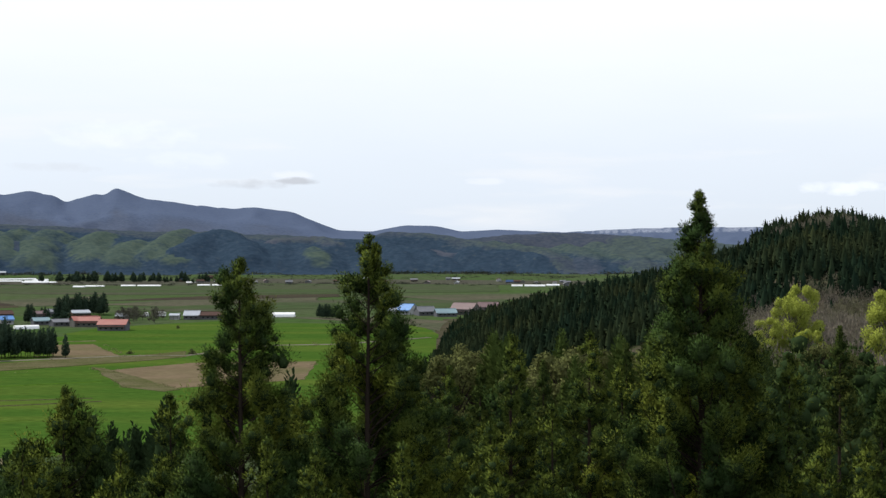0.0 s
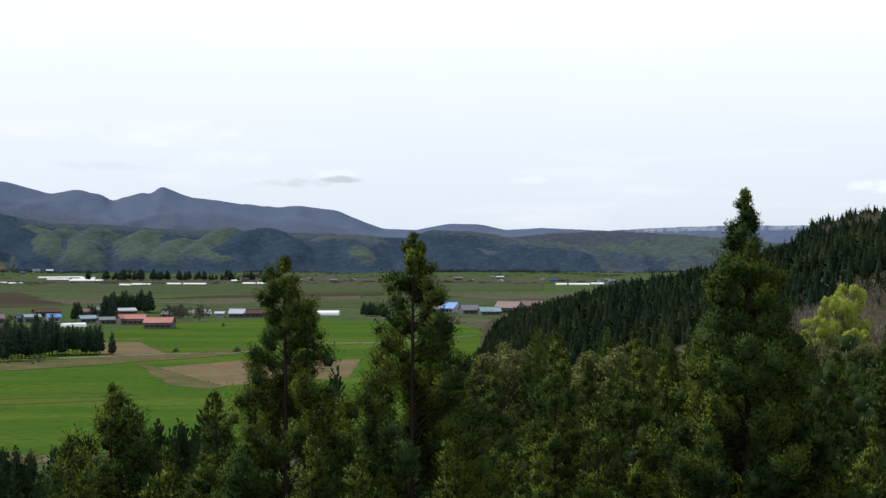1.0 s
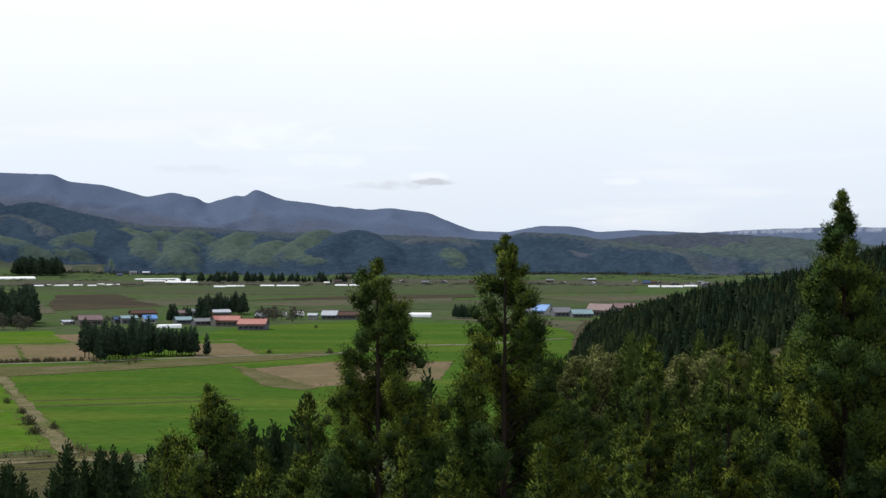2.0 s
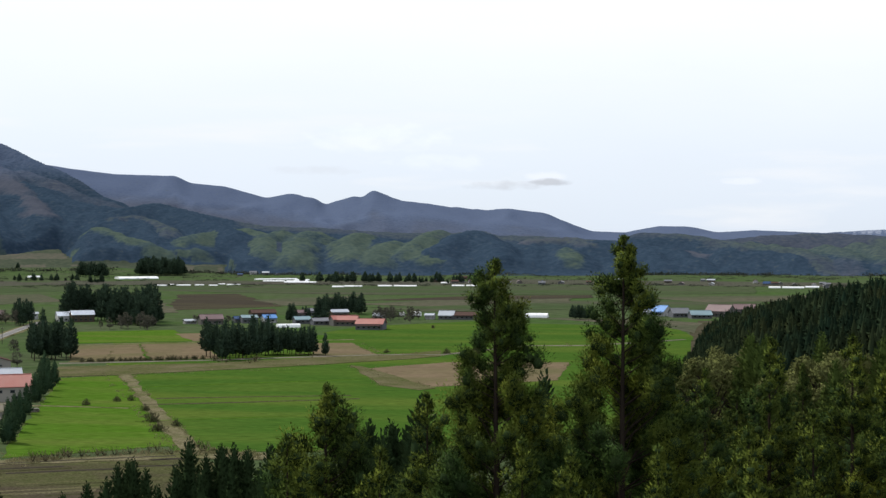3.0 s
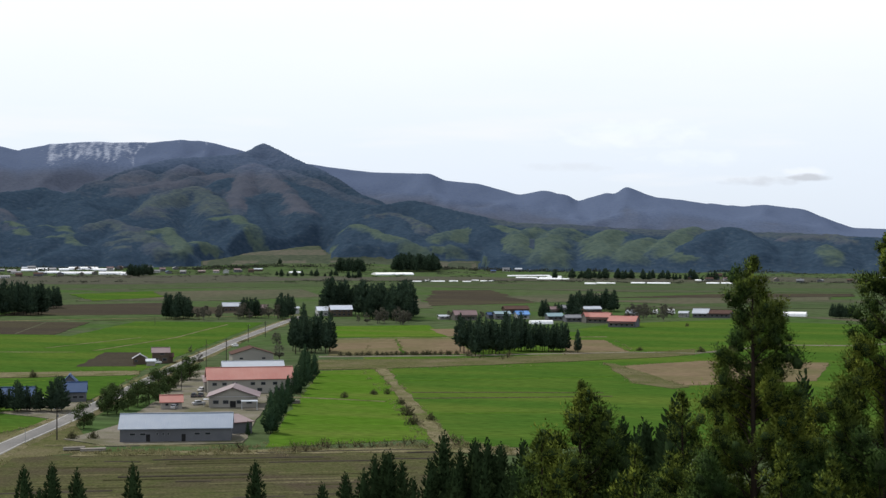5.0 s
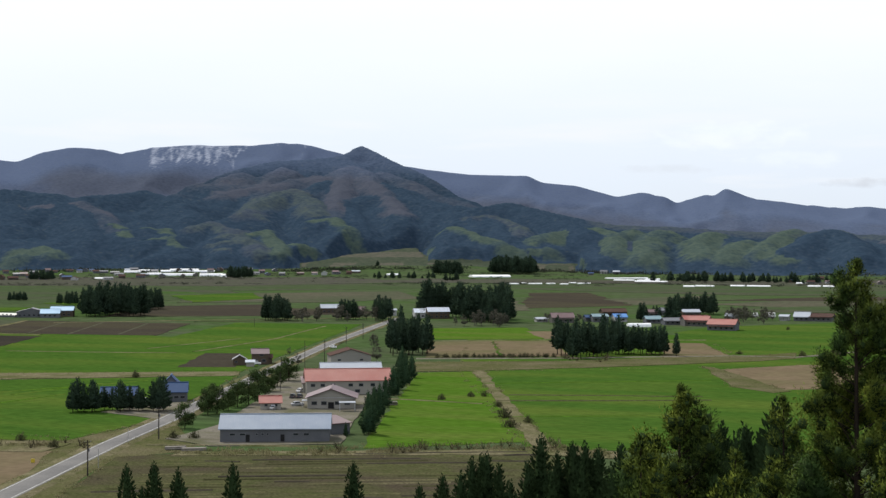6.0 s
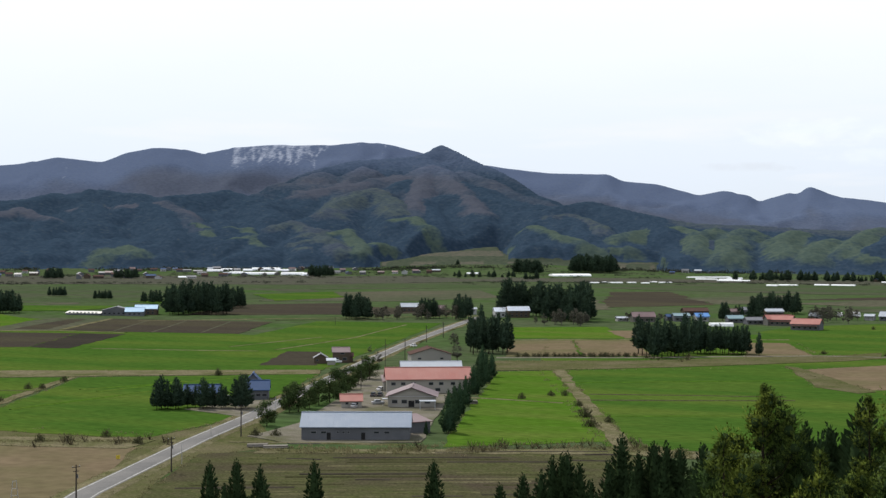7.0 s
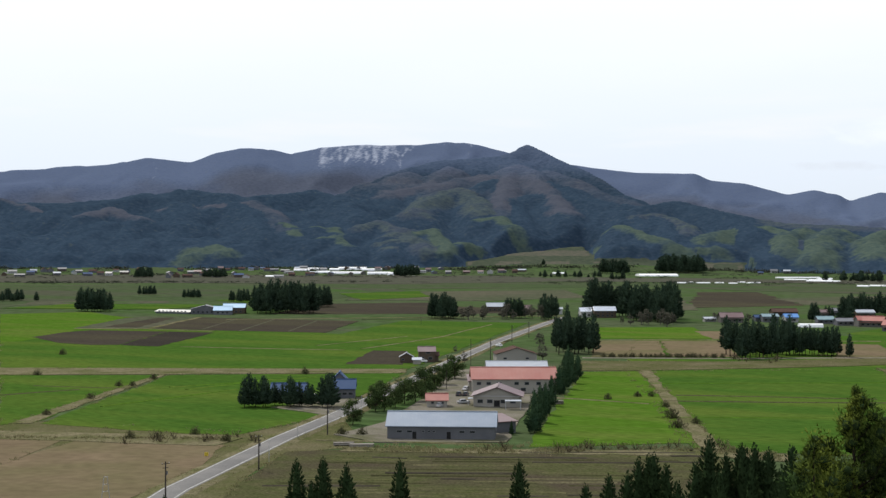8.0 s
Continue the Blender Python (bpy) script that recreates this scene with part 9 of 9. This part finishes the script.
plant("cedar", near[4], "cedar_near", -6.11, 52.04, 23.38, 289, SLOPE, "tree", "cedars on the slope")
plant("cedar", spire[0], "cedar_mid", 29.34, 111.59, 24.09, 4, "darker pointed cedar between the nearer cedars on the slope", "tree", "cedars on the slope")
plant("cedar", spire[1], "cedar_mid", 14.52, 119.52, 22.33, 187, "darker pointed cedar between the nearer cedars on the slope", "tree", "cedars on the slope")
plant("cedar", spire[0], "cedar_mid", -1.00, 110.40, 18.38, 302, "darker pointed cedar between the nearer cedars on the slope", "tree", "cedars on the slope")
plant("cedar", spire[1], "cedar_mid", 3.10, 125.36, 20.08, 169, "darker pointed cedar between the nearer cedars on the slope", "tree", "cedars on the slope")
plant("cedar", spire[0], "cedar_mid", 7.93, 120.14, 20.95, 8, "darker pointed cedar between the nearer cedars on the slope", "tree", "cedars on the slope")
plant("cedar", spire[1], "cedar_mid", 8.10, 100.07, 20.96, 58, "darker pointed cedar between the nearer cedars on the slope", "tree", "cedars on the slope")
plant("cedar", spire[1], "cedar_mid", 28.04, 96.39, 20.56, 180, "darker pointed cedar between the nearer cedars on the slope", "tree", "cedars on the slope")
plant("cedar", spire[1], "cedar_mid", -3.72, 105.33, 19.70, 310, "darker pointed cedar between the nearer cedars on the slope", "tree", "cedars on the slope")
plant("cedar", spire[1], "cedar_mid", 18.14, 103.82, 20.22, 338, "darker pointed cedar between the nearer cedars on the slope", "tree", "cedars on the slope")
FRESH_TREES = [
    (70.4, 294.0, 43.9, 0.72),
    (66.5, 288.0, 41.6, 0.66),
    (61.5, 284.0, 37.6, 0.55),
    (68.3, 280.0, 35.5, 0.50),
    (80.3, 268.9, 43.8, 0.85),
]
OLIVE_TREES = [
    (49.0, 355.9, 25.6),
    (16.0, 327.5, 26.4),
    (65.0, 386.8, 25.1),
    (47.8, 258.4, 30.8),
    (12.3, 314.3, 30.9),
    (17.3, 393.5, 28.4),
    (25.7, 322.4, 31.3),
    (10.7, 318.4, 33.1),
    (50.3, 380.2, 22.3),
    (7.9, 370.3, 30.1),
    (24.8, 283.2, 30.2),
    (52.0, 335.4, 29.4),
    (32.5, 333.7, 31.6),
    (28.2, 358.3, 30.9),
    (45.4, 270.3, 34.7),
    (42.4, 311.0, 31.8),
    (26.0, 403.0, 19.2),
    (35.6, 303.7, 33.1),
    (26.3, 307.9, 26.4),
    (37.9, 329.2, 25.0),
    (55.0, 277.5, 35.1),
    (2.7, 322.0, 30.9),
    (36.9, 266.8, 35.8),
    (14.3, 297.2, 28.7),
    (16.4, 309.0, 27.1),
    (19.8, 370.6, 21.7),
    (66.9, 235.7, 32.6),
    (44.3, 205.6, 32.0),
    (56.5, 215.1, 33.2),
    (59.4, 223.9, 33.9),
    (69.2, 237.8, 30.7),
    (53.5, 197.7, 36.8),
    (53.9, 201.2, 34.7),
    (63.7, 221.2, 33.9),
    (50.1, 199.2, 37.9),
    (62.4, 237.7, 35.3),
    (56.6, 201.9, 32.4),
    (53.8, 221.2, 31.2),
    (52.2, 205.4, 36.8),
    (45.5, 197.2, 36.6),
    (57.1, 257.3, 29.0),
    (69.3, 261.4, 27.0),
]


# ---- the wooded hill beside the lookout ----
def hill_forest():
    """Thousands of small conifers on the hill: a tapered stem and two or three ragged tiers each, in one mesh."""
    rng = np.random.RandomState(77)
    az = np.where(rng.rand(24000) < 0.12, rng.uniform(-1.2, 1.8, 24000), rng.uniform(-21, -1, 24000))
    r = 400 + 590 * rng.rand(24000) ** 0.7
    x, y = -r * np.sin(np.radians(az)), r * np.cos(np.radians(az))
    z, kind = land(x, y)[:2]
    brush_zone = (az < -8.5 + 3 * (lat_b(r / 60, az) - 0.5)) & (r < 575 + 60 * (lat_a(az * 0.8, 3 + 0 * az) - 0.5)) 
    keep = (kind == 5) & (r > 470 - 25 * np.clip(az, -3, 1)) & (~brush_zone | (rng.rand(24000) < 0.03)) & (z > 0.5)
    keep &= lat_c.many(x / 45, y / 45, 2) > 0.27
    clearing = ((az + 14.1) / 1.9) ** 2 + ((r - 812) / 40) ** 2
    keep &= (az < -0.6) & (clearing > 0.7 + 0.6 * lat_a(az * 3, r / 12))
    toe = (az > -1.2) & (az < 1.8) & (r > 430) & (r < 540 + 330 * np.exp(-1.6 * np.clip(az + 0.3, 0, 3)) + 30 * (lat_b(az * 4, 2 + 0 * az) - 0.5))
    pick = np.concatenate([np.flatnonzero(toe), np.flatnonzero(keep & ~toe)])[:7800]
    x, y, z, az = x[pick], y[pick], z[pick], az[pick]
    n = len(x)
    h = (4.5 + 8.5 * rng.rand(n) ** 1.3) * (0.68 + 0.32 * smooth(-az, -0.2, 2.6))
    w = h * rng.uniform(0.20, 0.36, n)
    base = np.stack([x, y, z - 0.3], 1)
    m = 26
    f = 0.10 + 0.9 * (1 - rng.rand(n, m) ** 0.6)
    a = rng.rand(n, m) * 2 * math.pi
    reach = w[:, None] * ((1 - f) / 0.9) ** 0.8 * np.sqrt(rng.uniform(0.3, 1, (n, m)))
    p = base[:, None] + np.stack([np.cos(a) * reach, np.sin(a) * reach, f * h[:, None]], -1)
    way = np.stack([np.cos(a), np.sin(a), rng.uniform(0.0, 0.9, (n, m)) + 2 * f**5], -1)
    size = (0.13 * h)[:, None] * (0.5 + 0.8 * (1 - f)) * rng.uniform(0.7, 1.3, (n, m))
    facing = unit(np.stack([np.cos(a), np.sin(a), 0.35 + 0 * a], -1) + 0.2 * rng.normal(size=(n, m, 3))).reshape(-1, 3)
    tips = needles(p.reshape(-1, 3), way.reshape(-1, 3), size.ravel(), size.ravel() * 0.7, rng, facing)[0].reshape(-1, 3, 3)
    k, rings = 6, ((0.06, 0.60), (0.45, 0.42), (0.94, 0.03))
    ang = np.arange(k) * 2 * math.pi / k
    core = np.concatenate([np.stack([np.cos(ang) * w[:, None] * rad, np.sin(ang) * w[:, None] * rad, np.repeat((f0 * h)[:, None], k, 1)], -1)
                           for f0, rad in rings], 1) + base[:, None]
    one = np.array([(a * k + i, a * k + (i + 1) % k, (a + 1) * k + (i + 1) % k, (a + 1) * k + i) for a in range(2) for i in range(k)])
    one = (one[None] + (np.arange(n) * 3 * k)[:, None, None]).reshape(-1, 4)
    one = np.concatenate([one[:, :3], one[:, [0, 2, 3]]])
    v, q = joined([(tips.reshape(-1, 3), np.arange(len(tips) * 3).reshape(-1, 3)), (core.reshape(-1, 3), one)])
    me = raw_mesh("hill_forest", v, q, normals=np.concatenate([np.repeat(facing, 3, 0), np.zeros((len(core) * 3 * k, 3))]))
    me.materials.append(M["hill_conifer"])
    tagged(new("hill_forest", me), "dense dark conifer forest covering the neighbouring hill", "forest", kind="stuff")


def hill_brush():
    """Leafless broadleaf scrub on the hill's lower slope, and in the gaps of the forest."""
    rng = np.random.RandomState(78)
    az = rng.uniform(-21, 2, 11000)
    r = 200 + 640 * rng.rand(11000) ** 0.8
    x, y = -r * np.sin(np.radians(az)), r * np.cos(np.radians(az))
    z, kind = land(x, y)[:2]
    keep = (z > 0.8) & (kind >= 5)
    keep &= ((az < -8) & (r < 600)) | (((az + 14.1) / 1.9) ** 2 + ((r - 812) / 40) ** 2 < 1)
    order = np.concatenate([np.flatnonzero(keep & (r > 700)), np.flatnonzero(keep & (r <= 700))])[:2600]
    x, y, z = x[order], y[order], z[order]
    n, m = len(x), 120
    h = rng.uniform(5, 10, n)
    d = rng.normal(size=(n, m, 3))
    d /= np.linalg.norm(d, axis=-1, keepdims=True)
    d[..., 2] = np.abs(d[..., 2]) + 0.15
    p = np.stack([x, y, z], 1)[:, None] + d * np.array([0.28, 0.28, 0.62]) * h[:, None, None] * rng.uniform(0.4, 1, (n, m, 1))
    size = h[:, None] * rng.uniform(0.05, 0.12, (n, m))
    v, q = needles(p.reshape(-1, 3), (d + np.array([0, 0, 0.8])).reshape(-1, 3), size.ravel(), size.ravel() * 0.35, rng)
    me = raw_mesh("hill_brush", v, q)
    me.materials.append(M["brush"])
    tagged(new("hill_brush", me), "leafless grey-brown broadleaf scrub on the lower hillside", "scrub", kind="stuff")


def far_conifers(places):
    """Conifers by the far villages, in one mesh: the small cedars' crowns and trunks, set down one by one."""
    rng = random.Random(16)
    woods, leaves = [], []
    for x, y, h in places:
        if h < 11:
            h *= rng.uniform(0.6, 1.75)
            x, y = x + rng.gauss(0, 13), y + rng.gauss(0, 13)
        t, c = small[rng.randrange(len(small))]
        m = np.array(pose(x, y, height(x, y), 0, 0, rng.uniform(0, 360)).to_3x3()) * (h / 10) * np.array([1.35, 1.35, 1.0])
        for me, out in ((t, woods), (c, leaves)):
            v = np.empty(len(me.vertices) * 3, np.float32)
            me.vertices.foreach_get("co", v)
            q = np.empty(len(me.polygons) * 4, np.int32)
            me.polygons.foreach_get("vertices", q)
            v, q = v.reshape(-1, 3), q.reshape(-1, 4)
            out.append((v @ m.T + np.array([x, y, height(x, y)]), q))
    me = raw_mesh("far_conifers", *joined(leaves + woods))
    me.materials.append(M["cedar_dark"])
    tagged(new("far_conifers", me), "rows of far dark conifers among the villages below the mountains", "trees", kind="stuff")


def slope_conifers():
    """Young conifers and olive broadleaves filling the hollow between the lookout's slope and the hill, in one mesh."""
    rng = np.random.RandomState(80)
    az = rng.uniform(-20, 3.5, 3600)
    r = 105 + 390 * rng.rand(3600) ** 0.7
    x, y = -r * np.sin(np.radians(az)), r * np.cos(np.radians(az))
    z, kind = land(x, y)[:2]
    toe = (az > -1.2) & (az < 1.9) & (r > 330) & (rng.rand(3600) < 0.9 - 0.35 * np.clip(az, 0, 2))
    keep = ((z > 0.4 + 1.5 * rng.rand(3600)) | toe) & ((az > -9) | (r < 215)) & (toe | (r < 470 - 60 * np.clip(az, 0, 3.5)))
    x, y, z, r = x[keep][:1150], y[keep][:1150], z[keep][:1150], r[keep][:1150]
    n, m = len(x), 170
    h = rng.uniform(8, 14, n) * np.where(r < 200, 0.9, 1.0)
    w = h * rng.uniform(0.26, 0.40, n)
    f = 0.04 + 0.96 * (1 - rng.rand(n, m) ** 0.6)
    a = rng.rand(n, m) * 2 * math.pi
    lumpy = 0.6 + 0.7 * lat_b(a * 1.3 + np.arange(n)[:, None] * 7.3, f * 6)
    reach = w[:, None] * ((1 - f) / 0.96) ** 0.75 * np.sqrt(rng.uniform(0.3, 1, (n, m))) * lumpy
    p = np.stack([x, y, z - 0.3], 1)[:, None] + np.stack([np.cos(a) * reach, np.sin(a) * reach, f * h[:, None]], -1)
    way = np.stack([np.cos(a), np.sin(a), rng.uniform(0.2, 1.2, (n, m)) + 2 * f**5], -1)
    size = rng.uniform(0.5, 1.1, (n, m)) * (0.5 + 0.6 * (1 - f))
    facing = unit(np.stack([np.cos(a), np.sin(a), 0.5 + 0 * a], -1) + 0.3 * rng.normal(size=(n, m, 3))).reshape(-1, 3)
    v, q = needles(p.reshape(-1, 3), way.reshape(-1, 3), size.ravel(), size.ravel() * 0.55, rng, facing)
    # dark cores down each tree, added as the shade inside its crown
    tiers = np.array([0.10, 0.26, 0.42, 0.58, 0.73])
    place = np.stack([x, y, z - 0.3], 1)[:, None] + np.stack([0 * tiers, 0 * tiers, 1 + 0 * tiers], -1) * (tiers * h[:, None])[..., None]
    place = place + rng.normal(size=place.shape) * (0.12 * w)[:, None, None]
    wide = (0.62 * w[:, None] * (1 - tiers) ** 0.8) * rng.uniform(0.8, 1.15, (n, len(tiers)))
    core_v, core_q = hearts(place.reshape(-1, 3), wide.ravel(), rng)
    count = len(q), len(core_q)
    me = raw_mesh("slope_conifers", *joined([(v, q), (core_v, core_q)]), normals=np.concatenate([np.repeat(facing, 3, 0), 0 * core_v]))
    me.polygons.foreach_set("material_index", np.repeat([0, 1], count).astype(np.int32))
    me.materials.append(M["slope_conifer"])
    me.materials.append(M["crown_shade"])
    tagged(new("slope_conifers", me), "young olive-green conifers crowding the hollow below the lookout", "forest", kind="stuff")


def far_hedges():
    """Leafless trees and hedges between the far village houses and across the far fields, in one mesh."""
    rng = np.random.RandomState(81)
    n = 6500
    az = rng.uniform(-8, 47, n)
    r = np.where(rng.rand(n) < 0.75, 2930 - 560 * rng.rand(n) ** 1.5, 2090 + rng.normal(size=n) * 45)
    thick = lat_a.many(az * 0.7, r / 45, 2)
    keep = (thick > np.where(r > 2870, 0.44, 0.54)) & (land(-r * np.sin(np.radians(az)), r * np.cos(np.radians(az)))[1] < 0)
    az, r = az[keep], r[keep]
    x, y = -r * np.sin(np.radians(az)), r * np.cos(np.radians(az))
    z = land(x, y)[0]
    n, m = len(x), 26
    h = rng.uniform(1.6, 4.2, n) * np.where(r > 2850, 2.3, 1.0)
    d = rng.normal(size=(n, m, 3))
    d /= np.linalg.norm(d, axis=-1, keepdims=True)
    d[..., 2] = np.abs(d[..., 2])
    p = np.stack([x, y, z], 1)[:, None] + d * np.array([1.7, 1.0, 0.7]) * h[:, None, None] * rng.uniform(0.3, 1, (n, m, 1))
    size = h[:, None] * rng.uniform(0.18, 0.34, (n, m))
    v, q = needles(p.reshape(-1, 3), (d + np.array([0, 0, 0.9])).reshape(-1, 3), size.ravel(), size.ravel() * 0.9, rng)
    me = raw_mesh("far_hedges", v, q)
    me.materials.append(M["hedge"])
    tagged(new("far_hedges", me), "far brownish hedges and bare trees between fields and village houses", "hedge", kind="stuff")


def dry_grass():
    """Tufts of tall dry grass along the edges of plots, banks and the road, in one mesh."""
    rng = np.random.RandomState(90)
    spots = []
    for (x0, y0), (x1, y1) in TUFT_LINES:
        if math.hypot((x0 + x1) / 2, (y0 + y1) / 2) > 900:
            continue
        n = int(math.hypot(x1 - x0, y1 - y0) * 0.55)
        f = rng.rand(n, 1)
        spots.append(np.array([x0, y0]) + f * np.array([x1 - x0, y1 - y0]) + rng.normal(size=(n, 2)) * 0.6)
    spots = np.concatenate(spots)
    far = np.hypot(spots[:, 0], spots[:, 1])
    thick = lat_b.many(spots[:, 0] / 16, spots[:, 1] / 16, 3)
    spots = spots[(far > 230) & (far < 800) & (thick > 0.44)][:7000]
    tall = np.ones(len(spots))
    for line, count, wide, high in ((TALL_GRASS, 1000, 3.4, 1.7), (BANK_GRASS, 400, 1.6, 1.4)):
        f = np.sort(rng.rand(count)) * (len(line) - 1)
        line = np.array(line)
        k = np.minimum(f.astype(int), len(line) - 2)
        more = line[k] + (f - k)[:, None] * (line[k + 1] - line[k]) + rng.normal(size=(count, 2)) * wide
        more = more[lat_a.many(more[:, 0] / 9, more[:, 1] / 9, 2) > 0.42]
        spots, tall = np.concatenate([spots, more]), np.concatenate([tall, np.full(len(more), high)])
    n, m = len(spots), 9
    z = np.full(n, 0.1)
    start = np.stack([spots[:, 0], spots[:, 1], z], 1)[:, None] + rng.normal(size=(n, m, 3)) * np.array([0.35, 0.35, 0.0])
    way = rng.normal(size=(n, m, 3)) * np.array([0.45, 0.45, 0.1]) + np.array([0, 0, 1])
    size = rng.uniform(0.2, 0.55, (n, m)) * rng.uniform(0.5, 1.4, (n, 1)) * tall[:, None]
    v, q = needles(start.reshape(-1, 3), way.reshape(-1, 3), size.ravel(), size.ravel() * 0.32, rng)
    me = raw_mesh("dry_grass", v, q)
    me.materials.append(M["tuft"])
    tagged(new("dry_grass", me), "tufts of tall dry grass along field edges and the road", "grass", kind="stuff")


dry_grass()
hill_forest()
hill_brush()
slope_conifers()
far_hedges()
fresh_trees = [broadleaf_meshes(500 + k, 16, 6.6, 22000, 0.34, True, 0.04, 50, 0.0, 0.66) for k in range(2)]
for k, (x, y, top, s) in enumerate(FRESH_TREES):
    g = height(x, y)
    f = (top - g) / 16
    plant("broadleaf_tree", fresh_trees[k % 2], "fresh_leaf", x, y, g, 70 * k, "broad tree in fresh yellow-green leaf on the brown hillside", "tree", "trees in fresh leaf", (s, s, f))
olive = [broadleaf_meshes(520 + k, 10, 3.2, 5000, 0.24, True, 0.06, 26, 0.0, 0.75) for k in range(3)]
for k, (x, y, top) in enumerate(OLIVE_TREES):
    g = height(x, y)
    f = (top - g) / 10
    if k % 3 and y > 262:
        plant("cedar", hill_row[k % 5], "cedar_mid", x, y, g - 0.2, 50 * k, "green pointed cedar on the hillside among budding trees", "tree", "cedars on the hillside", (f * 1.25, f * 1.25, f))
    else:
        plant("broadleaf_tree", olive[k % 3], "olive_leaf", x, y, g, 50 * k, "thin broadleaf tree just coming into olive leaf among conifers", "tree", "budding trees on the hillside", (f, f, f))
far_conifers(FAR_CONIFERS)
